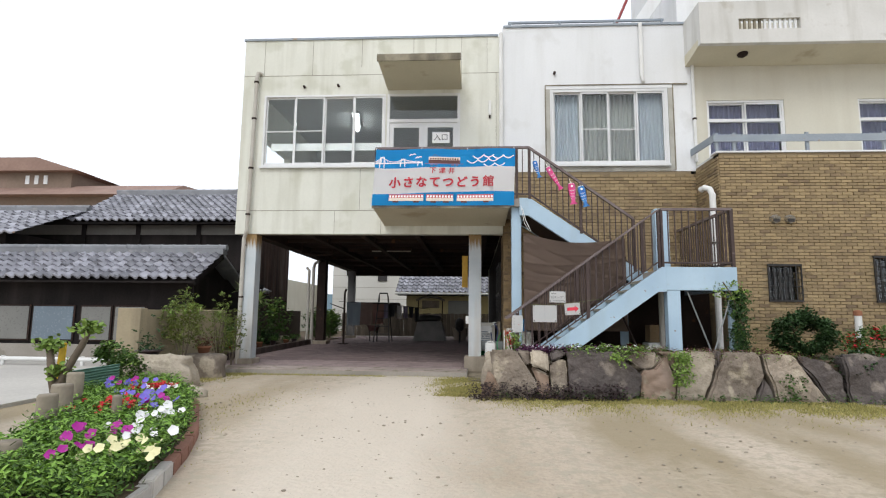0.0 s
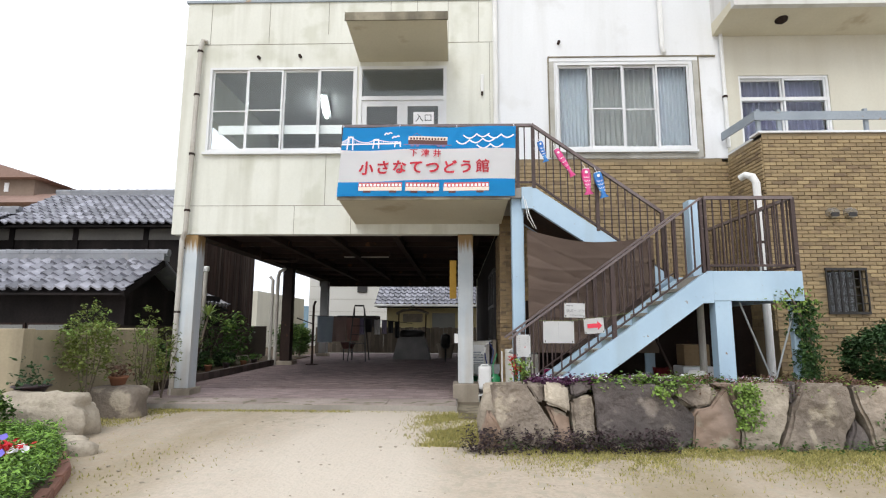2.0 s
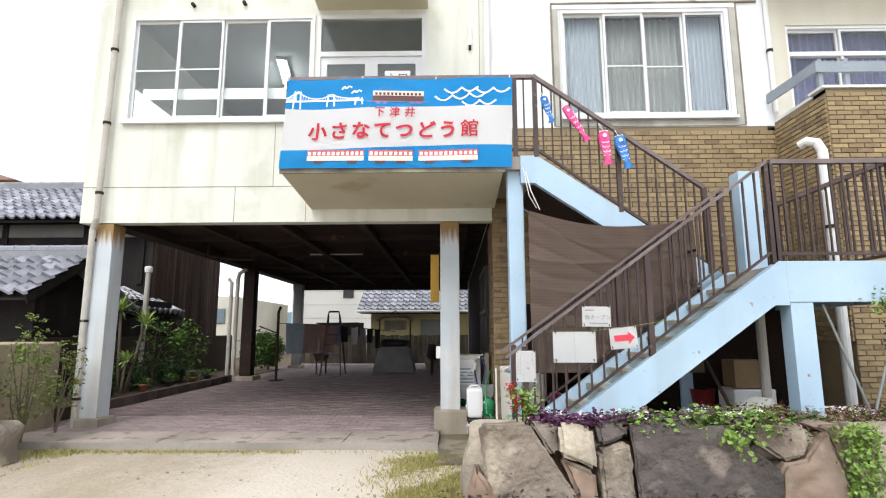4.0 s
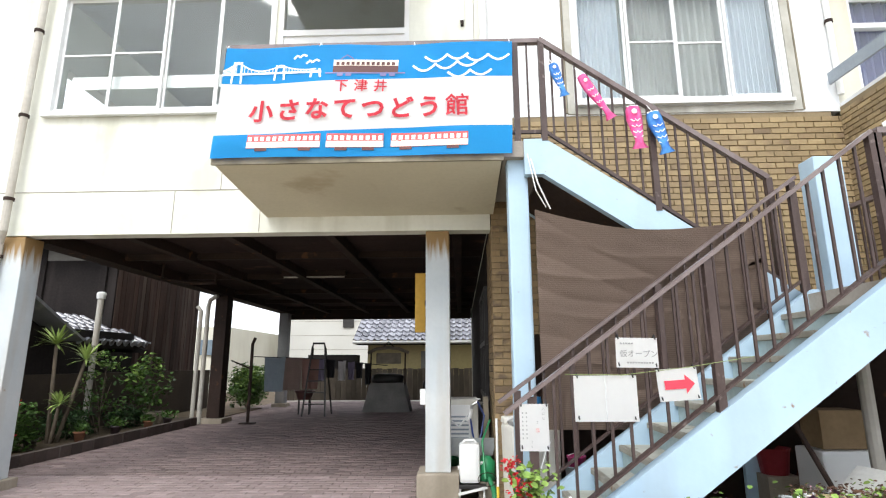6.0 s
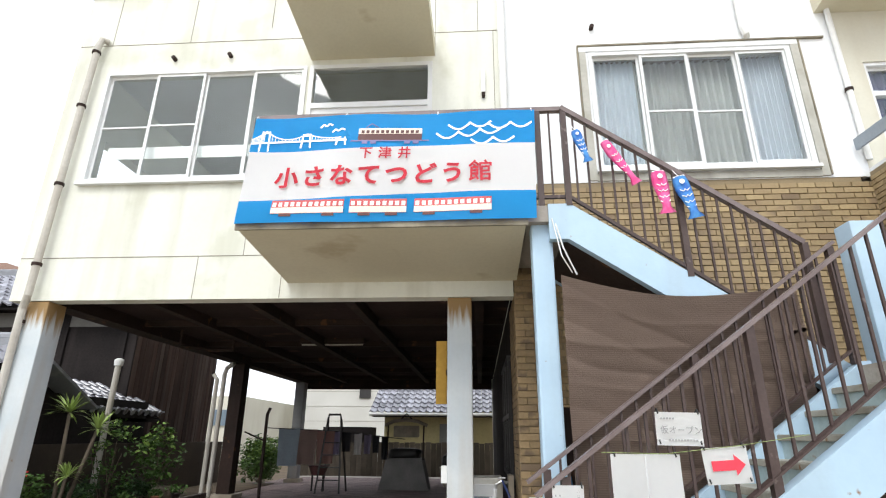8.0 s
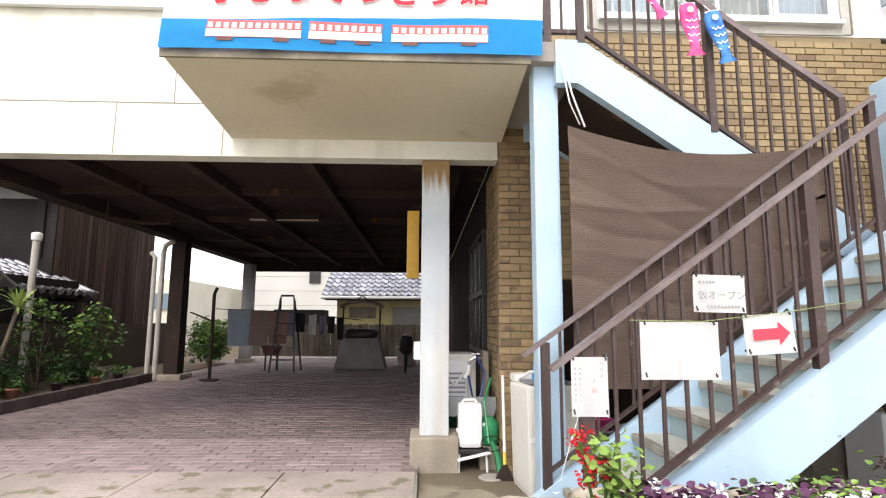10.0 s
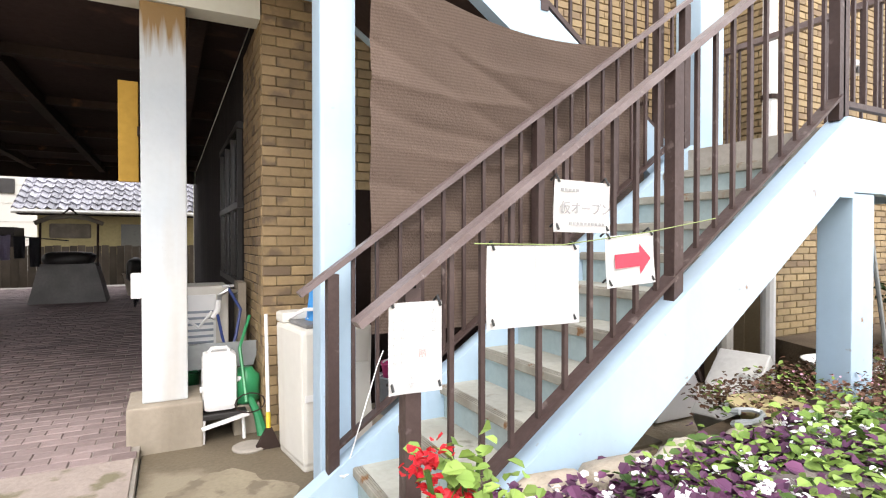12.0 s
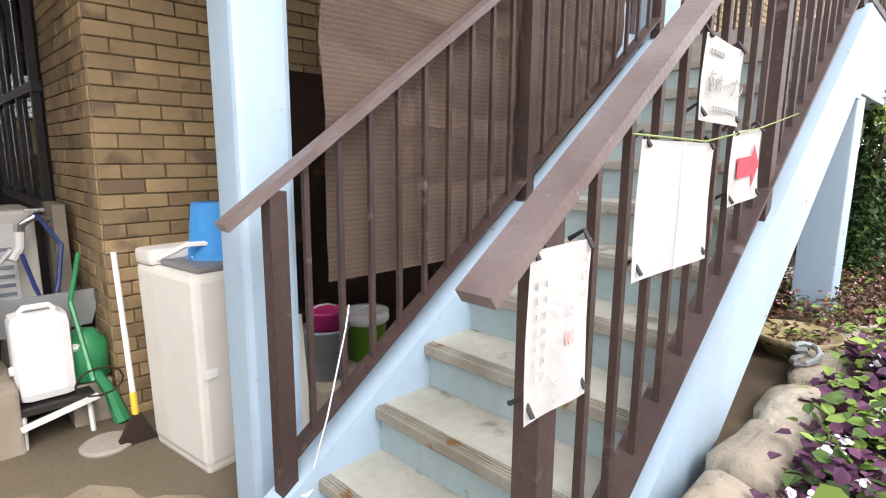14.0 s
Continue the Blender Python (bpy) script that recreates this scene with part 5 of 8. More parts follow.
slab_rock(((4.84, 0.6), (5.3, 0.58), (5.82, -0.2), (5.0, -0.2), (4.96, 0.12), (4.88, 0.3)), RK, 17, 7.97)
slab_rock(((5.32, 0.58), (5.75, 0.5), (6.0, 0.3), (6.05, -0.2), (5.85, -0.2)), RD, 18, 8.03)
rnd = random.Random(11)
low, top, k = 6.07, 6.02, 30
while low < 10.2:
    w, lean = rnd.uniform(0.45, 0.85), rnd.uniform(-0.25, 0.25)
    h, cut = rnd.uniform(0.42, 0.6), rnd.uniform(0.05, 0.3)
    nl, nt = low + w, max(top + 0.25, low + w + lean)
    if rnd.random() < 0.5:
        slab_rock(((top, h), (nt, h - 0.05), (nl * 0.6 + nt * 0.4, cut), (low * 0.6 + top * 0.4, cut + 0.06)), rnd.choice((RK, RD, RP)), k)
        slab_rock(((low * 0.6 + top * 0.4, cut + 0.05), (nl * 0.6 + nt * 0.4, cut - 0.01), (nl, -0.2), (low, -0.2)), rnd.choice((RK, RD, RL)), k + 1, 7.94)
    else:
        slab_rock(((top, h), ((top + nt) / 2, h + 0.03), (nt, h - 0.04), (nl, -0.2), (low, -0.2)), rnd.choice((RK, RD, RP, RL)), k)
    low, top, k = nl, nt, k + 2
for k in range(14):
    x = 0.75 + k * 0.68
    angular_rock(x, rnd.uniform(0.1, 0.2), -0.28, rnd.uniform(-0.1, -0.02), 700 + k, RK, 7.96 + rnd.uniform(-0.02, 0.05), 0.08)
solid("rock_backing", prism([(1.0, 8.22), (10.4, 8.22), (10.4, 8.4), (1.0, 8.4)], "z", -0.3, 0.44), M_SOIL, "dark soil packed behind the rocks", "soil", kind="structure")
for k, (x, y, sx, sy) in enumerate(((0.9, 8.55, 0.24, 0.2), (1.25, 8.72, 0.2, 0.12), (1.62, 8.74, 0.16, 0.09), (1.95, 8.74, 0.2, 0.1), (2.35, 8.74, 0.22, 0.1), (2.85, 8.75, 0.25, 0.1), (3.3, 8.72, 0.22, 0.12), (1.62, 8.32, 0.2, 0.1), (2.3, 8.25, 0.3, 0.12), (3.2, 8.25, 0.3, 0.12))):
    solid("bed_stone", lump((x, y, 0.42), (sx, sy, 0.13), 40 + k), M_PALEROCK, "flat pale stone on the edge of the bed", "stone", "bed stones", smooth=True)
solid("bed_stone", lump((2.2, 8.2, 0.53), (0.26, 0.13, 0.1), 55), M_ROCKD, "flat dark grey stone among the bed plants", "stone", "bed stones", smooth=True)
solid("corner_rock", lump((0.88, 8.5, 0.1), (0.27, 0.3, 0.36), 71), M_PALEROCK, "pale corner boulder of the raised bed", "rock", smooth=True)


# ---- plants ----
def leaf_mat(name, a, b, rough=0.55):
    m = mat(name, a, b, rough, 3.0, 30, 0.0, island=True, fine_amount=0.15, spec=0.25)
    bs = next(n for n in m.node_tree.nodes if n.type == "BSDF_PRINCIPLED")
    bs.inputs["Subsurface Weight"].default_value = 0.0
    return m


M_LEAF = leaf_mat("green_leaf", (0.075, 0.14, 0.028), (0.04, 0.085, 0.018))
M_OLIVE = leaf_mat("olive_leaf", (0.17, 0.2, 0.045), (0.095, 0.125, 0.028))
M_LIME = leaf_mat("lime_leaf", (0.23, 0.33, 0.075), (0.14, 0.235, 0.048))
M_DARKLEAF = leaf_mat("dark_leaf", (0.035, 0.075, 0.022), (0.022, 0.05, 0.016))
M_PURPLE = leaf_mat("purple_leaf", (0.125, 0.042, 0.095), (0.065, 0.022, 0.055))
M_BROWNLEAF = leaf_mat("bronze_leaf", (0.15, 0.075, 0.05), (0.1, 0.06, 0.035))
M_DUSKLEAF = leaf_mat("dusky_leaf", (0.06, 0.035, 0.04), (0.035, 0.028, 0.024))
M_YUCCA = leaf_mat("yucca_leaf", (0.34, 0.44, 0.13), (0.25, 0.34, 0.09))
M_BARK = mat("grey_bark", (0.16, 0.125, 0.09), (0.1, 0.08, 0.06), 0.9, 5, 30, 0.5)
M_PETW = mat("white_petal", (0.8, 0.8, 0.8), (0.75, 0.72, 0.76), 0.6, 3, 20, 0)
M_PETR = mat("red_petal", (0.6, 0.02, 0.03), (0.5, 0.01, 0.02), 0.6, 3, 20, 0)
M_PETM = mat("magenta_petal", (0.42, 0.02, 0.3), (0.35, 0.01, 0.24), 0.6, 3, 20, 0)
M_PETV = mat("violet_petal", (0.2, 0.16, 0.6), (0.14, 0.1, 0.5), 0.6, 3, 20, 0)
M_PETY = mat("cream_petal", (0.8, 0.76, 0.45), (0.75, 0.7, 0.4), 0.6, 3, 20, 0)
M_POT = mat("terracotta", (0.3, 0.13, 0.07), (0.22, 0.1, 0.06), 0.85, 3, 30, 0.2)
M_GLAZE = mat("dark_glazed_pot", (0.035, 0.025, 0.03), (0.05, 0.03, 0.035), 0.35, 3, 30, 0.05)


def leaves(name, spots, size, material, parent, seed=0, spread=0.05, per=6, flat_ness=0.3, label="", long=1.6):
    """Many small folded leaves round the given spots, as one mesh."""
    r = random.Random(seed)
    vs, fs = [], []
    for c in spots:
        for _ in range(per):
            p = Vector(c) + Vector((r.gauss(0, spread), r.gauss(0, spread), r.gauss(0, spread * 0.8)))
            nrm = Vector((r.gauss(0, 1), r.gauss(0, 1), abs(r.gauss(0, 1)) + flat_ness * 3)).normalized()
            a = nrm.orthogonal().normalized()
            a.rotate(Matrix.Rotation(r.uniform(0, 6.28), 3, nrm))
            b = nrm.cross(a)
            s = size * r.uniform(0.6, 1.25)
            k = len(vs)
            h = s * long / 2
            up = nrm * s * 0.12
            vs += [p - a * h, p - a * h * 0.35 + b * s * 0.42 + up, p + a * h * 0.45 + b * s * 0.36 + up * 0.7, p + a * h - up, p + a * h * 0.45 - b * s * 0.36 + up * 0.7, p - a * h * 0.35 - b * s * 0.42 + up]
            fs += [(k, k + 1, k + 2, k + 3), (k, k + 3, k + 4, k + 5)]
    me = bpy.data.meshes.new(name)
    me.from_pydata([tuple(v) for v in vs], [], fs)
    me.materials.append(material)
    ob = new(name, me)
    ob.parent = parent
    return tagged(ob, label) if label else ob


def blob_spots(c, size, n, seed, hollow=0.5):
    """Spots spread unevenly through the outer part of a crown."""
    r = random.Random(seed)
    out = []
    while len(out) < n:
        p = Vector((r.gauss(0, 1), r.gauss(0, 1), r.gauss(0, 1))).normalized()
        k = r.uniform(hollow, 1.0) * (1 + 0.35 * noise.noise(p * 2.2 + Vector((seed, 0, 0))))
        q = Vector((c[0] + p.x * size[0] * k, c[1] + p.y * size[1] * k, c[2] + p.z * size[2] * k))
        if noise.noise(q * 3.1 + Vector((0, seed, 0))) > -0.28:
            out.append(q)
    return out


def shrub(name, label, c, size, n, leaf, material, seed, base_z, stems=5, per=6, material_b=None, flowers=None, group="", hollow=0.45):
    t = thing(name, label, "shrub", group, at=(c[0], c[1], base_z))
    o = Vector((c[0], c[1], base_z))
    r = random.Random(seed)
    for i in range(stems):
        e = Vector((r.uniform(-0.7, 0.7) * size[0], r.uniform(-0.7, 0.7) * size[1], c[2] - base_z + r.uniform(0.0, 0.6) * size[2]))
        m = e * 0.5 + Vector((r.uniform(-0.05, 0.05), r.uniform(-0.05, 0.05), 0))
        part("stem", tube([(0.02 * r.random(), 0.02 * r.random(), -0.03), m, e], 0.012, n=5, r_end=0.004), M_BARK, t)
    spots = [p - o for p in blob_spots(c, size, n, seed, hollow)]
    spots = [p for p in spots if p.z > 0.02]
    leaves("foliage", spots, leaf, material, t, seed, leaf * 0.9, per)
    if material_b:
        leaves("young_foliage", [p for p in spots if p.z > c[2] - base_z + 0.2 * size[2]][::2], leaf, material_b, t, seed + 5, leaf, per)
    if flowers:
        fm, k, fs = flowers
        fl = leaves("flowers", r.sample(spots, min(k, len(spots))), fs, fm, t, seed + 9, fs * 0.5, 6, long=1.0)
        tagged(fl, kind="stuff")
    return t


shrub("shrub", "green shrub with lime new shoots against the low wall", (-5.0, 9.3, 0.95), (0.42, 0.4, 0.62), 420, 0.03, M_OLIVE, 3, 0.1, material_b=M_LIME, group="shrubs by the wall")
shrub("shrub", "reddish green shrub in front of the low wall", (-4.75, 10.3, 0.8), (0.34, 0.3, 0.7), 230, 0.024, M_OLIVE, 5, 0.05, stems=9, material_b=M_LIME, group="shrubs by the wall")
shrub("shrub", "yellow-green shrub by the carport corner", (-4.8, 10.95, 0.8), (0.28, 0.33, 0.55), 150, 0.026, M_OLIVE, 6, 0.05, stems=7, group="shrubs by the wall")
shrub("round_bush", "clipped round green bush on the rockery", (6.15, 9.2, 0.85), (0.46, 0.45, 0.42), 900, 0.04, M_DARKLEAF, 8, 0.35, hollow=0.75)
shrub("trailing_bush", "dark creeping shrub hanging over the rocks", (6.6, 8.25, 0.35), (0.75, 0.3, 0.28), 420, 0.04, M_DARKLEAF, 9, 0.1)
shrub("azalea", "low azalea with red blossoms", (7.35, 9.1, 0.72), (0.75, 0.4, 0.32), 420, 0.035, M_LEAF, 12, 0.4, flowers=(M_PETR, 60, 0.05))
shrub("azalea", "low azalea with red blossoms", (8.6, 9.0, 0.75), (0.7, 0.4, 0.35), 380, 0.035, M_LEAF, 13, 0.4, flowers=(M_PETR, 60, 0.05))
vp = thing("capped_pipe", "short white vent pipe with a rusty cap", "pipe")
part("pipe", tube([(7.4, 9.65, 0.4), (7.4, 9.65, 1.2)], 0.06, n=12), M_WPVC, vp)
part("cap", lathe([(0.07, 0), (0.07, 0.08), (0.03, 0.1)], (7.4, 9.65, 1.2)), M_POT, vp)

# ground cover on the rockery
r = random.Random(21)


def strip_spots(x0, x1, y0, y1, z, n, bump=0.06):
    out = []
    for _ in range(n):
        x, y = r.uniform(x0, x1), r.uniform(y0, y1)
        out.append((x, y, z + bump * noise.noise((x * 3, y * 3, 0)) + r.uniform(-0.02, 0.04)))
    return out


ox = tagged(thing("oxalis", "purple oxalis with small white flowers", "plant"), kind="stuff")
leaves("foliage", strip_spots(1.2, 2.9, 8.1, 8.64, 0.55, 640), 0.044, M_PURPLE, ox, 31, 0.04, 6, 0.6, long=1.0)
leaves("flowers", strip_spots(1.2, 3.0, 8.15, 8.62, 0.62, 70), 0.021, M_PETW, ox, 32, 0.012, 6, 0.3, long=1.0)
ivy = tagged(thing("ivy", "bright green ivy trailing over the rocks", "plant"), kind="stuff")
leaves("foliage", strip_spots(1.95, 3.15, 8.02, 8.64, 0.57, 330), 0.042, M_LIME, ivy, 33, 0.045, 5, 0.6, long=1.1)
leaves("deep_foliage", strip_spots(1.7, 3.6, 8.05, 8.6, 0.56, 170), 0.042, M_LEAF, ivy, 36, 0.045, 4, 0.6, long=1.1)
leaves("hanging_shoots", [(2.65 + r.gauss(0, 0.14) * (0.4 + k / 60), 7.92, 0.55 - 0.4 * k / 60 * r.random()) for k in range(26)], 0.045, M_LIME, ivy, 34, 0.03, 3, 0.0, long=1.1)
leaves("hanging_shoots", [(3.62 + r.gauss(0, 0.075), 7.92 + 0.08 * r.random(), 0.6 - 0.5 * r.random()) for k in range(190)], 0.035, M_LIME, ivy, 35, 0.03, 4, 0.0, long=1.1)
leaves("hanging_shoots", [(5.25 + r.gauss(0, 0.1), 7.98, 0.25 - 0.4 * r.random()) for k in range(60)], 0.035, M_LEAF, ivy, 38, 0.03, 4, 0.0, long=1.1)
gc = tagged(thing("ground_cover", "bronze and pink creeping ground cover", "plant"), kind="stuff")
leaves("foliage", strip_spots(2.9, 5.6, 8.05, 9.3, 0.53, 1300, 0.04), 0.026, M_BROWNLEAF, gc, 41, 0.04, 6, 0.5, long=1.1)
leaves("green_foliage", strip_spots(2.9, 5.6, 8.02, 9.3, 0.53, 330, 0.04), 0.026, M_LIME, gc, 42, 0.04, 5, 0.5)
leaves("flowers", strip_spots(2.9, 5.0, 8.4, 9.2, 0.56, 90), 0.014, mat("pink_petal", (0.7, 0.4, 0.5), (0.6, 0.3, 0.4), 0.6, 3, 20, 0), gc, 43, 0.02, 5, long=1.0)
foot = tagged(thing("foot_plants", "dark low plants along the foot of the rocks", "plant"), kind="stuff")
leaves("foliage", [(r.uniform(0.4, 2.7), 7.93 - 0.28 * r.random() ** 1.5, -0.12 + 0.22 * r.random() ** 1.4) for _ in range(560)], 0.027, M_DUSKLEAF, foot, 51, 0.04, 5, 0.4)
leaves("green_foliage", [(r.uniform(0.75, 6.5), r.uniform(7.75, 7.98), -0.12 + 0.1 * r.random()) for _ in range(230)], 0.026, M_LEAF, foot, 52, 0.04, 4, 0.4)

# red geranium at the stair foot
ge = thing("geranium", "red geranium with lime green leaves by the stair foot", "plant", at=(1.1, 8.4, 0.55))
for dx, dy, h in ((0, 0, 0.24), (0.05, 0.04, 0.27), (-0.08, -0.02, 0.29), (0.08, -0.03, 0.18)):
    part("stem", tube([(dx * 0.4, dy, -0.06), (dx, dy, h * 0.6), (dx * 1.3, dy, h)], 0.007, n=5), M_LEAF, ge)
rg = random.Random(7)
leaves("foliage", [(rg.gauss(0.03, 0.06), rg.gauss(0, 0.05), rg.uniform(0.04, 0.28)) for _ in range(58)], 0.045, M_LIME, ge, 61, 0.03, 3, 0.4, long=1.0)
for dx, dz in ((-0.11, 0.31), (-0.09, 0.22), (0.0, 0.19), (-0.06, 0.13)):
    leaves("flower_head", [(dx + rg.gauss(0, 0.02), rg.gauss(0, 0.02), dz + rg.gauss(0, 0.02)) for _ in range(14)], 0.022, M_PETR, ge, int(dz * 100), 0.01, 4, long=1.0)

# ivy on the landing's corner post
iv = tagged(thing("climbing_ivy", "green ivy climbing the stair landing post", "plant"), kind="stuff")
part("vine", tube([(5.0, 8.95, 0.45), (5.02, 8.92, 1.0), (4.85, 8.88, 1.5), (4.7, 8.88, 1.75)], 0.012, n=5), M_BARK, iv)
leaves("foliage", [(4.97 + rg.gauss(0, 0.08), 8.97 + rg.gauss(0, 0.07), 0.48 + 1.15 * rg.random() ** 1.2) for _ in range(420)], 0.03, M_DARKLEAF, iv, 63, 0.03, 5, 0.0)
leaves("side_foliage", [(5.0 + rg.gauss(0, 0.07), 8.93 + rg.gauss(0, 0.05), 0.5 + 1.1 * rg.random()) for _ in range(150)], 0.03, M_LEAF, iv, 65, 0.03, 4, 0.0)
leaves("young_foliage", [(4.8 + rg.gauss(0, 0.14), 8.88 + rg.gauss(0, 0.03), 1.45 + 0.3 * rg.random()) for _ in range(40)], 0.035, M_LIME, iv, 64, 0.03, 4, 0.0)

# grass along the worn edges of the drive
gr = tagged(thing("grass", "short yellow-green grass on the edges of the drive", "grass"), kind="stuff")
M_GRASS = leaf_mat("short_grass", (0.38, 0.33, 0.12), (0.27, 0.26, 0.085), 0.8)
vs, fs = [], []
rgr = random.Random(77)


def blades(n, place, h):
    for _ in range(n):
        x, y = place()
        if noise.noise((x * 1.6, y * 1.6, 4.0)) < -0.12 and rgr.random() < 0.8:
            continue
        z = ground_z(x, y)
        a = rgr.uniform(0, 6.28)
        w, k, hh = 0.009, len(vs), h * rgr.uniform(0.4, 1.3)
        dx, dy = math.cos(a) * w, math.sin(a) * w
        lx, ly = rgr.gauss(0, hh * 0.6), rgr.gauss(0, hh * 0.6)
        vs.extend([(x - dx, y - dy, z - 0.01), (x + dx, y + dy, z - 0.01), (x + lx, y + ly, z + hh)])
        fs.append((k, k + 1, k + 2))


blades(48000, lambda: (rgr.uniform(1.2, 10) + rgr.gauss(0, 0.45), 8.0 - abs(rgr.gauss(0, 0.55))), 0.028)
blades(15000, lambda: (rgr.gauss(0.3, 0.28), rgr.uniform(8.0, 10.3)), 0.035)
blades(2500, lambda: (rgr.uniform(-5.0, 0.3), 10.4 - abs(rgr.gauss(0, 0.08))), 0.03)
blades(5000, lambda: (rgr.uniform(-5.4, -4.0), rgr.uniform(8.9, 11.3)), 0.035)
blades(1500, lambda: (-2.2 - 0.45 * rgr.uniform(0, 5) + abs(rgr.gauss(0, 0.2)), rgr.uniform(3.5, 8.5)), 0.02)
me = bpy.data.meshes.new("blades")
me.from_pydata(vs, [], fs)
me.materials.append(M_GRASS)
ob = new("blades", me)
ob.parent = gr
# pebbles on the drive
bm = bmesh.new()
for _ in range(1300):
    x, y = rgr.uniform(-4, 8), rgr.uniform(1.0, 10.0)
    if x > 0.6 and y > 7.9:
        continue
    s = rgr.uniform(0.004, 0.01) + 0.012 * rgr.random() ** 4
    bmesh.ops.create_icosphere(bm, subdivisions=1, radius=1, matrix=Matrix.Translation((x, y, ground_z(x, y) + s * 0.2)) @ Matrix.Diagonal((s * 1.3, s, s * 0.6, 1)))
solid("pebbles", bm, M_PALEROCK, "small scattered pebbles on the drive", "pebbles", kind="stuff")

# ---- flower bed beside the drive ----
BEDR = [(-1.75, 2.6), (-1.83, 3.25), (-1.98, 3.77), (-2.15, 4.3), (-2.45, 5.05), (-3.32, 6.72), (-4.3, 7.9)]
BEDL = [(-5.3, 7.7), (-4.75, 6.3), (-4.1, 5.0), (-3.4, 3.9), (-3.1, 2.6)]
solid("bed_soil", prism(BEDR + BEDL, "z", -0.4, -0.06), M_SOIL, "soil of the flower bed", "soil", kind="structure")
M_EDGEB = mat("red_edging_brick", (0.26, 0.13, 0.09), (0.2, 0.1, 0.075), 0.85, 3, 30, 0.3, rand=0.2)
M_EDGEW = mat("pale_edging_block", (0.5, 0.48, 0.45), (0.4, 0.38, 0.35), 0.85, 3, 30, 0.3, rand=0.2)
k = 0
for (x0, y0), (x1, y1) in zip(BEDR, BEDR[1:]):
    L = math.hypot(x1 - x0, y1 - y0)
    n = max(1, round(L / 0.36))
    for i in range(n):
        f0, f1 = (i + 0.03) / n, (i + 0.97) / n
        p, q = (x0 + (x1 - x0) * f0, y0 + (y1 - y0) * f0), (x0 + (x1 - x0) * f1, y0 + (y1 - y0) * f1)
        z = -0.185 + 0.03 * noise.noise((k * 1.7, 0, 0))
        bm = bar((p[0], p[1], z), (q[0], q[1], z + 0.01), 0.1, 0.26)
        bmesh.ops.bevel(bm, geom=bm.edges[:], offset=0.01, segments=2, affect="EDGES")
        solid("edging_block", bm, M_EDGEW if y0 < 3.7 else M_EDGEB, "pale concrete edging block of the flower bed" if y0 < 3.7 else "worn red edging brick of the flower bed", "edging", "flower bed edging")
        k += 1


def bed_spots(n, seed, lo=0.0, hi=0.16, inset=0.06, y0=2.7, y1=7.8):
    rb = random.Random(seed)
    out = []
    while len(out) < n:
        y = rb.uniform(y0, y1)

        def cross(line):
            pts = sorted(line, key=lambda p: p[1])
            for (xa, ya), (xb, yb) in zip(pts, pts[1:]):
                if ya <= y <= yb:
                    return xa + (xb - xa) * (y - ya) / (yb - ya)
            return pts[-1][0]
        a, b = cross(BEDL) + inset, cross(BEDR) - inset
        if a >= b:
            continue
        x = rb.uniform(a, b)
        out.append((x, y, rb.uniform(lo, hi) + 0.05 * noise.noise((x * 2.5, y * 2.5, 0))))
    return out


fb = tagged(thing("bedding_plants", "dense feathery green bedding plants", "plant"), kind="stuff")
leaves("foliage", bed_spots(3600, 1, -0.06, 0.12), 0.021, M_LEAF, fb, 71, 0.05, 7, 0.3, long=2.6)
leaves("bright_foliage", bed_spots(3800, 2, 0.02, 0.16), 0.019, leaf_mat("fresh_green_leaf", (0.22, 0.36, 0.065), (0.13, 0.26, 0.04)), fb, 72, 0.045, 7, 0.4, long=2.6)


def petunias(material, label, spots, size, seed):
    t = thing("petunias", label, "flowers", "bed flowers")
    rp = random.Random(seed)
    for c in spots:
        bm = bmesh.new()
        nrm = Vector((rp.gauss(0.2, 0.4), rp.gauss(-0.7, 0.3), 0.7)).normalized()
        a = nrm.orthogonal().normalized()
        b = nrm.cross(a)
        s = size * rp.uniform(0.8, 1.2)
        c = Vector(c)
        mid = bm.verts.new(c - nrm * s * 0.35)
        ring = [bm.verts.new(c + (a * math.cos(i * math.pi / 5) + b * math.sin(i * math.pi / 5)) * s * (1.0 if i % 2 else 0.84) + nrm * 0.1 * s * math.sin(i * 2.1)) for i in range(10)]
        for i in range(10):
            bm.faces.new((mid, ring[i], ring[(i + 1) % 10]))
        part("blossom", bm, material, t, smooth=True)


def around(x, y, z, n, s, seed):
    rp = random.Random(seed)
    return [(x + rp.gauss(0, s), y + rp.gauss(0, s), z + rp.gauss(0, 0.03)) for _ in range(n)]


petunias(M_PETW, "white petunias in the flower bed", around(-2.5, 4.5, 0.19, 12, 0.1, 1) + around(-2.25, 3.85, 0.18, 20, 0.13, 2) + around(-3.55, 6.25, 0.2, 8, 0.1, 3), 0.04, 4)
petunias(M_PETY, "cream petunias in the flower bed", around(-2.05, 3.3, 0.17, 22, 0.13, 5), 0.034, 6)
petunias(M_PETV, "violet petunias in the flower bed", around(-4.15, 6.45, 0.2, 14, 0.2, 7) + around(-3.4, 5.6, 0.19, 12, 0.15, 8) + around(-2.95, 5.1, 0.2, 7, 0.12, 9), 0.044, 10)
petunias(M_PETM, "magenta petunias in the flower bed", around(-2.5, 3.6, 0.2, 8, 0.13, 11) + around(-2.28, 3.15, 0.19, 4, 0.08, 12) + around(-2.95, 5.2, 0.2, 5, 0.13, 13) + around(-4.2, 6.6, 0.22, 5, 0.12, 14), 0.044, 14)
sv = thing("salvia", "red salvia clumps in the flower bed", "flowers", "bed flowers")
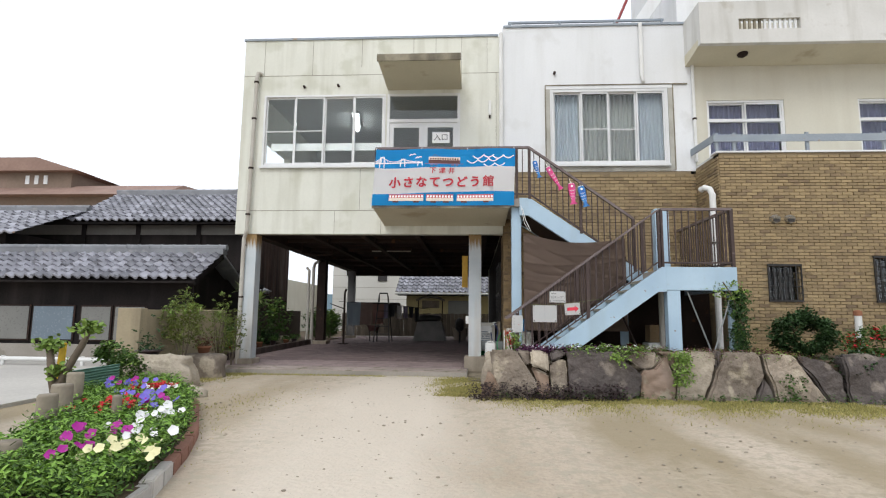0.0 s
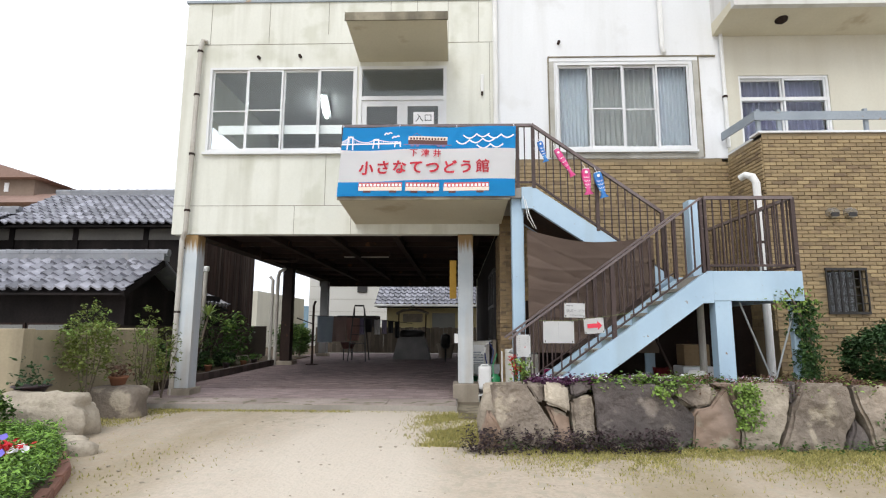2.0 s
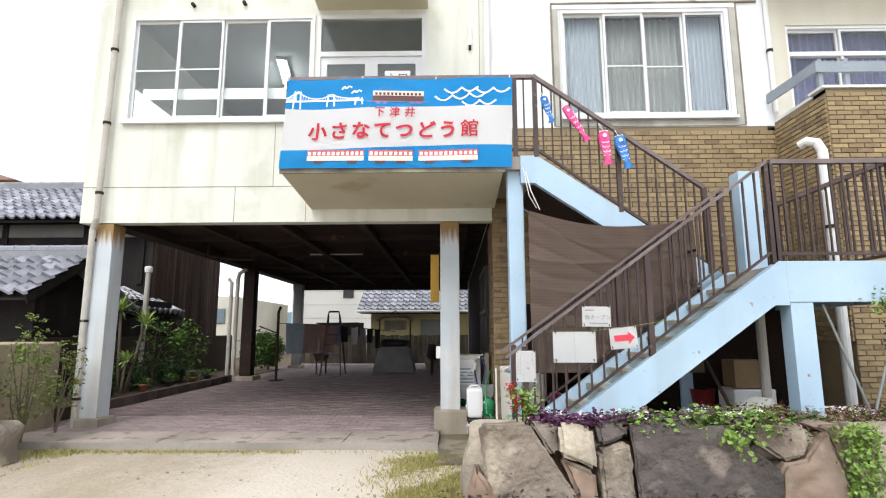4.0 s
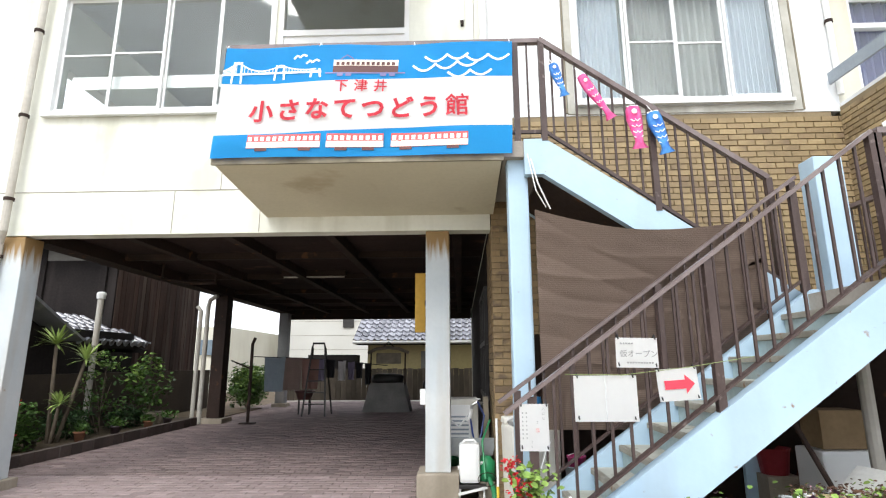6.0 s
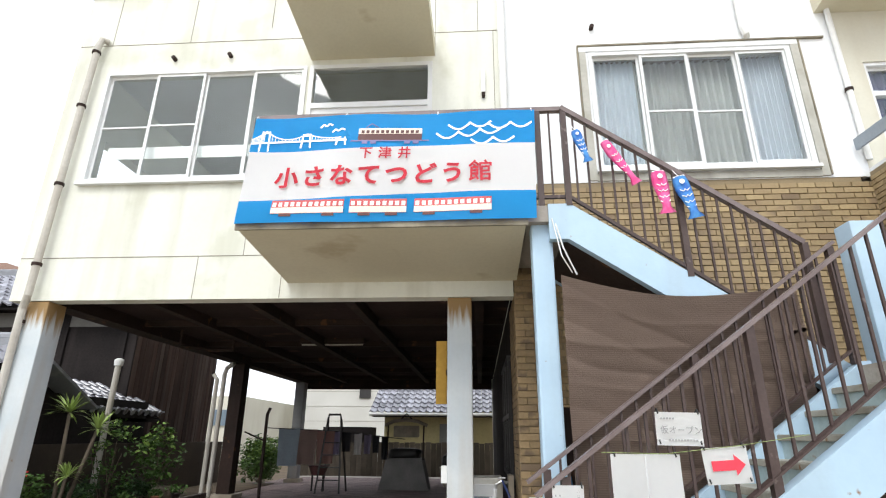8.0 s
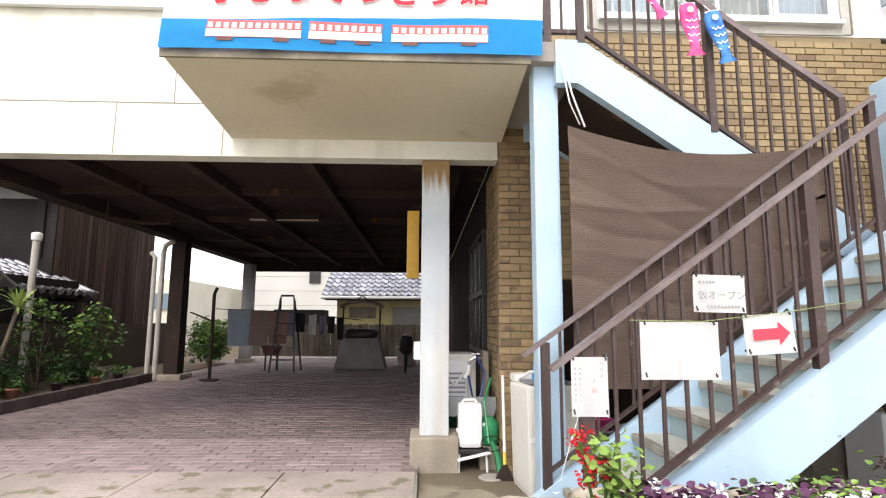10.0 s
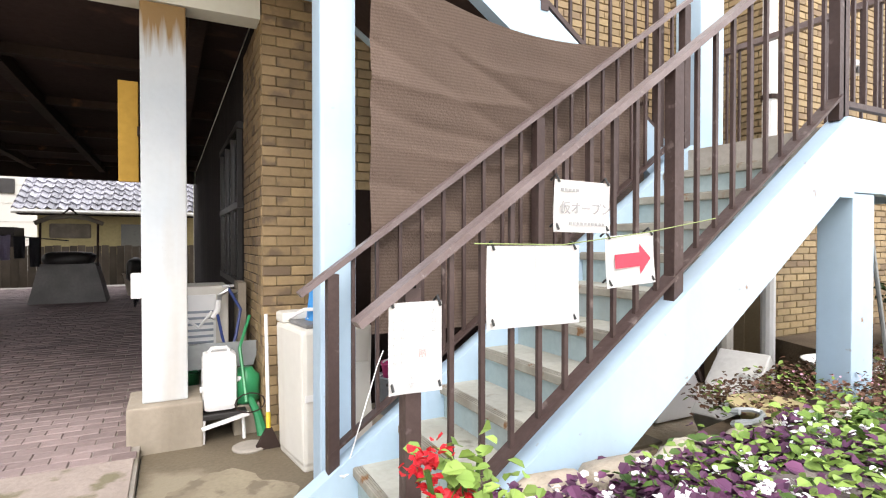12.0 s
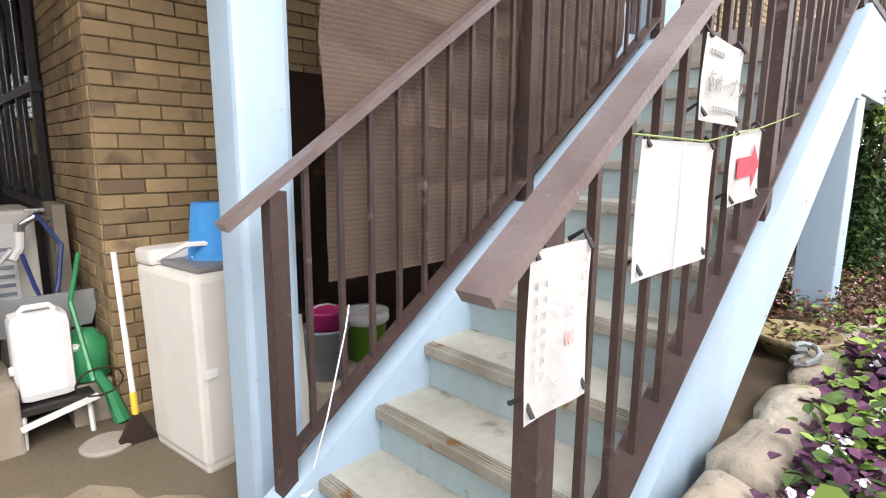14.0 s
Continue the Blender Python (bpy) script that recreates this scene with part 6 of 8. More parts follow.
leaves("blossom", around(-3.2, 4.98, 0.19, 36, 0.13, 15) + around(-3.62, 6.3, 0.19, 34, 0.13, 16), 0.035, M_PETR, sv, 17, 0.02, 4)
# stumps and boards along the back of the bed
M_LOG = mat("weathered_log", (0.3, 0.26, 0.2), (0.2, 0.17, 0.13), 0.9, 4, 25, 0.5, streak=(0.12, 0.1, 0.08))
for x, y, h, rad in ((-2.8, 3.18, 0.22, 0.085), (-3.5, 4.35, 0.36, 0.09), (-3.68, 4.75, 0.4, 0.1), (-4.2, 5.6, 0.42, 0.09), (-3.1, 4.75, 0.3, 0.05)):
    rl = random.Random(int(-x * 100))
    bm = lathe([(rad * 1.05, -0.3), (rad, 0.0), (rad * 0.96, h - 0.02), (rad * 0.88, h)], (x, y, 0.0), n=14)
    for v in bm.verts:
        v.co += Vector((noise.noise(v.co * 9), noise.noise(v.co * 9 + Vector((5, 0, 0))), 0)) * 0.015
    solid("log_edging", bm, M_LOG, "grey weathered log stump edging the flower bed", "log", "log edging", smooth=True)

# small pruned tree with clustered leaves
tree = thing("pruned_tree", "small pruned tree with leaf tufts on bare stubs", "tree", at=(-4.75, 6.0, -0.1))
part("trunk", tube([(0, 0, -0.1), (0.02, 0, 0.25), (0.12, 0, 0.5), (0.3, 0, 0.82), (0.36, 0, 0.98)], 0.06, n=10, r_end=0.035), M_BARK, tree, smooth=True)
part("branch", tube([(0.02, 0, 0.15), (-0.06, 0, 0.4), (-0.12, 0, 0.75)], 0.055, n=8, r_end=0.04), M_BARK, tree, smooth=True)
rt = random.Random(5)
for cx, cz in ((0.38, 1.03), (-0.13, 0.82), (0.02, 0.5)):
    leaves("leaf_tuft", [(cx + rt.gauss(0, 0.06), rt.gauss(0, 0.06), cz + rt.gauss(0, 0.035)) for _ in range(40)], 0.05, M_LIME, tree, int(cz * 50), 0.03, 4, 0.2)
shrub("young_shrub", "small green shrub beside the pruned tree", (-4.75, 6.9, 0.55), (0.16, 0.16, 0.14), 60, 0.045, M_LEAF, 15, -0.06, 2, material_b=M_LIME)
shrub("young_shrub", "low green shrub beside the boulder", (-4.95, 7.6, 0.3), (0.3, 0.25, 0.25), 130, 0.04, M_LEAF, 16, -0.06, 3, material_b=M_LIME)
st = thing("yellow_stake", "yellow plastic stake beside the tree", "stake")
part("stake", prism([(-4.98, -0.2), (-4.86, -0.2), (-4.83, 0.72), (-4.9, 0.74)], "y", 6.2, 6.23), mat("yellow_plastic", (0.75, 0.5, 0.03), (0.7, 0.45, 0.03), 0.5, 2, 20, 0), st)
cs = thing("corrugated_sheet", "pale green corrugated plastic sheet behind the bed", "sheet")
bm = bmesh.new()
prev = None
for i in range(49):
    f = i / 48
    z = 0.02 + 0.3 * f
    cur = [bm.verts.new((-5.05, 6.45, z + 0.0)), bm.verts.new((-4.45, 6.75, z + 0.1))]
    for v in cur:
        v.co.y += 0.015 * math.sin(f * 8 * 2 * math.pi)
    if prev:
        bm.faces.new((prev[0], prev[1], cur[1], cur[0]))
    prev = cur
bmesh.ops.solidify(bm, geom=bm.faces, thickness=0.004)
part("sheet", bm, mat("green_plastic_sheet", (0.2, 0.36, 0.3), (0.16, 0.3, 0.25), 0.5, 3, 20, 0.05), cs, smooth=True)
part("stake", B(-4.6, -4.55, 6.78, 6.83, -0.2, 0.3), M_LOG, cs)
# boulders and the potted plants on them
solid("boulder", lump((-4.85, 8.35, 0.05), (0.62, 0.32, 0.36), 90, sub=4), M_PALEROCK, "large smooth brown-grey boulder beside the drive", "rock", smooth=True)
solid("boulder", lump((-4.85, 9.75, 0.05), (0.5, 0.25, 0.3), 91), M_ROCK, "dark flat boulder under a potted plant", "rock", smooth=True)
for i, (x, y, sx) in enumerate(((-4.05, 7.75, 0.2), (-3.75, 7.5, 0.16), (-4.35, 7.95, 0.18))):
    solid("edging_stone", lump((x, y, -0.1), (sx, 0.12, 0.1), 95 + i), M_PALEROCK, "small flat edging stone", "stone", "edging stones", smooth=True)


def pot(label, c, rad, h, material, plant, seed):
    t = thing("flower_pot", label, "pot", "flower pots", at=c)
    part("pot", lathe([(rad * 0.65, 0), (rad * 0.95, h * 0.82), (rad * 1.08, h * 0.84), (rad * 1.08, h), (rad * 0.94, h), (rad * 0.9, h * 0.85), (rad * 0.2, h * 0.84)], (0, 0, 0)), material, t, smooth=True)
    if plant:
        rp = random.Random(seed)
        pl = leaves("plant", [(rp.gauss(0, rad * 0.6), rp.gauss(0, rad * 0.6), h + abs(rp.gauss(0, rad * 0.8))) for _ in range(40)], 0.04, plant, t, seed, 0.03, 3, 0.2)
        tagged(pl, kind="stuff")
    return t


pot("terracotta pot on the dark boulder", (-4.8, 9.75, 0.33), 0.13, 0.16, M_POT, M_BROWNLEAF, 1)
pot("dark glazed bonsai bowl on the boulder", (-5.1, 8.45, 0.37), 0.2, 0.12, M_GLAZE, M_DARKLEAF, 2)
# white rail at the parking edge
wr = thing("white_rail", "low white pipe rail along the parking area", "railing")
part("rail", tube([(-12.5, 11.3, 0.05), (-6.4, 11.3, 0.05)], 0.05, n=8), M_WPVC, wr)
for x in (-12, -10.3, -8.4, -6.6):
    part("post", tube([(x, 11.3, -0.2), (x, 11.3, 0.12)], 0.04, n=8), M_WPVC, wr)
solid("parking_pavement", B(-14, -5.7, 6.2, 12.75, -0.25, -0.085), mat("pale_pavement", (0.5, 0.48, 0.44), (0.42, 0.4, 0.37), 0.85, 0.5, 20, 0.2), "pale concrete parking area beside the house", "pavement", kind="structure")
wf = thing("white_fence", "low white pipe fence by the flower bed", "fence")
for z in (0.18, 0.36):
    part("rail", tube([(-5.4, 5.6, z), (-4.35, 4.4, z)], 0.02, n=6), M_WPVC, wf)
for x, y in ((-5.4, 5.6), (-4.9, 5.02), (-4.35, 4.4)):
    part("post", tube([(x, y, -0.25), (x, y, 0.38)], 0.022, n=6), M_WPVC, wf)

# ---- boundary wall, houses next door ----
M_BLOCKW = mat("stained_block_wall", (0.4, 0.34, 0.22), (0.3, 0.25, 0.17), 0.9, 1.0, 25, 0.3, streak=(0.12, 0.1, 0.07), streak_amount=0.7)
bw = thing("boundary_wall", "stained cream concrete boundary wall with a thick end post", "wall", kind="structure")
part("end_post", B(-5.78, -5.36, 8.55, 8.75, -0.2, 1.2, bevel=0.015), M_BLOCKW, bw)
part("wall", prism([(-5.6, 8.75), (-5.46, 8.75), (-5.22, 11.45), (-5.36, 11.45)], "z", -0.2, 1.18), M_BLOCKW, bw)
solid("planter_wall", B(-6.75, -6.6, 11.6, 21.0, -0.2, 1.25), mat("dark_block_wall", (0.085, 0.066, 0.052), (0.055, 0.044, 0.036), 0.9, 1, 25, 0.3, spec=0.15), "dark stained block wall behind the carport planting", "wall", kind="structure")
solid("wall_link", B(-6.75, -5.3, 11.455, 11.6, -0.2, 1.2), M_BLOCKW, "stained block wall joining the boundary", "wall", kind="structure")


def tile_roof(t, ridge, eave, x0, x1, nx, ny, ridge_ends=(0, 0)):
    """One slope of a grey pantile roof, falling from the ridge (y, z) to the eave (y, z), as rows of curved tiles with a stacked ridge."""
    (yr, zr), (ye, ze) = ridge, eave
    bm = bmesh.new()
    d = Vector((0, ye - yr, ze - zr))
    nrm = Vector((0, d.z, -d.y)).normalized()
    if nrm.z < 0:
        nrm = -nrm
    w, fs = (x1 - x0) / nx, []
    for j in range(ny):
        a, b = Vector((0, yr, zr)) + d * (j / ny), Vector((0, yr, zr)) + d * ((j + 1) / ny + 0.012)
        for i in range(nx):
            prof = ((0.0, 0.045), (0.18, 0.085), (0.38, 0.05), (0.66, 0.0), (0.98, 0.018))
            top = [bm.verts.new((x0 + (i + u) * w, a.y + nrm.y * (h * 0.9), a.z + nrm.z * (h * 0.9))) for u, h in prof]
            low = [bm.verts.new((x0 + (i + u) * w, b.y + nrm.y * (h + 0.042), b.z + nrm.z * (h + 0.042))) for u, h in prof]
            edge = [bm.verts.new(v.co - nrm * 0.05) for v in low]
            for k in range(4):
                bm.faces.new((top[k], top[k + 1], low[k + 1], low[k]))
                bm.faces.new((low[k], low[k + 1], edge[k + 1], edge[k]))
    part("roof_tiles", bm, M_TILES, t)
    rb = B(x0, x1, yr - 0.12, yr + 0.12, zr - 0.03, zr + 0.12)
    tube([(x0 - 0.05, yr, zr + 0.15), (x1 + 0.05, yr, zr + 0.15)], 0.09, rb, n=10)
    n = int((x1 - x0) / 0.32)
    for i in range(n):
        xx = x0 + (i + 0.5) * (x1 - x0) / n
        tube([(xx - 0.015, yr, zr + 0.15), (xx + 0.015, yr, zr + 0.15)], 0.1, rb, n=10)
    part("ridge", rb, M_TILE, t)


M_TILES = mat("grey_roof_tiles", (0.31, 0.31, 0.35), (0.15, 0.15, 0.175), 0.22, 2.2, 25, 0.15, island=True, rand=0.32, spec=0.6, spots=(0.09, 0.088, 0.1), spot_scale=5.0, spot_cut=0.57)
M_FROST = mat("frosted_pane", (0.2, 0.2, 0.185), (0.17, 0.17, 0.16), 0.3, 1, 20, 0, fine_amount=0.05)
M_FROSTB = mat("blue_grey_pane", (0.17, 0.22, 0.26), (0.15, 0.19, 0.23), 0.25, 1, 20, 0, fine_amount=0.05)
h1 = thing("wooden_house", "low dark wooden house with a grey tiled roof", "house")
part("wall", B(-13.5, -6.75, 12.85, 17.4, -0.2, 2.1), M_CHAR, h1)
part("base", B(-13.5, -6.7, 12.78, 12.85, -0.2, 0.3), M_CONCRETE, h1, "pale concrete base course")
part("gable", prism([(12.5, 2.05), (14.9, 2.05), (13.6, 2.75)], "x", -7.0, -6.85), M_CHAR, h1)
tile_roof(h1, (13.6, 2.75), (12.2, 1.96), -13.5, -6.35, 29, 5)
part("back_slope", prism([(13.6, 2.72), (15.2, 1.9), (15.2, 1.85), (13.6, 2.66)], "x", -13.5, -6.35), M_TILE, h1)
part("barge_board", bar((-6.4, 13.6, 2.66), (-6.4, 12.2, 1.87), 0.04, 0.14), M_CHAR, h1)
part("eave_board", prism([(13.5, 2.6), (12.25, 1.9), (12.25, 1.86), (13.5, 2.5)], "x", -13.5, -6.4), M_CHAR, h1)
for x0, x1, m in ((-12.2, -11.05, M_FROST), (-11.0, -9.85, M_FROSTB), (-9.7, -8.85, M_FROST), (-8.8, -7.95, M_FROST)):
    w = part("window", B(x0, x1, 12.8, 12.83, 0.38, 1.3), M_STEEL, h1, "dark framed sliding window")
    part("pane", B(x0 + 0.04, x1 - 0.04, 12.785, 12.798, 0.42, 1.26), m, w)

M_REDCHAR = mat("weathered_brown_boards", (0.055, 0.031, 0.025), (0.034, 0.021, 0.018), 0.85, 1.0, 20, 0.3, streak=(0.12, 0.1, 0.09), streak_amount=0.6, rand=0.25, spec=0.12)
h2 = thing("wooden_house", "tall charred wooden house with a grey tiled roof", "house")
part("wall", B(-16.0, -7.4, 17.5, 21.6, -0.2, 4.6), M_CHAR, h2)
part("plaster_band", B(-16.0, -7.38, 17.47, 17.5, 3.85, 4.2), mat("dirty_plaster_band", (0.2, 0.19, 0.17), (0.14, 0.13, 0.12), 0.9, 1, 20, 0.1), h2)
for x in (-13.4, -11.4, -9.2, -7.7):
    part("wall_post", B(x - 0.08, x + 0.08, 17.44, 17.5, 2.6, 4.3), M_CHAR, h2)
part("gable", prism([(17.2, 4.3), (21.8, 4.3), (19.4, 5.6)], "x", -7.6, -7.42), M_CHAR, h2)
tile_roof(h2, (19.4, 5.7), (16.9, 4.25), -13.6, -7.0, 25, 9)
part("back_slope", prism([(19.4, 5.66), (22.0, 4.2), (22.0, 4.1), (19.4, 5.56)], "x", -13.6, -7.0), M_TILE, h2)
part("eave_board", prism([(19.2, 5.5), (16.95, 4.2), (16.95, 4.15), (19.2, 5.4)], "x", -13.6, -7.05), M_CHAR, h2)
for i in range(24):
    y = 17.55 + i * 0.165
    part("board", B(-7.405, -7.38 + 0.006 * (i % 3), y, y + 0.155, 0.0, 4.4), M_REDCHAR, h2)
h3 = thing("wooden_house", "dark wooden house side wall with vertical boards", "house")
part("wall", B(-9.5, -7.3, 13.9, 17.45, -0.2, 2.2), M_CHAR, h3)
for i in range(22):
    y = 13.9 + i * 0.163
    part("board", B(-7.305, -7.28 + 0.006 * (i % 3), y, y + 0.153, 0.0, 2.2), M_REDCHAR, h3)
lr = thing("lean_to_roof", "small grey tiled lean-to roof behind the planting", "roof")
bm = bmesh.new()
for j in range(5):
    for i in range(10):
        y0, x0 = 15.6 + i * 0.25, -7.0 - 0.26 * j
        z = 2.0 + 0.12 * j
        tube([(x0 + 0.28, y0, z - 0.13), (x0, y0, z)], 0.075, bm, n=7)
        B(x0 - 0.02, x0 + 0.28, y0 + 0.05, y0 + 0.2, z - 0.1, z - 0.06, bm)
part("tiles", bm, M_TILES, lr)
part("support", prism([(-8.4, 2.5), (-6.75, 1.75), (-6.75, 1.68), (-8.4, 2.3)], "y", 15.5, 18.0), M_CHAR, lr)

# neighbour's roof wedge and the far brown building
h4 = thing("wooden_house", "dark wooden house with a broad grey tiled roof", "house")
part("wall", B(-24, -14.2, 15.2, 19, -0.2, 3.6), M_CHAR, h4)
tile_roof(h4, (17.6, 4.7), (14.6, 3.45), -24, -13.4, 34, 8)
fb2 = thing("far_building", "large brown brick building with terracotta tiled roofs far behind", "building")
M_FARB = mat("far_brown_brick", (0.25, 0.185, 0.145), (0.2, 0.15, 0.115), 0.9, 0.3, 3, 0.1)
M_TERRA = mat("terracotta_tiles", (0.3, 0.2, 0.16), (0.24, 0.155, 0.125), 0.8, 0.5, 3, 0.2)
part("wall", B(-75, -37, 60, 75, -1, 15.0), M_FARB, fb2)
part("roof", prism([(58.5, 14.9), (76, 14.9), (70, 17.6), (63, 17.0)], "x", -76, -36), M_TERRA, fb2)
part("tower_wall", B(-72, -50, 62, 75, 15, 18.6), M_FARB, fb2)
part("tower_roof", prism([(-74, 18.5), (-48.5, 18.5), (-54, 20.2), (-68, 20.2)], "y", 61, 76), M_TERRA, fb2)
for x in (-70, -66, -62, -57, -52, -47, -42.5, -39.5):
    wn = part("window", B(x, x + 1.8, 59.9, 60.0, 11.4, 13.4), M_ALU, fb2, "aluminium framed window")
    part("pane", B(x + 0.1, x + 1.7, 59.86, 59.9, 11.5, 13.3), M_FROSTB, wn)
for x in (-56, -54.8, -53.6):
    part("tower_window", B(x, x + 0.5, 61.9, 62.0, 17.0, 18.1), M_WHITE, fb2)

# ---- planting along the carport ----
M_KERB = mat("dark_brick_kerb", (0.1, 0.075, 0.065), (0.07, 0.055, 0.05), 0.85, 2, 30, 0.3, rand=0.25)
solid("planter_soil", prism([(-6.6, 12.0), (-5.5, 12.0), (-4.98, 17.0), (-4.98, 21.0), (-6.6, 21.0)], "z", -0.2, 0.19), M_SOIL, "dark soil of the carport planting strip", "soil", kind="structure")
kerb_me = None
for i in range(22):
    y = 12.3 + i * 0.215
    if kerb_me is None:
        ob = part("kerb_brick", B(-0.05, 0.05, -0.105, 0.105, -0.02, 0.16, bevel=0.008), M_KERB)
        kerb_me = ob.data
    else:
        ob = new("kerb_brick", kerb_me)
    ob.matrix_world = pose(-5.44 + 0.11 * (y - 12.3) - 0.004 * (i % 3), y, floor_z(y), 0, 0, -6.3 + 2 * math.sin(i * 2.3))
    tagged(ob, "dark upright kerb brick edging the planting", "brick", "kerb bricks")


def yucca(label, c, h, crowns, seed):
    t = thing("yucca", label, "plant", "yuccas", at=c)
    ry = random.Random(seed)
    for dx, dy, hh, s in crowns:
        part("trunk", tube([(dx * 0.2, dy * 0.2, 0), (dx * 0.6, dy * 0.6, hh * 0.5), (dx, dy, hh)], 0.035, n=8, r_end=0.025), M_BARK, t, smooth=True)
        bm = bmesh.new()
        for i in range(46):
            a, e = ry.uniform(0, 6.28), ry.uniform(-0.35, 1.3)
            d = Vector((math.cos(a) * math.cos(e), math.sin(a) * math.cos(e), math.sin(e)))
            side = d.cross(Vector((0, 0, 1))).normalized() * 0.018
            L = s * ry.uniform(0.75, 1.1)
            p = Vector((dx, dy, hh))
            v = [bm.verts.new(q) for q in (p - side, p + side, p + d * L * 0.6 + side, p + d * L * 0.6 - side, p + d * L - Vector((0, 0, 0.04)))]
            bm.faces.new((v[0], v[1], v[2], v[3]))
            bm.faces.new((v[3], v[2], v[4]))
        part("leaf_rosette", bm, M_YUCCA, t)


yucca("tall yucca with spiky green rosettes", (-5.85, 14.0, 0.05), 1.6, ((-0.1, 0.0, 1.7, 0.42), (0.22, 0.3, 1.45, 0.38), (0.12, -0.05, 0.75, 0.3)), 3)
shrub("rose_bush", "low bush with red blossoms in the planting", (-5.8, 13.1, 0.55), (0.36, 0.36, 0.42), 200, 0.05, M_LEAF, 81, 0.05, 4, flowers=(M_PETR, 10, 0.05))
shrub("planting_shrub", "tall leggy green shrub in the planting", (-6.0, 15.4, 1.0), (0.4, 0.6, 0.75), 75, 0.05, M_LEAF, 82, 0.05, 6, material_b=M_LIME, group="carport shrubs")
shrub("planting_shrub", "broad-leaved green shrub in the planting", (-6.0, 16.8, 0.95), (0.4, 0.7, 0.7), 90, 0.07, M_LEAF, 83, 0.05, 6, group="carport shrubs", material_b=M_LIME)
shrub("planting_shrub", "low dark green shrub in the planting", (-6.0, 14.6, 0.4), (0.35, 0.7, 0.3), 150, 0.045, M_DARKLEAF, 84, 0.05, 4, group="carport shrubs")
shrub("planting_shrub", "low dark green shrub in the planting", (-6.05, 16.2, 0.35), (0.35, 0.6, 0.28), 140, 0.045, M_DARKLEAF, 85, 0.05, 4, group="carport shrubs")
shrub("planting_shrub", "green shrub beside the back pillar", (-5.25, 20.6, 0.75), (0.42, 0.5, 0.55), 260, 0.06, M_LEAF, 86, 0.15, 4, group="carport shrubs", material_b=M_LIME)
for i, (x, y) in enumerate(((-5.6, 13.3), (-5.5, 14.2), (-5.42, 15.0), (-5.35, 15.9), (-5.3, 16.5))):
    pot("small clay pot among the carport planting", (x, y, 0.19), 0.09, 0.16, M_POT if i % 2 else M_GLAZE, M_LEAF, 20 + i)
solid("planting_rock", lump((-5.9, 16.9, 0.2), (0.25, 0.3, 0.25), 140), M_ROCK, "dark rock among the planting", "rock", smooth=True)

# ---- behind the carport ----
M_SIDING = mat("pale_siding", (0.54, 0.53, 0.49), (0.49, 0.48, 0.44), 0.7, 0.4, 10, 0.05, fine_amount=0.06)
M_YWALL = mat("yellow_house_render", (0.55, 0.46, 0.24), (0.48, 0.4, 0.2), 0.85, 0.6, 15, 0.1)
fbk = thing("back_building", "pale siding building behind the carport", "building")
part("wall", B(-10.4, 12, 40, 48, -0.5, 8.5), M_SIDING, fbk)
for i in range(8):
    part("siding_line", B(-10.4, 12, 39.985, 40.0, 0.5 + i * 0.9, 0.52 + i * 0.9), M_JOINT, fbk)
part("window", B(-6.9, -6.2, 39.9, 40.0, 3.7, 4.4), M_BLACK, fbk)
lb = thing("back_building", "cream concrete building with balconies behind the carport", "building")
part("wall", B(-16, -11.9, 34, 44, -0.5, 3.4), M_CREAM, lb)
part("window", B(-13.4, -12.4, 33.9, 34.0, 1.9, 2.7), M_FROSTB, lb)
yh = thing("yellow_house", "yellow rendered house with a grey tiled roof", "house")
part("wall", B(-3.1, 4.5, 27.5, 33, -0.2, 2.5), M_YWALL, yh)
tile_roof(yh, (30.0, 4.0), (26.9, 2.3), -3.6, 4.6, 30, 9)
part("gutter", tube([(-3.6, 26.85, 2.24), (4.6, 26.85, 2.24)], 0.06, n=8), M_WPVC, yh)
part("eave_board", B(-3.5, 4.6, 26.95, 27.5, 2.15, 2.24), M_CHAR, yh)
part("window", B(-0.9, 0.2, 27.42, 27.5, 0.9, 1.9), M_FROST, yh)
part("base", B(-3.1, 4.5, 27.45, 27.5, -0.2, 0.9), mat("grey_board_fence", (0.2, 0.17, 0.13), (0.15, 0.13, 0.1), 0.9, 1, 20, 0.2), yh)
M_FENCE = mat("dark_weathered_fence", (0.14, 0.115, 0.09), (0.09, 0.075, 0.06), 0.9, 2, 25, 0.4, streak=(0.05, 0.042, 0.035), rand=0.25, spec=0.15)
wfence = thing("back_fence", "weathered brown board fence behind the carport", "fence")
for i in range(40):
    x = -6.0 + i * 0.19
    part("board", B(x, x + 0.18, 25.5, 25.53, -0.2, 1.22 + 0.02 * math.sin(i * 2.1)), M_FENCE, wfence)
part("fence_rail", B(-6.0, 1.6, 25.53, 25.58, 0.9, 0.98), M_LOG, wfence)
solid("dark_shed", B(-5.2, -3.4, 26.2, 27.4, -0.2, 1.75), M_CHAR, "low dark shed behind the fence", "shed")
M_HILL = mat("far_hill", (0.16, 0.24, 0.3), (0.13, 0.2, 0.25), 0.95, 0.01, 0.1, 0)
bm = bmesh.new()
prev = None
for i in range(60):
    x = -260 + i * 8
    cur = [bm.verts.new((x, 420, -2)), bm.verts.new((x, 420, 14 + 12 * noise.noise((x * 0.012, 0, 0)) + 3 * noise.noise((x * 0.05, 1, 0)))), bm.verts.new((x, 470, -2))]
    if prev:
        bm.faces.new((prev[0], cur[0], cur[1], prev[1]))
        bm.faces.new((prev[1], cur[1], cur[2], prev[2]))
    prev = cur
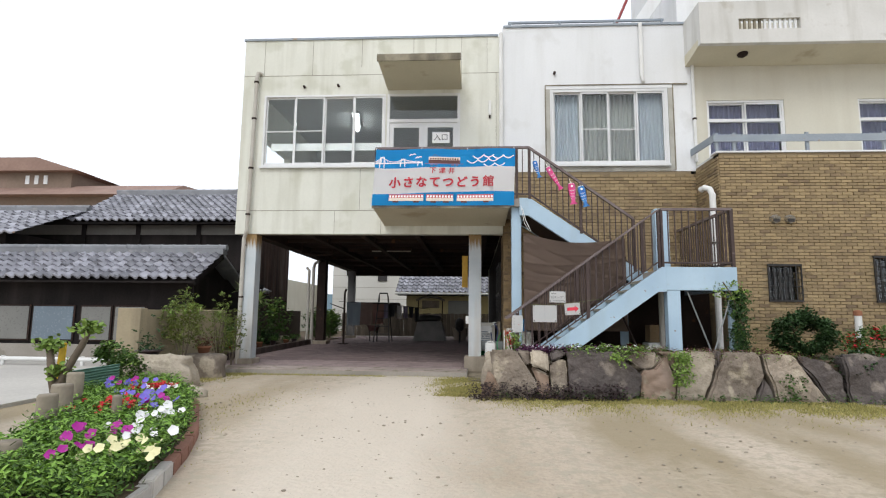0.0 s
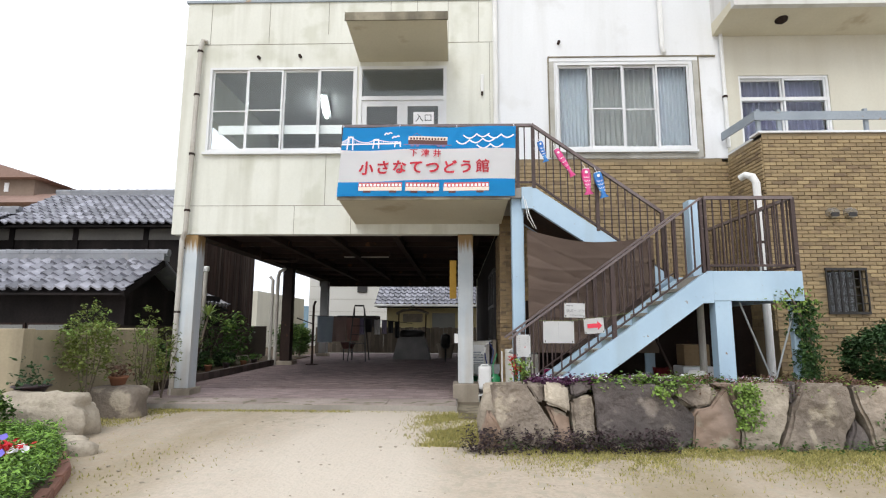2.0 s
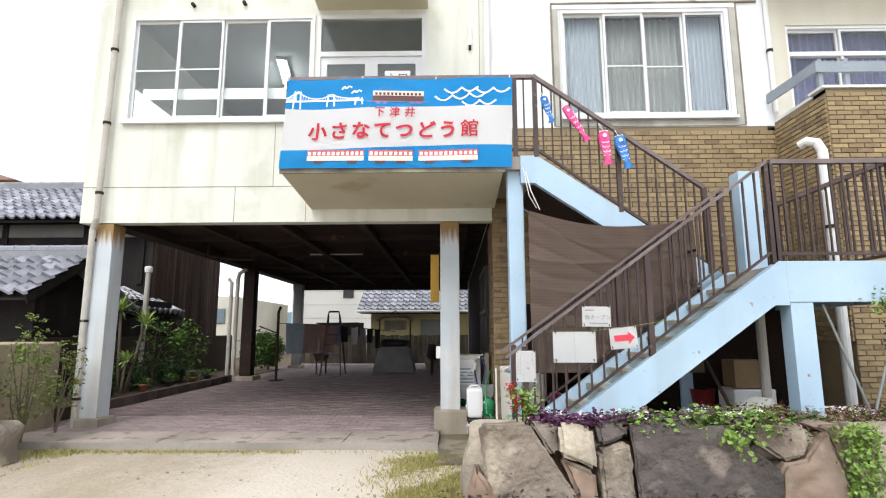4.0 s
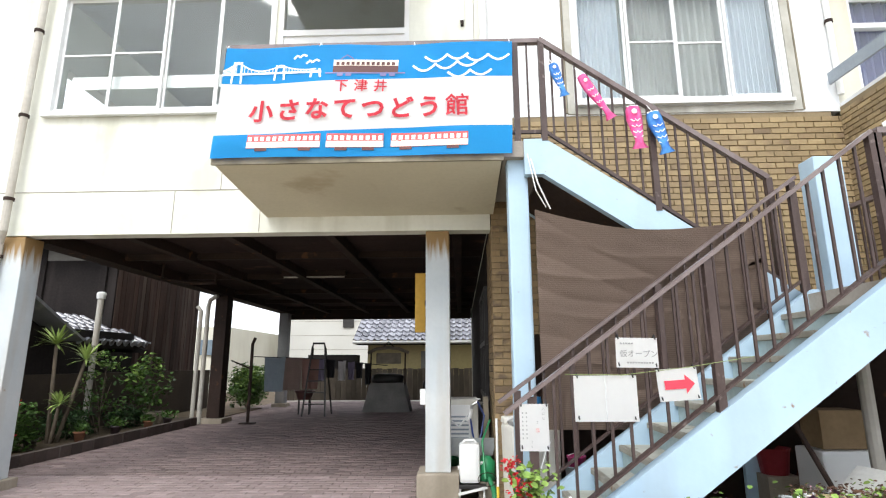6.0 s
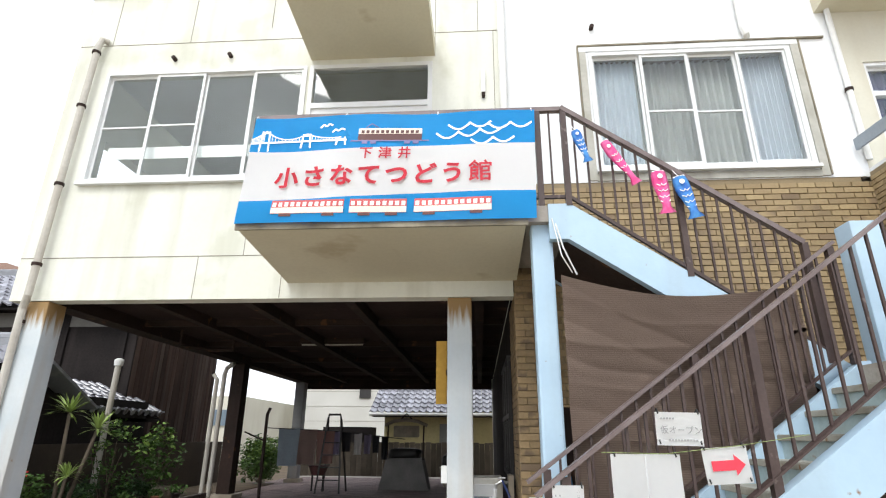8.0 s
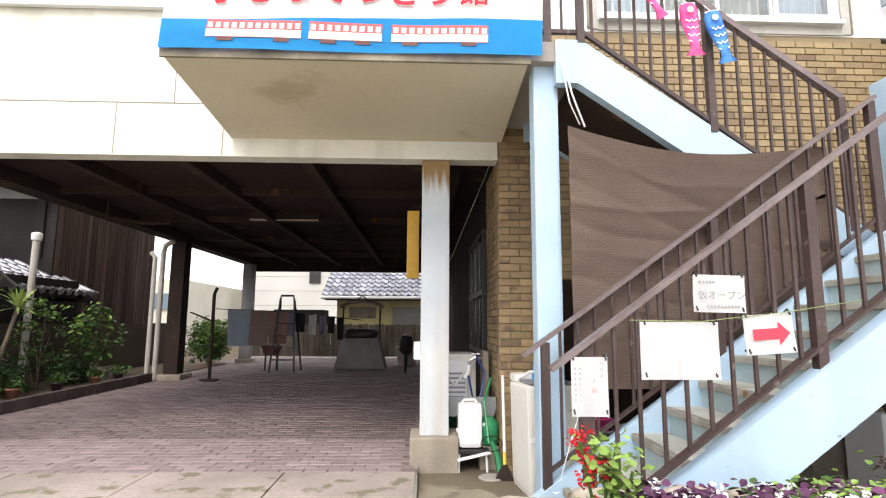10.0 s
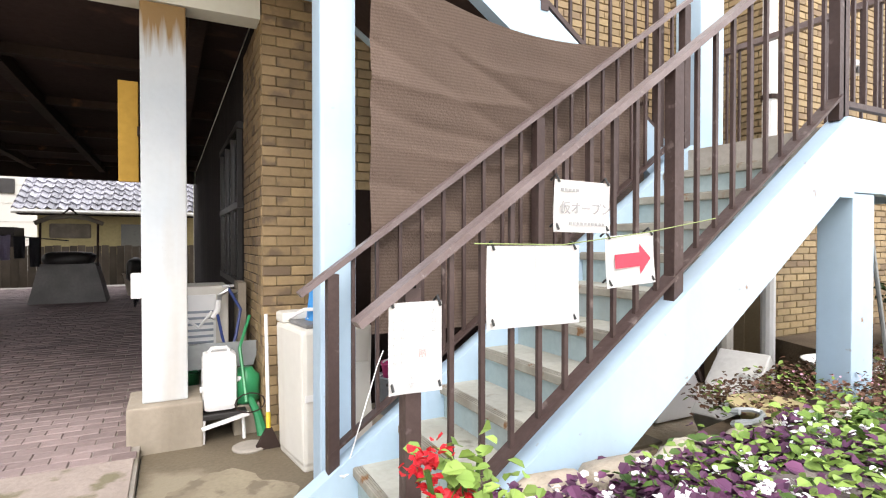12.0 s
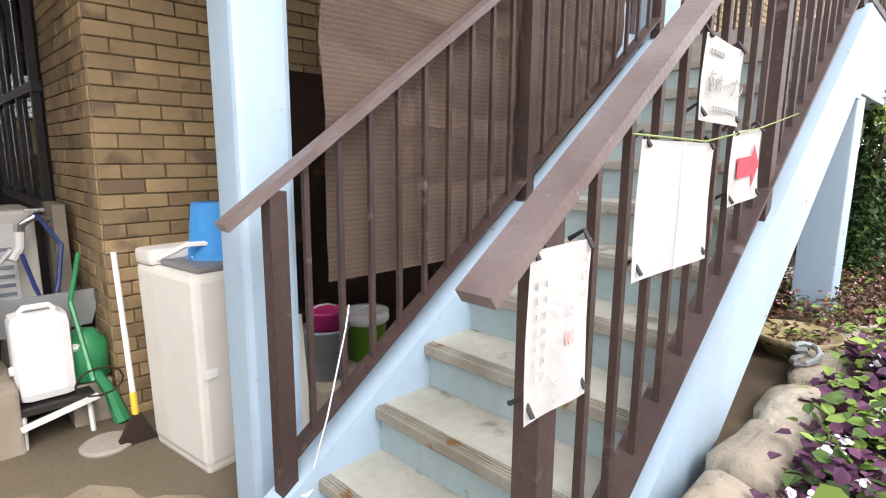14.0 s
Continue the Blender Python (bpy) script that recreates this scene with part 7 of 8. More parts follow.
solid("hills", bm, M_HILL, "distant blue-green hills", "hill", kind="structure")

solid("back_yard", prism([(-14, 21.2), (-6.7, 21.2), (-6.7, 24.6), (9, 24.6), (9, 39.9), (-14, 39.9)], "z", -0.3, -0.085), M_SOIL, "dark bare soil behind the carport", "soil", kind="structure")
shrub("planting_shrub", "dark green hedge shrub behind the carport", (-6.6, 24.0, 0.7), (0.8, 0.8, 0.75), 420, 0.07, M_LEAF, 87, -0.1, 4, group="carport shrubs", material_b=M_LIME)

# rusty pole by the dark pillar
rp_ = thing("slim_post", "slim dark steel post with a broken top", "post")
part("post", tube([(-4.42, 18.6, 0), (-4.42, 18.6, 1.9), (-4.36, 18.6, 2.05)], 0.04, n=8), M_STEEL, rp_)
part("foot", B(-4.6, -4.25, 18.5, 18.7, 0.0, 0.03), M_STEEL, rp_)
part("bracket", bar((-4.42, 18.6, 1.3), (-5.05, 18.9, 1.5), 0.03, 0.03), M_STEEL, rp_)

# the things at the back of the carport share one set-out, laid on the raised floor
BACK = Matrix.Translation((0.072, 0.6, FLOOR_UP)) @ Matrix.Scale(0.88, 4)
rp_.matrix_world = BACK

# laundry line
ll = thing("laundry_line", "washing line strung across the carport", "washing line")
part("line", tube([(-5.1, 20.5, 1.62), (-3.3, 20.6, 1.55), (-1.4, 21.2, 1.35)], 0.012, n=5), M_BLACK, ll)


def line_y(x):
    return 20.5 + (x + 5.1) / 1.8 * 0.1 if x < -3.3 else 20.6 + (x + 3.3) / 1.9 * 0.6


def line_z(x):
    return 1.62 - (x + 5.1) / 1.8 * 0.07 if x < -3.3 else 1.55 - (x + 3.3) / 1.9 * 0.2


M_CL = [mat("cloth_" + n, c, tuple(v * 0.8 for v in c), 0.9, 2, 30, 0.1) for n, c in (("greyblue", (0.33, 0.38, 0.42)), ("brown", (0.3, 0.22, 0.19)), ("rust", (0.33, 0.2, 0.17)), ("white", (0.55, 0.53, 0.52)), ("black", (0.03, 0.03, 0.035)), ("violet", (0.25, 0.22, 0.3)))]
for i, (x, w, h, k) in enumerate(((-4.5, 0.6, 0.95, 0), (-4.0, 0.55, 0.9, 1), (-3.5, 0.5, 0.85, 2), (-3.2, 0.26, 0.6, 5), (-2.95, 0.25, 0.5, 4), (-2.65, 0.22, 0.55, 3), (-2.4, 0.2, 0.5, 5), (-2.18, 0.2, 0.45, 4), (-1.95, 0.18, 0.6, 4))):
    z = line_z(x) + 0.012
    bm = bmesh.new()
    g = [[bm.verts.new((x + w * (a / 6 - 0.5) * (1 - 0.12 * b / 5), line_y(x) + 0.03 * math.sin(a * 1.9 + i) * b / 5, z - h * b / 5)) for a in range(7)] for b in range(6)]
    for p, q in zip(g, g[1:]):
        for a in range(6):
            bm.faces.new((p[a], q[a], q[a + 1], p[a + 1]))
    bmesh.ops.solidify(bm, geom=bm.faces, thickness=0.006)
    lau = solid("laundry", bm, M_CL[k], ("grey blue towel", "brown towel", "rust brown towel", "white shirt", "black garment", "violet cloth")[k] + " hanging on the washing line", "laundry", "laundry", smooth=True)
    lau.matrix_world = BACK

# stepladder
sl = thing("stepladder", "dark steel stepladder under the washing line", "ladder")
for x in (-3.62, -2.98):
    part("rail", bar((x, 20.35, 0), (x + (0.14 if x < -3.3 else -0.14), 20.65, 1.9), 0.04, 0.04), M_BLACK, sl)
    part("rear_rail", bar((x, 21.15, 0), (x + (0.14 if x < -3.3 else -0.14), 20.72, 1.85), 0.035, 0.035), M_BLACK, sl)
for i in range(1, 6):
    f = i / 6
    part("step", B(-3.6 + 0.12 * f, -3.0 - 0.12 * f, 20.35 + 0.28 * f, 20.45 + 0.28 * f, 1.85 * f, 1.85 * f + 0.03), M_BLACK, sl)
part("top_hoop", tube([(-3.48, 20.65, 1.85), (-3.46, 20.65, 1.98), (-3.14, 20.65, 1.98), (-3.12, 20.65, 1.85)], 0.03, n=6), M_BLACK, sl)
ob_ = thing("plastic_tub", "brown plastic tub on a stand", "tub")
part("tub", lathe([(0.18, 0), (0.26, 0.2), (0.3, 0.24), (0.25, 0.22), (0.1, 0.05)], (-3.75, 21.0, 0.42)), M_TBROWN, ob_)
for dx in (-0.15, 0.15):
    part("leg", B(-3.75 + dx - 0.02, -3.75 + dx + 0.02, 20.98, 21.02, 0, 0.44), M_BLACK, ob_)

# garden swing with a cover
gs = thing("garden_swing", "garden swing seat with a grey cover and curved canopy frame", "swing")
part("cover", prism([(-2.15, 0.02), (-0.75, 0.02), (-0.95, 0.85), (-1.95, 0.85)], "y", 21.4, 22.2), mat("grey_cover", (0.24, 0.23, 0.215), (0.17, 0.165, 0.155), 0.85, 2, 20, 0.2), gs)
part("cushion", lump((-1.45, 21.75, 0.95), (0.45, 0.3, 0.16), 150), M_BLACK, gs, smooth=True)
for x in (-1.95, -0.92):
    part("side_frame", tube([(x, 21.5, 0.8), (x, 21.6, 1.75)], 0.025, n=6), M_STEEL, gs)
part("canopy", tube([(-2.05, 21.6, 1.72), (-1.8, 21.6, 1.84), (-1.43, 21.6, 1.88), (-1.1, 21.6, 1.84), (-0.82, 21.6, 1.72)], 0.05, n=6), M_LOG, gs)
part("backrest", B(-1.8, -1.05, 21.6, 21.66, 1.4, 1.72, bevel=0.04), M_LOG, gs)
part("crest", tube([(-1.6, 21.6, 1.88), (-1.43, 21.6, 2.05), (-1.25, 21.6, 1.88)], 0.02, n=6), M_STEEL, gs)
gp = thing("large_planter", "large grey stone planter behind the swing", "planter")
part("bowl", lathe([(0.25, 0), (0.35, 0.5), (0.38, 0.55), (0.3, 0.5)], (-0.2, 23.0, 0)), M_PLINTH, gp)
bk = thing("bicycle_shape", "dark covered bicycle by the wall", "bicycle")
for y in (20.2, 21.1):
    part("wheel", tube([(-0.15, y + 0.3 * math.cos(a * math.pi / 8), 0.31 + 0.3 * math.sin(a * math.pi / 8)) for a in range(17)], 0.02, n=6), M_BLACK, bk)
part("cover", lump((-0.15, 20.65, 0.72), (0.16, 0.5, 0.26), 160), M_BLACK, bk, smooth=True)
for back_thing in (ll, sl, ob_, gs, gp, bk):
    back_thing.matrix_world = BACK
# yellow board on the inside of the pillar
yb = thing("yellow_board", "narrow yellow painted board fixed to the pillar", "board")
part("board", B(0.17, 0.3, 11.9, 11.95, 1.78, 2.52, bevel=0.004), mat("yellow_board_paint", (0.55, 0.33, 0.05), (0.48, 0.28, 0.04), 0.7, 2, 20, 0.1), yb)
part("bracket", B(0.3, 0.36, 11.74, 11.9, 2.1, 2.16), M_STEEL, yb)
mb = thing("meter_box", "small white box on the pillar", "box")
part("box", B(0.265, 0.33, 11.5, 11.62, 0.95, 1.12, bevel=0.006), M_WPVC, mb)
for y, x0, x1 in ((15.0, -2.6, -1.4),):
    tl = thing("tube_lamp", "unlit fluorescent lamp under the deck", "lamp", "carport lamps")
    part("housing", B(x0, x1, y, y + 0.12, 3.02, 3.118), M_STEEL, tl)
    part("tube", tube([(x0 + 0.03, y + 0.06, 3.0), (x1 - 0.03, y + 0.06, 3.0)], 0.015, n=6), M_PVC, tl)
gpp = thing("drain_run", "grey drain pipe hung under the deck", "pipe")
part("pipe", tube([(-4.4, 14.2, 3.12), (-4.4, 14.2, 2.85), (-4.0, 14.5, 2.82), (-3.6, 14.5, 2.82), (-3.6, 14.5, 3.12)], 0.03, n=8), M_STEEL, gpp)

# ---- things by the stair foot ----
M_APPL = mat("yellowed_white_plastic", (0.68, 0.665, 0.61), (0.6, 0.585, 0.53), 0.45, 1.5, 20, 0.03, streak=(0.4, 0.33, 0.22), streak_amount=0.4, fine_amount=0.06)
M_GREENP = mat("green_plastic", (0.03, 0.28, 0.11), (0.03, 0.22, 0.09), 0.4, 2, 20, 0.02)
M_BLUEP = mat("blue_plastic", (0.06, 0.3, 0.68), (0.05, 0.27, 0.62), 0.4, 2, 20, 0.02)
M_PINKP = mat("pink_plastic", (0.6, 0.05, 0.22), (0.55, 0.05, 0.2), 0.4, 2, 20, 0.02)
M_LIMEP = mat("lime_plastic", (0.2, 0.5, 0.04), (0.18, 0.45, 0.04), 0.4, 2, 20, 0.02)
M_WHITEP = mat("white_plastic", (0.8, 0.8, 0.79), (0.74, 0.74, 0.73), 0.35, 2, 20, 0.02, fine_amount=0.05)
M_GALV = mat("galvanised_tray", (0.36, 0.38, 0.38), (0.28, 0.3, 0.3), 0.5, 2, 20, 0.1, metal=0.4)
M_HOSE = mat("dark_blue_hose", (0.02, 0.04, 0.16), (0.02, 0.035, 0.13), 0.45, 2, 20, 0)
M_MUD = mat("wet_mud", (0.17, 0.14, 0.095), (0.12, 0.095, 0.065), 0.7, 1.0, 40, 0.4, spots=(0.27, 0.235, 0.17), spot_scale=1.3, spot_cut=0.55)
solid("mud_patch", B(0.33, 1.1, 9.7, 14.0, -0.2, -0.075), M_MUD, "damp brown soil beside the pillar", "soil", kind="structure")
solid("mud_patch", B(1.1, 3.6, 9.98, 11.43, -0.2, -0.075), M_MUD, "dusty soil under the stairs", "soil", kind="structure")
puddle = bmesh.new()
pv = [puddle.verts.new((0.76 + 0.34 * math.cos(a * 0.1309) * (1 + 0.7 * noise.noise((2.2 * math.cos(a * 0.1309), 2.2 * math.sin(a * 0.1309), 0))), 10.35 + 0.5 * math.sin(a * 0.1309) * (1 + 0.5 * noise.noise((3 * math.cos(a * 0.1309), 3 * math.sin(a * 0.1309), 4))), -0.071)) for a in range(48)]
puddle.faces.new(pv)
solid("dry_mud_film", puddle, mat("pale_dried_mud", (0.3, 0.26, 0.185), (0.22, 0.185, 0.13), 0.7, 4.0, 40, 0.15, spots=(0.17, 0.14, 0.1), spot_scale=7, spot_cut=0.56), "smooth pale film of dried mud", "soil", kind="structure")
mh = thing("drain_cover", "round concrete drain cover in the soil", "cover")
part("cover", lathe([(0.11, 0), (0.115, 0.015), (0.1, 0.025), (0.02, 0.027)], (0.98, 11.18, -0.08)), M_CONCRETE, mh)

# old tank-like washing machine
wm = thing("washing_machine", "yellowed white top-loading washing machine", "washing machine", at=(1.41, 10.865, -0.1), rz=8)
bm = B(-0.24, 0.24, -0.25, 0.25, 0.05, 0.9, bevel=0.03)
for v in bm.verts:
    k = 1 - 0.06 * (1 - v.co.z / 0.9)
    v.co.x *= k
    v.co.y *= k
part("body", bm, M_APPL, wm)
part("base", B(-0.22, 0.22, -0.23, 0.23, 0.02, 0.1, bevel=0.02), M_APPL, wm)
part("top_panel", B(-0.24, 0.24, 0.1, 0.25, 0.9, 0.97, bevel=0.02), M_APPL, wm)
part("lid", B(-0.2, 0.2, -0.22, 0.09, 0.9, 0.925, bevel=0.01), mat("grey_lid", (0.2, 0.2, 0.2), (0.16, 0.16, 0.16), 0.4, 2, 20, 0), wm)
for sx in (-0.17, 0.17):
    for sy in (-0.17, 0.17):
        part("foot", B(sx - 0.04, sx + 0.04, sy - 0.04, sy + 0.04, 0.0, 0.03), M_PLINTH, wm)
part("mark", B(-0.22, -0.16, -0.252, -0.246, 0.46, 0.5), M_WHITEP, wm)
part("hose", tube([(-0.2, 0.1, 0.93), (-0.15, -0.05, 1.0), (0.0, -0.1, 1.0), (0.1, 0.0, 0.94)], 0.012, n=6), M_WHITEP, wm)


def bucket(name, label, c, rad, h, material, rim=None):
    t = thing(name, label, "bucket", "buckets", at=c)
    part("body", lathe([(rad * 0.8, 0), (rad, h), (rad * 1.06, h), (rad * 1.06, h + 0.012), (rad * 0.95, h + 0.012), (rad * 0.76, 0.02)], (0, 0, 0)), material, t, smooth=True)
    part("handle", tube([(rad * math.cos(a), 0.02, h - 0.01 + 0.1 * math.sin(a) * 0.4) for a in (0, 0.6, 1.2, 1.8, 2.4, 3.1)], 0.005, n=5), M_WHITEP, t)
    if rim:
        part("lining", lathe([(rad * 0.9, h - 0.05), (rad * 1.09, h - 0.03), (rad * 1.09, h + 0.02), (rad * 0.8, h + 0.015), (rad * 0.4, h - 0.04)], (0, 0, 0)), rim, t, smooth=True)
    return t


bk1 = bucket("bucket", "bright blue plastic bucket upside down on the washing machine", (1.4, 10.68, 0.83), 0.13, 0.24, M_BLUEP)
bk1.matrix_world = pose(1.43, 10.86, 1.07, 180, 0, 0)
bucket("bucket", "lime green bucket with a white liner under the stairs", (2.09, 10.64, 0.22), 0.115, 0.24, M_LIMEP, M_WHITEP)
solid("bucket_ledge", B(1.68, 2.35, 10.42, 10.85, -0.08, 0.22, bevel=0.012), M_PLINTH, "low concrete ledge under the stairs carrying buckets", "ledge")
bucket("bucket", "blue-grey bucket under the stairs", (1.8, 10.57, 0.22), 0.11, 0.24, M_GREYRAIL)
bucket("bucket", "pink plastic tub stacked in a bucket", (1.8, 10.57, 0.425), 0.085, 0.12, M_PINKP)

# outdoor basin with appliances by the pillar
ac = thing("utility_washer", "grey white utility washing unit behind the pillar", "appliance", at=(0.72, 12.35, -0.08))
part("body", B(-0.2, 0.22, -0.2, 0.25, 0.0, 1.05, bevel=0.02), M_APPL, ac)
part("front_panel", B(-0.18, 0.12, -0.21, -0.198, 0.55, 0.98, bevel=0.005), M_WHITEP, ac)
for i in range(6):
    part("slot", B(-0.16, 0.1, -0.216, -0.211, 0.58 + i * 0.05, 0.6 + i * 0.05), M_GREYRAIL, ac)
tray = thing("basin", "grey galvanised basin on legs", "basin", at=(0.78, 11.95, -0.08))
part("bowl", prism([(-0.26, 0.45), (0.3, 0.45), (0.36, 0.63), (0.35, 0.65), (0.28, 0.48), (-0.24, 0.48), (-0.31, 0.65), (-0.32, 0.63)], "y", -0.18, 0.2), M_GALV, tray)
part("bowl_end", prism([(-0.26, 0.45), (0.3, 0.45), (0.36, 0.64), (-0.32, 0.64)], "y", -0.2, -0.18), M_GALV, tray)
for x in (-0.2, 0.25):
    for y in (-0.14, 0.16):
        part("leg", B(x - 0.015, x + 0.015, y - 0.015, y + 0.015, 0, 0.45), M_STEEL, tray)
tap = thing("tap_set", "chrome tap with white hose fittings on a board", "tap")
part("board", B(1.0, 1.06, 12.0, 12.3, 0.0, 1.0), M_LOG, tap)
M_CHROME = mat("dull_chrome", (0.55, 0.55, 0.55), (0.4, 0.4, 0.4), 0.3, 2, 20, 0.02, metal=0.9)
part("tap", tube([(1.0, 12.05, 0.92), (0.92, 12.03, 0.94), (0.86, 12.02, 0.9), (0.85, 12.02, 0.8)], 0.018, n=8), M_CHROME, tap)
part("handle", B(0.88, 0.97, 12.0, 12.05, 0.965, 0.985, bevel=0.005), M_CHROME, tap)
part("fitting", tube([(0.85, 12.02, 0.86), (0.84, 12.0, 0.78), (0.8, 11.98, 0.72)], 0.024, n=8), M_WHITEP, tap)
part("hose", tube([(0.93, 12.0, 0.95), (1.0, 11.85, 0.8), (0.96, 11.8, 0.6), (0.9, 11.75, 0.45), (0.86, 11.8, 0.6), (0.84, 11.95, 0.75)], 0.012, n=6), M_HOSE, tap)
part("grey_hose", tube([(0.6, 12.1, 0.72), (0.7, 11.95, 0.66), (0.8, 11.97, 0.78)], 0.012, n=6), M_WHITEP, tap)
jug = thing("water_canister", "white plastic water canister on a low stool", "canister", at=(0.815, 11.5, 0.135))
part("body", B(-0.115, 0.115, -0.11, 0.11, 0.0, 0.41, bevel=0.045), M_WHITEP, jug, smooth=False)
part("handle", tube([(-0.07, 0, 0.41), (-0.05, 0, 0.435), (0.05, 0, 0.435), (0.07, 0, 0.41)], 0.013, n=6), M_WHITEP, jug)
part("spout", tube([(0.115, -0.02, 0.2), (0.17, -0.02, 0.2)], 0.02, n=8), M_WHITEP, jug)
part("cap", tube([(-0.13, -0.02, 0.15), (-0.11, -0.02, 0.15)], 0.022, n=8), M_WHITEP, jug)
stool = thing("low_stool", "low stool with a white front and black top", "stool", at=(0.83, 11.5, -0.08))
part("top", B(-0.15, 0.16, -0.13, 0.14, 0.17, 0.21, bevel=0.01), M_BLACK, stool)
part("front_trim", bar((-0.14, -0.14, 0.12), (0.17, -0.14, 0.19), 0.02, 0.025), M_WHITEP, stool)
for x in (-0.13, 0.14):
    for y in (-0.11, 0.12):
        part("leg", tube([(x, y, 0), (x * 0.95, y, 0.18)], 0.012, n=6), M_WHITEP, stool)
wc = thing("watering_can", "green plastic watering can beside the canister", "watering can", at=(1.0, 11.55, -0.08))
part("body", lathe([(0.07, 0), (0.1, 0.02), (0.1, 0.2), (0.06, 0.24), (0.05, 0.26)], (0, 0, 0.22)), M_GREENP, wc, smooth=True)
part("spout", tube([(0.0, -0.06, 0.32), (0.07, -0.12, 0.15), (0.1, -0.16, 0.01)], 0.02, n=8, r_end=0.04), M_GREENP, wc)
part("handle", tube([(0.0, 0.08, 0.42), (0.0, 0.16, 0.38), (0.0, 0.12, 0.26)], 0.012, n=6), M_GREENP, wc)
part("stand", B(-0.09, 0.09, -0.08, 0.1, 0.0, 0.22, bevel=0.01), M_PLINTH, wc)
bucket("bucket", "green bucket behind the pillar with a yellow pack", (0.62, 11.95, 0.14), 0.09, 0.17, M_GREENP)
solid("bucket_shelf", B(0.5, 0.73, 11.85, 12.07, -0.08, 0.14, bevel=0.01), M_PLINTH, "concrete block under the bucket", "block")
net = thing("fishing_net", "hand net with a thin hoop leaning by the canister", "net")
part("hoop", tube([(1.0 + 0.1 * math.cos(a * 0.5236), 11.3, 0.2 + 0.07 * math.sin(a * 0.5236)) for a in range(13)], 0.005, n=5), M_STEEL, net)
part("pole", tube([(0.98, 11.33, 0.2), (0.96, 11.55, 0.55), (1.06, 11.8, 0.75)], 0.012, n=6), M_GREENP, net)
brm = thing("garden_fork_handle", "white and yellow handled broom leaning on the brick pier", "broom")
part("handle", tube([(1.1, 11.15, 0.1), (1.11, 11.3, 0.82)], 0.013, n=8), M_WHITEP, brm)
part("grip", tube([(1.098, 11.13, 0.02), (1.1, 11.16, 0.16)], 0.016, n=8), mat("yellow_grip", (0.7, 0.5, 0.05), (0.65, 0.45, 0.05), 0.5, 2, 20, 0), brm)
part("head", prism([(1.0, -0.08), (1.18, -0.08), (1.12, 0.06), (1.08, 0.06)], "y", 11.1, 11.14), M_STEEL, brm)
cord = thing("tied_cord", "white cord tied round the stair post", "cord")
part("cord", tube([(1.26, 9.84, 0.24), (1.32, 9.82, 0.45), (1.42, 9.85, 0.72), (1.47, 9.9, 0.78)], 0.003, n=5), M_WHITEP, cord)
part("knot", tube([(1.21, 9.84, 0.22), (1.24, 9.83, 0.205), (1.28, 9.84, 0.22)], 0.007, n=5), M_WHITEP, cord)
part("upper_cord", tube([(1.4, 9.93, 3.25), (1.46, 9.95, 3.02), (1.58, 10.05, 2.8)], 0.008, n=5), M_WHITEP, cord)
part("upper_cord", tube([(1.37, 9.93, 3.3), (1.44, 9.95, 2.95), (1.54, 10.05, 2.82)], 0.006, n=5), M_WHITEP, cord)
pnl = thing("leaning_panel", "pale board leaning behind the stair railing", "board")
part("board", bar((1.49, 10.35, 0.0), (1.47, 10.38, 0.62), 0.18, 0.015, up=(0, 1, 0)), M_APPL, pnl)

# things under the landing
M_STYRO = mat("worn_foam_box", (0.66, 0.66, 0.64), (0.52, 0.52, 0.5), 0.8, 2.5, 30, 0.15)
box = thing("foam_box", "tilted white foam fish box with worn black print", "box")
box.matrix_world = pose(3.64, 9.45, 0.43, 0, -38, 14)
part("body", B(-0.34, 0.2, -0.16, 0.14, -0.12, 0.12, bevel=0.012), M_STYRO, box)
for i in range(3):
    part("text_bar", B(-0.06 + i * 0.06, -0.02 + i * 0.06, -0.164, -0.16, -0.08, -0.03), M_INK, box)
solid("foam_box_support", B(3.52, 3.76, 9.36, 9.56, -0.08, 0.3, bevel=0.01), M_PLINTH, "concrete block under the foam box", "block")
ct = thing("carton", "brown cardboard carton under the landing", "box")
part("carton", B(3.9, 4.3, 10.3, 10.6, 0.65, 0.98, bevel=0.006), mat("cardboard", (0.25, 0.17, 0.09), (0.2, 0.135, 0.07), 0.85, 2, 20, 0.05), ct)
tb = thing("plastic_crate", "white plastic crate under the landing", "crate")
part("crate", B(3.85, 4.35, 10.25, 10.65, -0.08, 0.64, bevel=0.02), M_WHITEP, tb)
rb_ = thing("red_bucket", "red plastic tub under the landing", "tub")
part("tub", lathe([(0.12, 0), (0.15, 0.22), (0.16, 0.24), (0.135, 0.22), (0.1, 0.02)], (3.75, 10.85, 0.35)), mat("red_plastic", (0.22, 0.014, 0.022), (0.18, 0.012, 0.02), 0.4, 2, 20, 0), rb_)
part("stand", B(3.6, 3.9, 10.7, 11.0, -0.08, 0.35), M_PLINTH, rb_)
pb = thing("clay_bowl", "shallow ochre bowl on the bed", "bowl", at=(3.05, 8.9, 0.46))
part("bowl", lathe([(0.1, 0), (0.17, 0.1), (0.18, 0.1), (0.15, 0.06), (0.02, 0.03)], (0, 0, 0)), mat("ochre_clay", (0.45, 0.38, 0.2), (0.38, 0.32, 0.17), 0.7, 2, 20, 0.1), pb, smooth=True)
brc = thing("pipe_bracing", "two crossed steel pipes under the landing", "brace")
part("pipe", tube([(4.15, 9.0, 1.58), (4.55, 9.05, 0.5)], 0.013, n=7), M_GALV, brc)
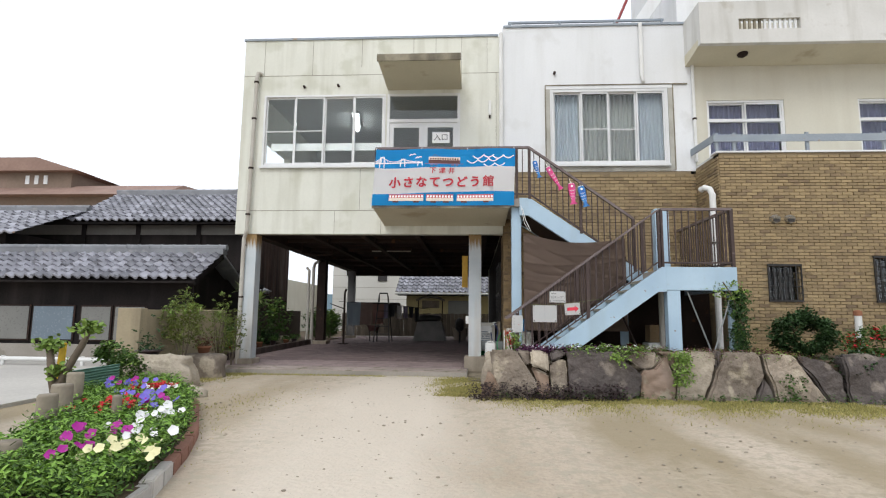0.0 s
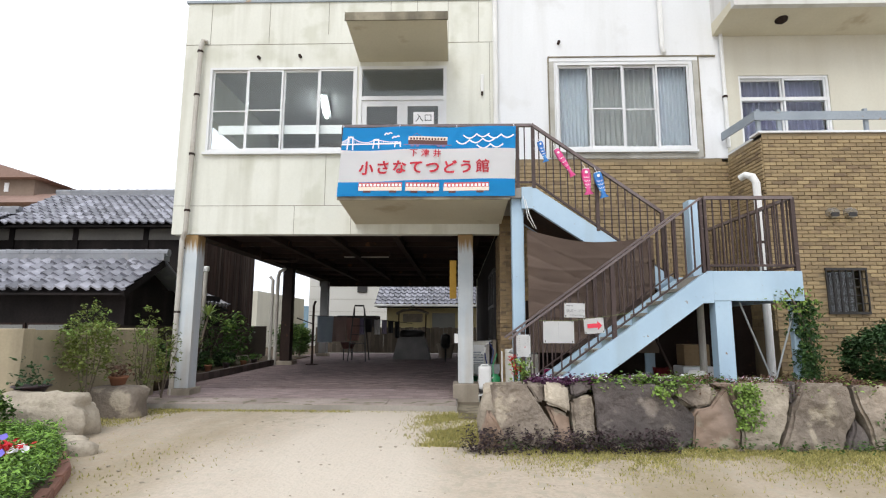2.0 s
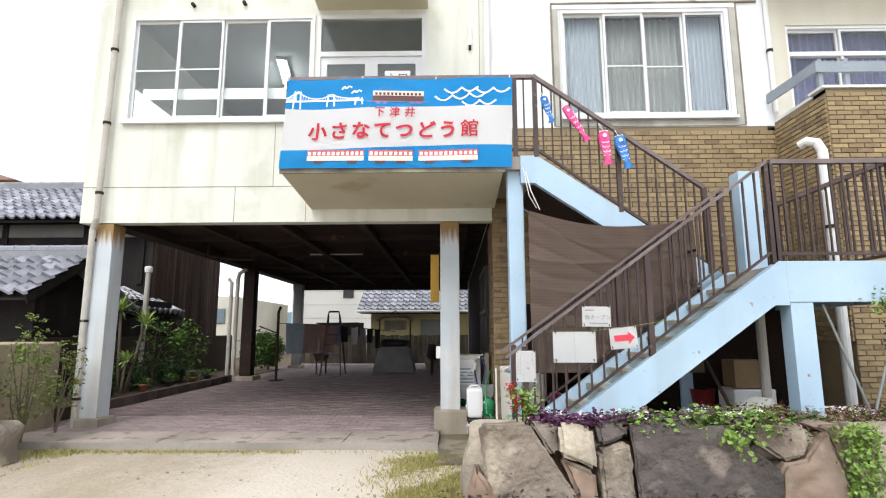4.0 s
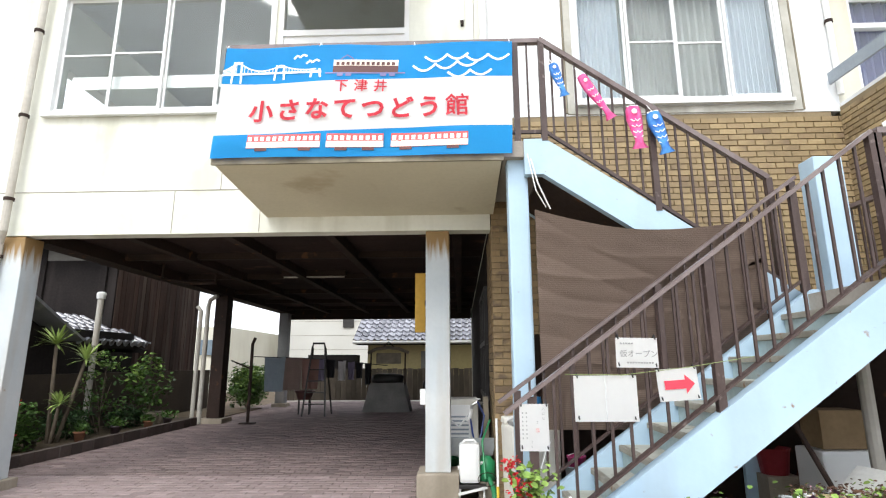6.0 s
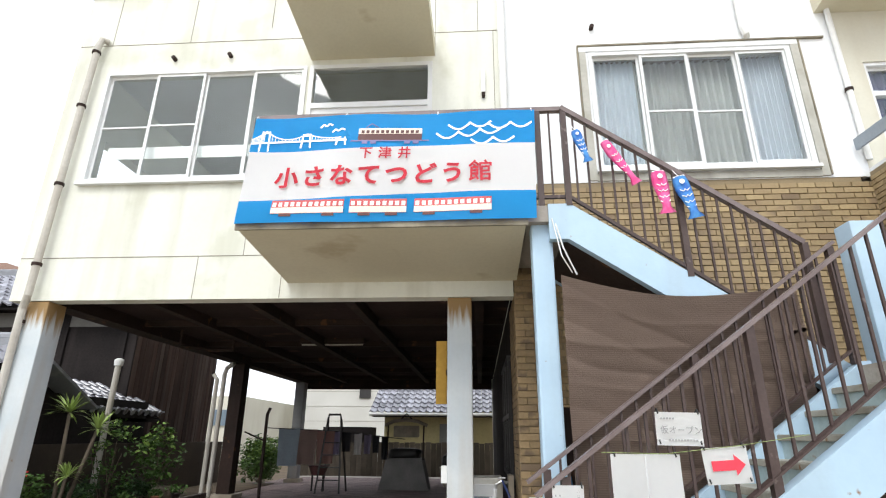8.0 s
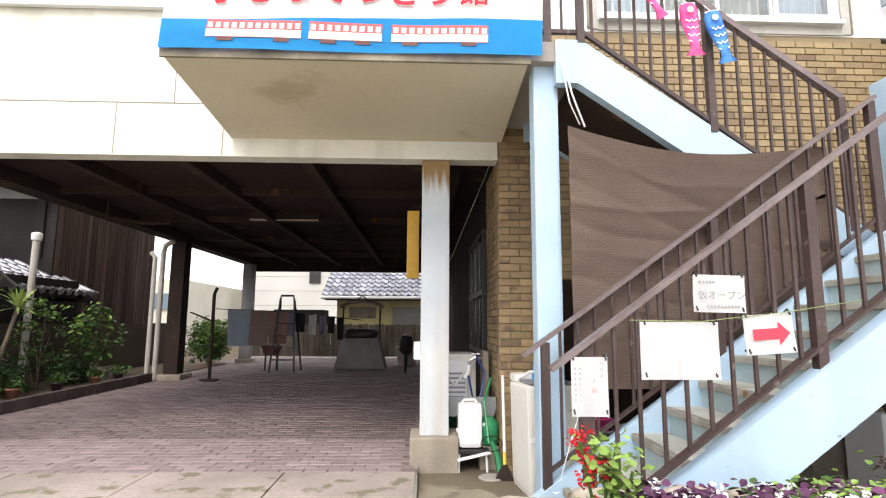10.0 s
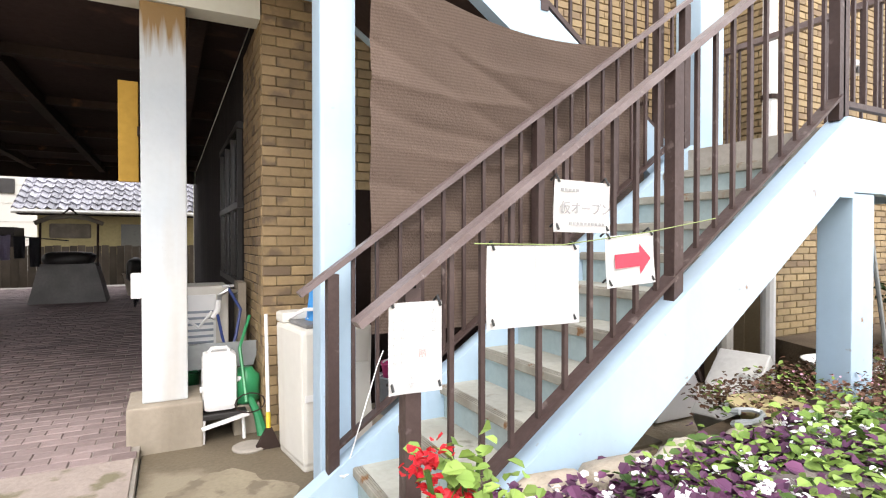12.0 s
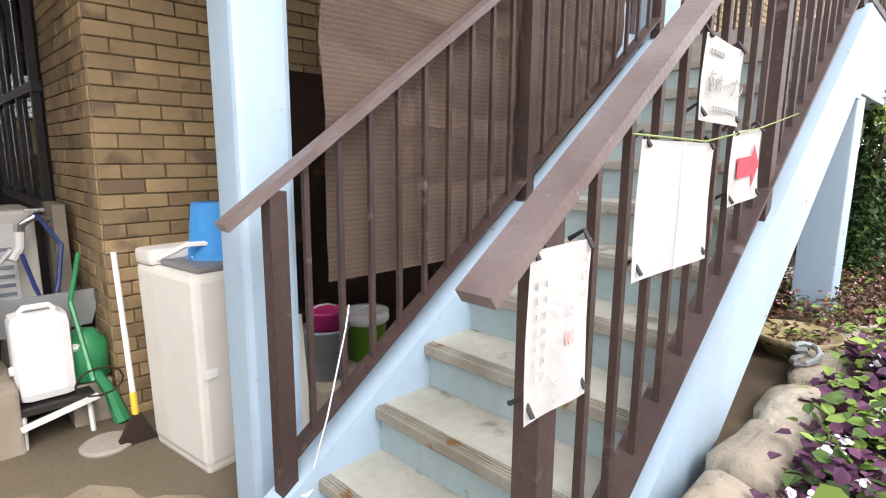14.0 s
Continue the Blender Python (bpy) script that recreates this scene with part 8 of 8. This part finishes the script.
part("pipe", tube([(4.9, 9.0, 1.58), (4.56, 9.05, 0.5)], 0.013, n=7), M_GALV, brc)
part("pipe", tube([(3.2, 9.7, 1.2), (3.5, 9.6, 0.45)], 0.02, n=7), M_STEEL, brc)
wsh = thing("wash_bowl", "white wash bowl under the landing", "bowl", at=(4.45, 9.25, 0.45))
part("bowl", lathe([(0.16, 0), (0.24, 0.1), (0.25, 0.1), (0.22, 0.07), (0.02, 0.03)], (0, 0, 0)), M_WHITEP, wsh, smooth=True)
dp = thing("under_stair_pipe", "grey downpipe under the landing", "pipe")
part("pipe", tube([(3.95, 9.75, 0.3), (3.95, 9.75, 1.78)], 0.05, n=10), M_PVC, dp)
gh = thing("garden_hose", "coiled grey garden hose beside the stair foot", "hose")
part("coil", tube([(2.75 + 0.09 * math.cos(a * 0.7), 8.8 + 0.04 * math.sin(a * 0.7), 0.47 + 0.006 * a) for a in range(24)], 0.012, n=6), M_GALV, gh)

# ---- bricks and pavers ----
BW, BH, GAP = 0.208, 0.074, 0.006
brick_me = {}


def brick_unit(kind, w, d):
    """One brick proud of its wall: shared mesh by size."""
    key = (kind, round(w, 3))
    if key not in brick_me:
        bm = bmesh.new()
        if kind == "front":
            B(0, w, 0, d, 0, BH - GAP, bm)
        else:
            B(0, d, 0, w, 0, BH - GAP, bm)
        bmesh.ops.bevel(bm, geom=[e for e in bm.edges], offset=0.004, segments=1, affect="EDGES")
        me = bpy.data.meshes.new("brick")
        bm.to_mesh(me)
        bm.free()
        me.materials.append(M_BRICK)
        brick_me[key] = me
    return brick_me[key]


def brick_field(parent, kind, u0, u1, z0, z1, at, holes=(), near=None, BH=BH, BW=BW):
    """Courses of bricks in running bond; near(u, z) picks those built singly, the rest are joined."""
    verts, faces = [], []
    rb = random.Random(int(u0 * 100) + 3)
    cube = ((0, 1, 2, 3), (0, 4, 5, 1), (1, 5, 6, 2), (2, 6, 7, 3), (3, 7, 4, 0))
    for j in range(int((z1 - z0) / BH)):
        z = z0 + j * BH
        u = u0 - (BW / 2 if j % 2 else 0)
        while u < u1 - 0.02:
            a, b = max(u, u0), min(u + BW - GAP, u1)
            u += BW
            if b - a < 0.03 or any(h[0] < (a + b) / 2 < h[1] and h[2] < z + BH / 2 < h[3] for h in holes):
                continue
            d = rb.uniform(-0.003, 0.003)
            if near and near(a, z):
                ob = new("brick", brick_unit(kind, b - a, 0.02))
                ob.parent = parent
                ob.location = (a, at - 0.008 + d, z) if kind == "front" else (at - 0.008 + d, a, z)
                continue
            k = len(verts)
            f, c = at - 0.008 + d, 0.004
            h = z + BH - GAP
            if kind == "front":
                verts.extend([(a + c, f, z + c), (b - c, f, z + c), (b - c, f, h - c), (a + c, f, h - c), (a, f + 0.02, z), (b, f + 0.02, z), (b, f + 0.02, h), (a, f + 0.02, h)])
            else:
                verts.extend([(f, a + c, z + c), (f, b - c, z + c), (f, b - c, h - c), (f, a + c, h - c), (f + 0.02, a, z), (f + 0.02, b, z), (f + 0.02, b, h), (f + 0.02, a, h)])
            faces.extend([tuple(k + i for i in q) for q in cube])
    me = bpy.data.meshes.new("bricks")
    me.from_pydata(verts, [], faces)
    me.materials.append(M_BRICKS)
    ob = new("bricks", me)
    ob.parent = parent
    tagged(ob, kind="stuff")


wb_back, wb_front, wb_side = bpy.data.objects["wall_brick_back"], bpy.data.objects["wall_brick_front"], bpy.data.objects["wall_brick_side"]
brick_field(wb_back, "front", 1.11, 5.42, -0.1, 4.39, FY + 0.005, near=lambda u, z: u < 1.6 and z < 3.3)
pier = solid("brick_pier", B(1.118, 1.3, FY + 0.03, 12.5, -0.2, 3.1), M_MORTAR, "ochre brick corner pier of the ground floor", "wall", kind="structure")
brick_field(pier, "side", FY + 0.02, 12.5, -0.1, 3.05, 1.112, near=lambda u, z: True)
brick_field(wb_front, "front", 5.415, 12.45, 0.2, 4.46, BY + 0.005, BH=0.064, BW=0.205, holes=[(6.2, 6.87, 1.46, 2.2), (8.21, 8.89, 1.46, 2.37)])
brick_field(wb_side, "side", BY + 0.02, FY, 1.2, 4.45, 5.405, BH=0.064, BW=0.205)

floor = bpy.data.objects["floor"]
PW, PD, PG = 0.215, 0.11, 0.006
bm = B(0, PW - PG, 0, PD - PG, -0.02, 0.012)
bmesh.ops.bevel(bm, geom=[e for e in bm.edges if e.verts[0].co.z > 0 and e.verts[1].co.z > 0], offset=0.004, segments=1, affect="EDGES")
paver_me = bpy.data.meshes.new("paver")
bm.to_mesh(paver_me)
bm.free()
paver_me.materials.append(M_PAVER_LIT)
verts, faces = [], []
rv = random.Random(4)
for j in range(int((23.9 - 11.15) / PD)):
    y = 11.15 + j * PD
    x = -5.42 - (PW / 2 if j % 2 else 0)
    while x < 0.3:
        a, b = max(x, -5.42), min(x + PW - PG, 0.31)
        x += PW
        if b - a < 0.04:
            continue
        dz = rv.uniform(-0.004, 0.003)
        # front rows take the lit tone, the joined rest the shaded one
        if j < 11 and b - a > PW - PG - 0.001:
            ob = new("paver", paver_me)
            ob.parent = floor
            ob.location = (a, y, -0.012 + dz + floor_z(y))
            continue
        k, lo = len(verts), floor_z(y) - 0.02
        dz += floor_z(y)
        verts.extend([(a, y, lo), (b, y, lo), (b, y + PD - PG, lo), (a, y + PD - PG, lo), (a + 0.004, y + 0.004, dz), (b - 0.004, y + 0.004, dz), (b - 0.004, y + PD - PG - 0.004, dz), (a + 0.004, y + PD - PG - 0.004, dz)])
        faces.extend([tuple(k + i for i in q) for q in ((4, 5, 6, 7), (0, 1, 5, 4), (1, 2, 6, 5), (2, 3, 7, 6), (3, 0, 4, 7))])
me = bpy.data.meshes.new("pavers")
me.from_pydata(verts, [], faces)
me.materials.append(M_PAVERS_SHADED)
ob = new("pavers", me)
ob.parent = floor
tagged(ob, kind="stuff")
# plain concrete apron slabs at the mouth
for i in range(5):
    x0, x1 = -5.44 + i * 1.15, -5.44 + (i + 1) * 1.15 - 0.012
    part("apron_slab", B(x0, min(x1, 0.315), 10.46, 11.13, -0.014, 0.002 + 0.002 * (i % 2), bevel=0.004), M_APRON, floor)
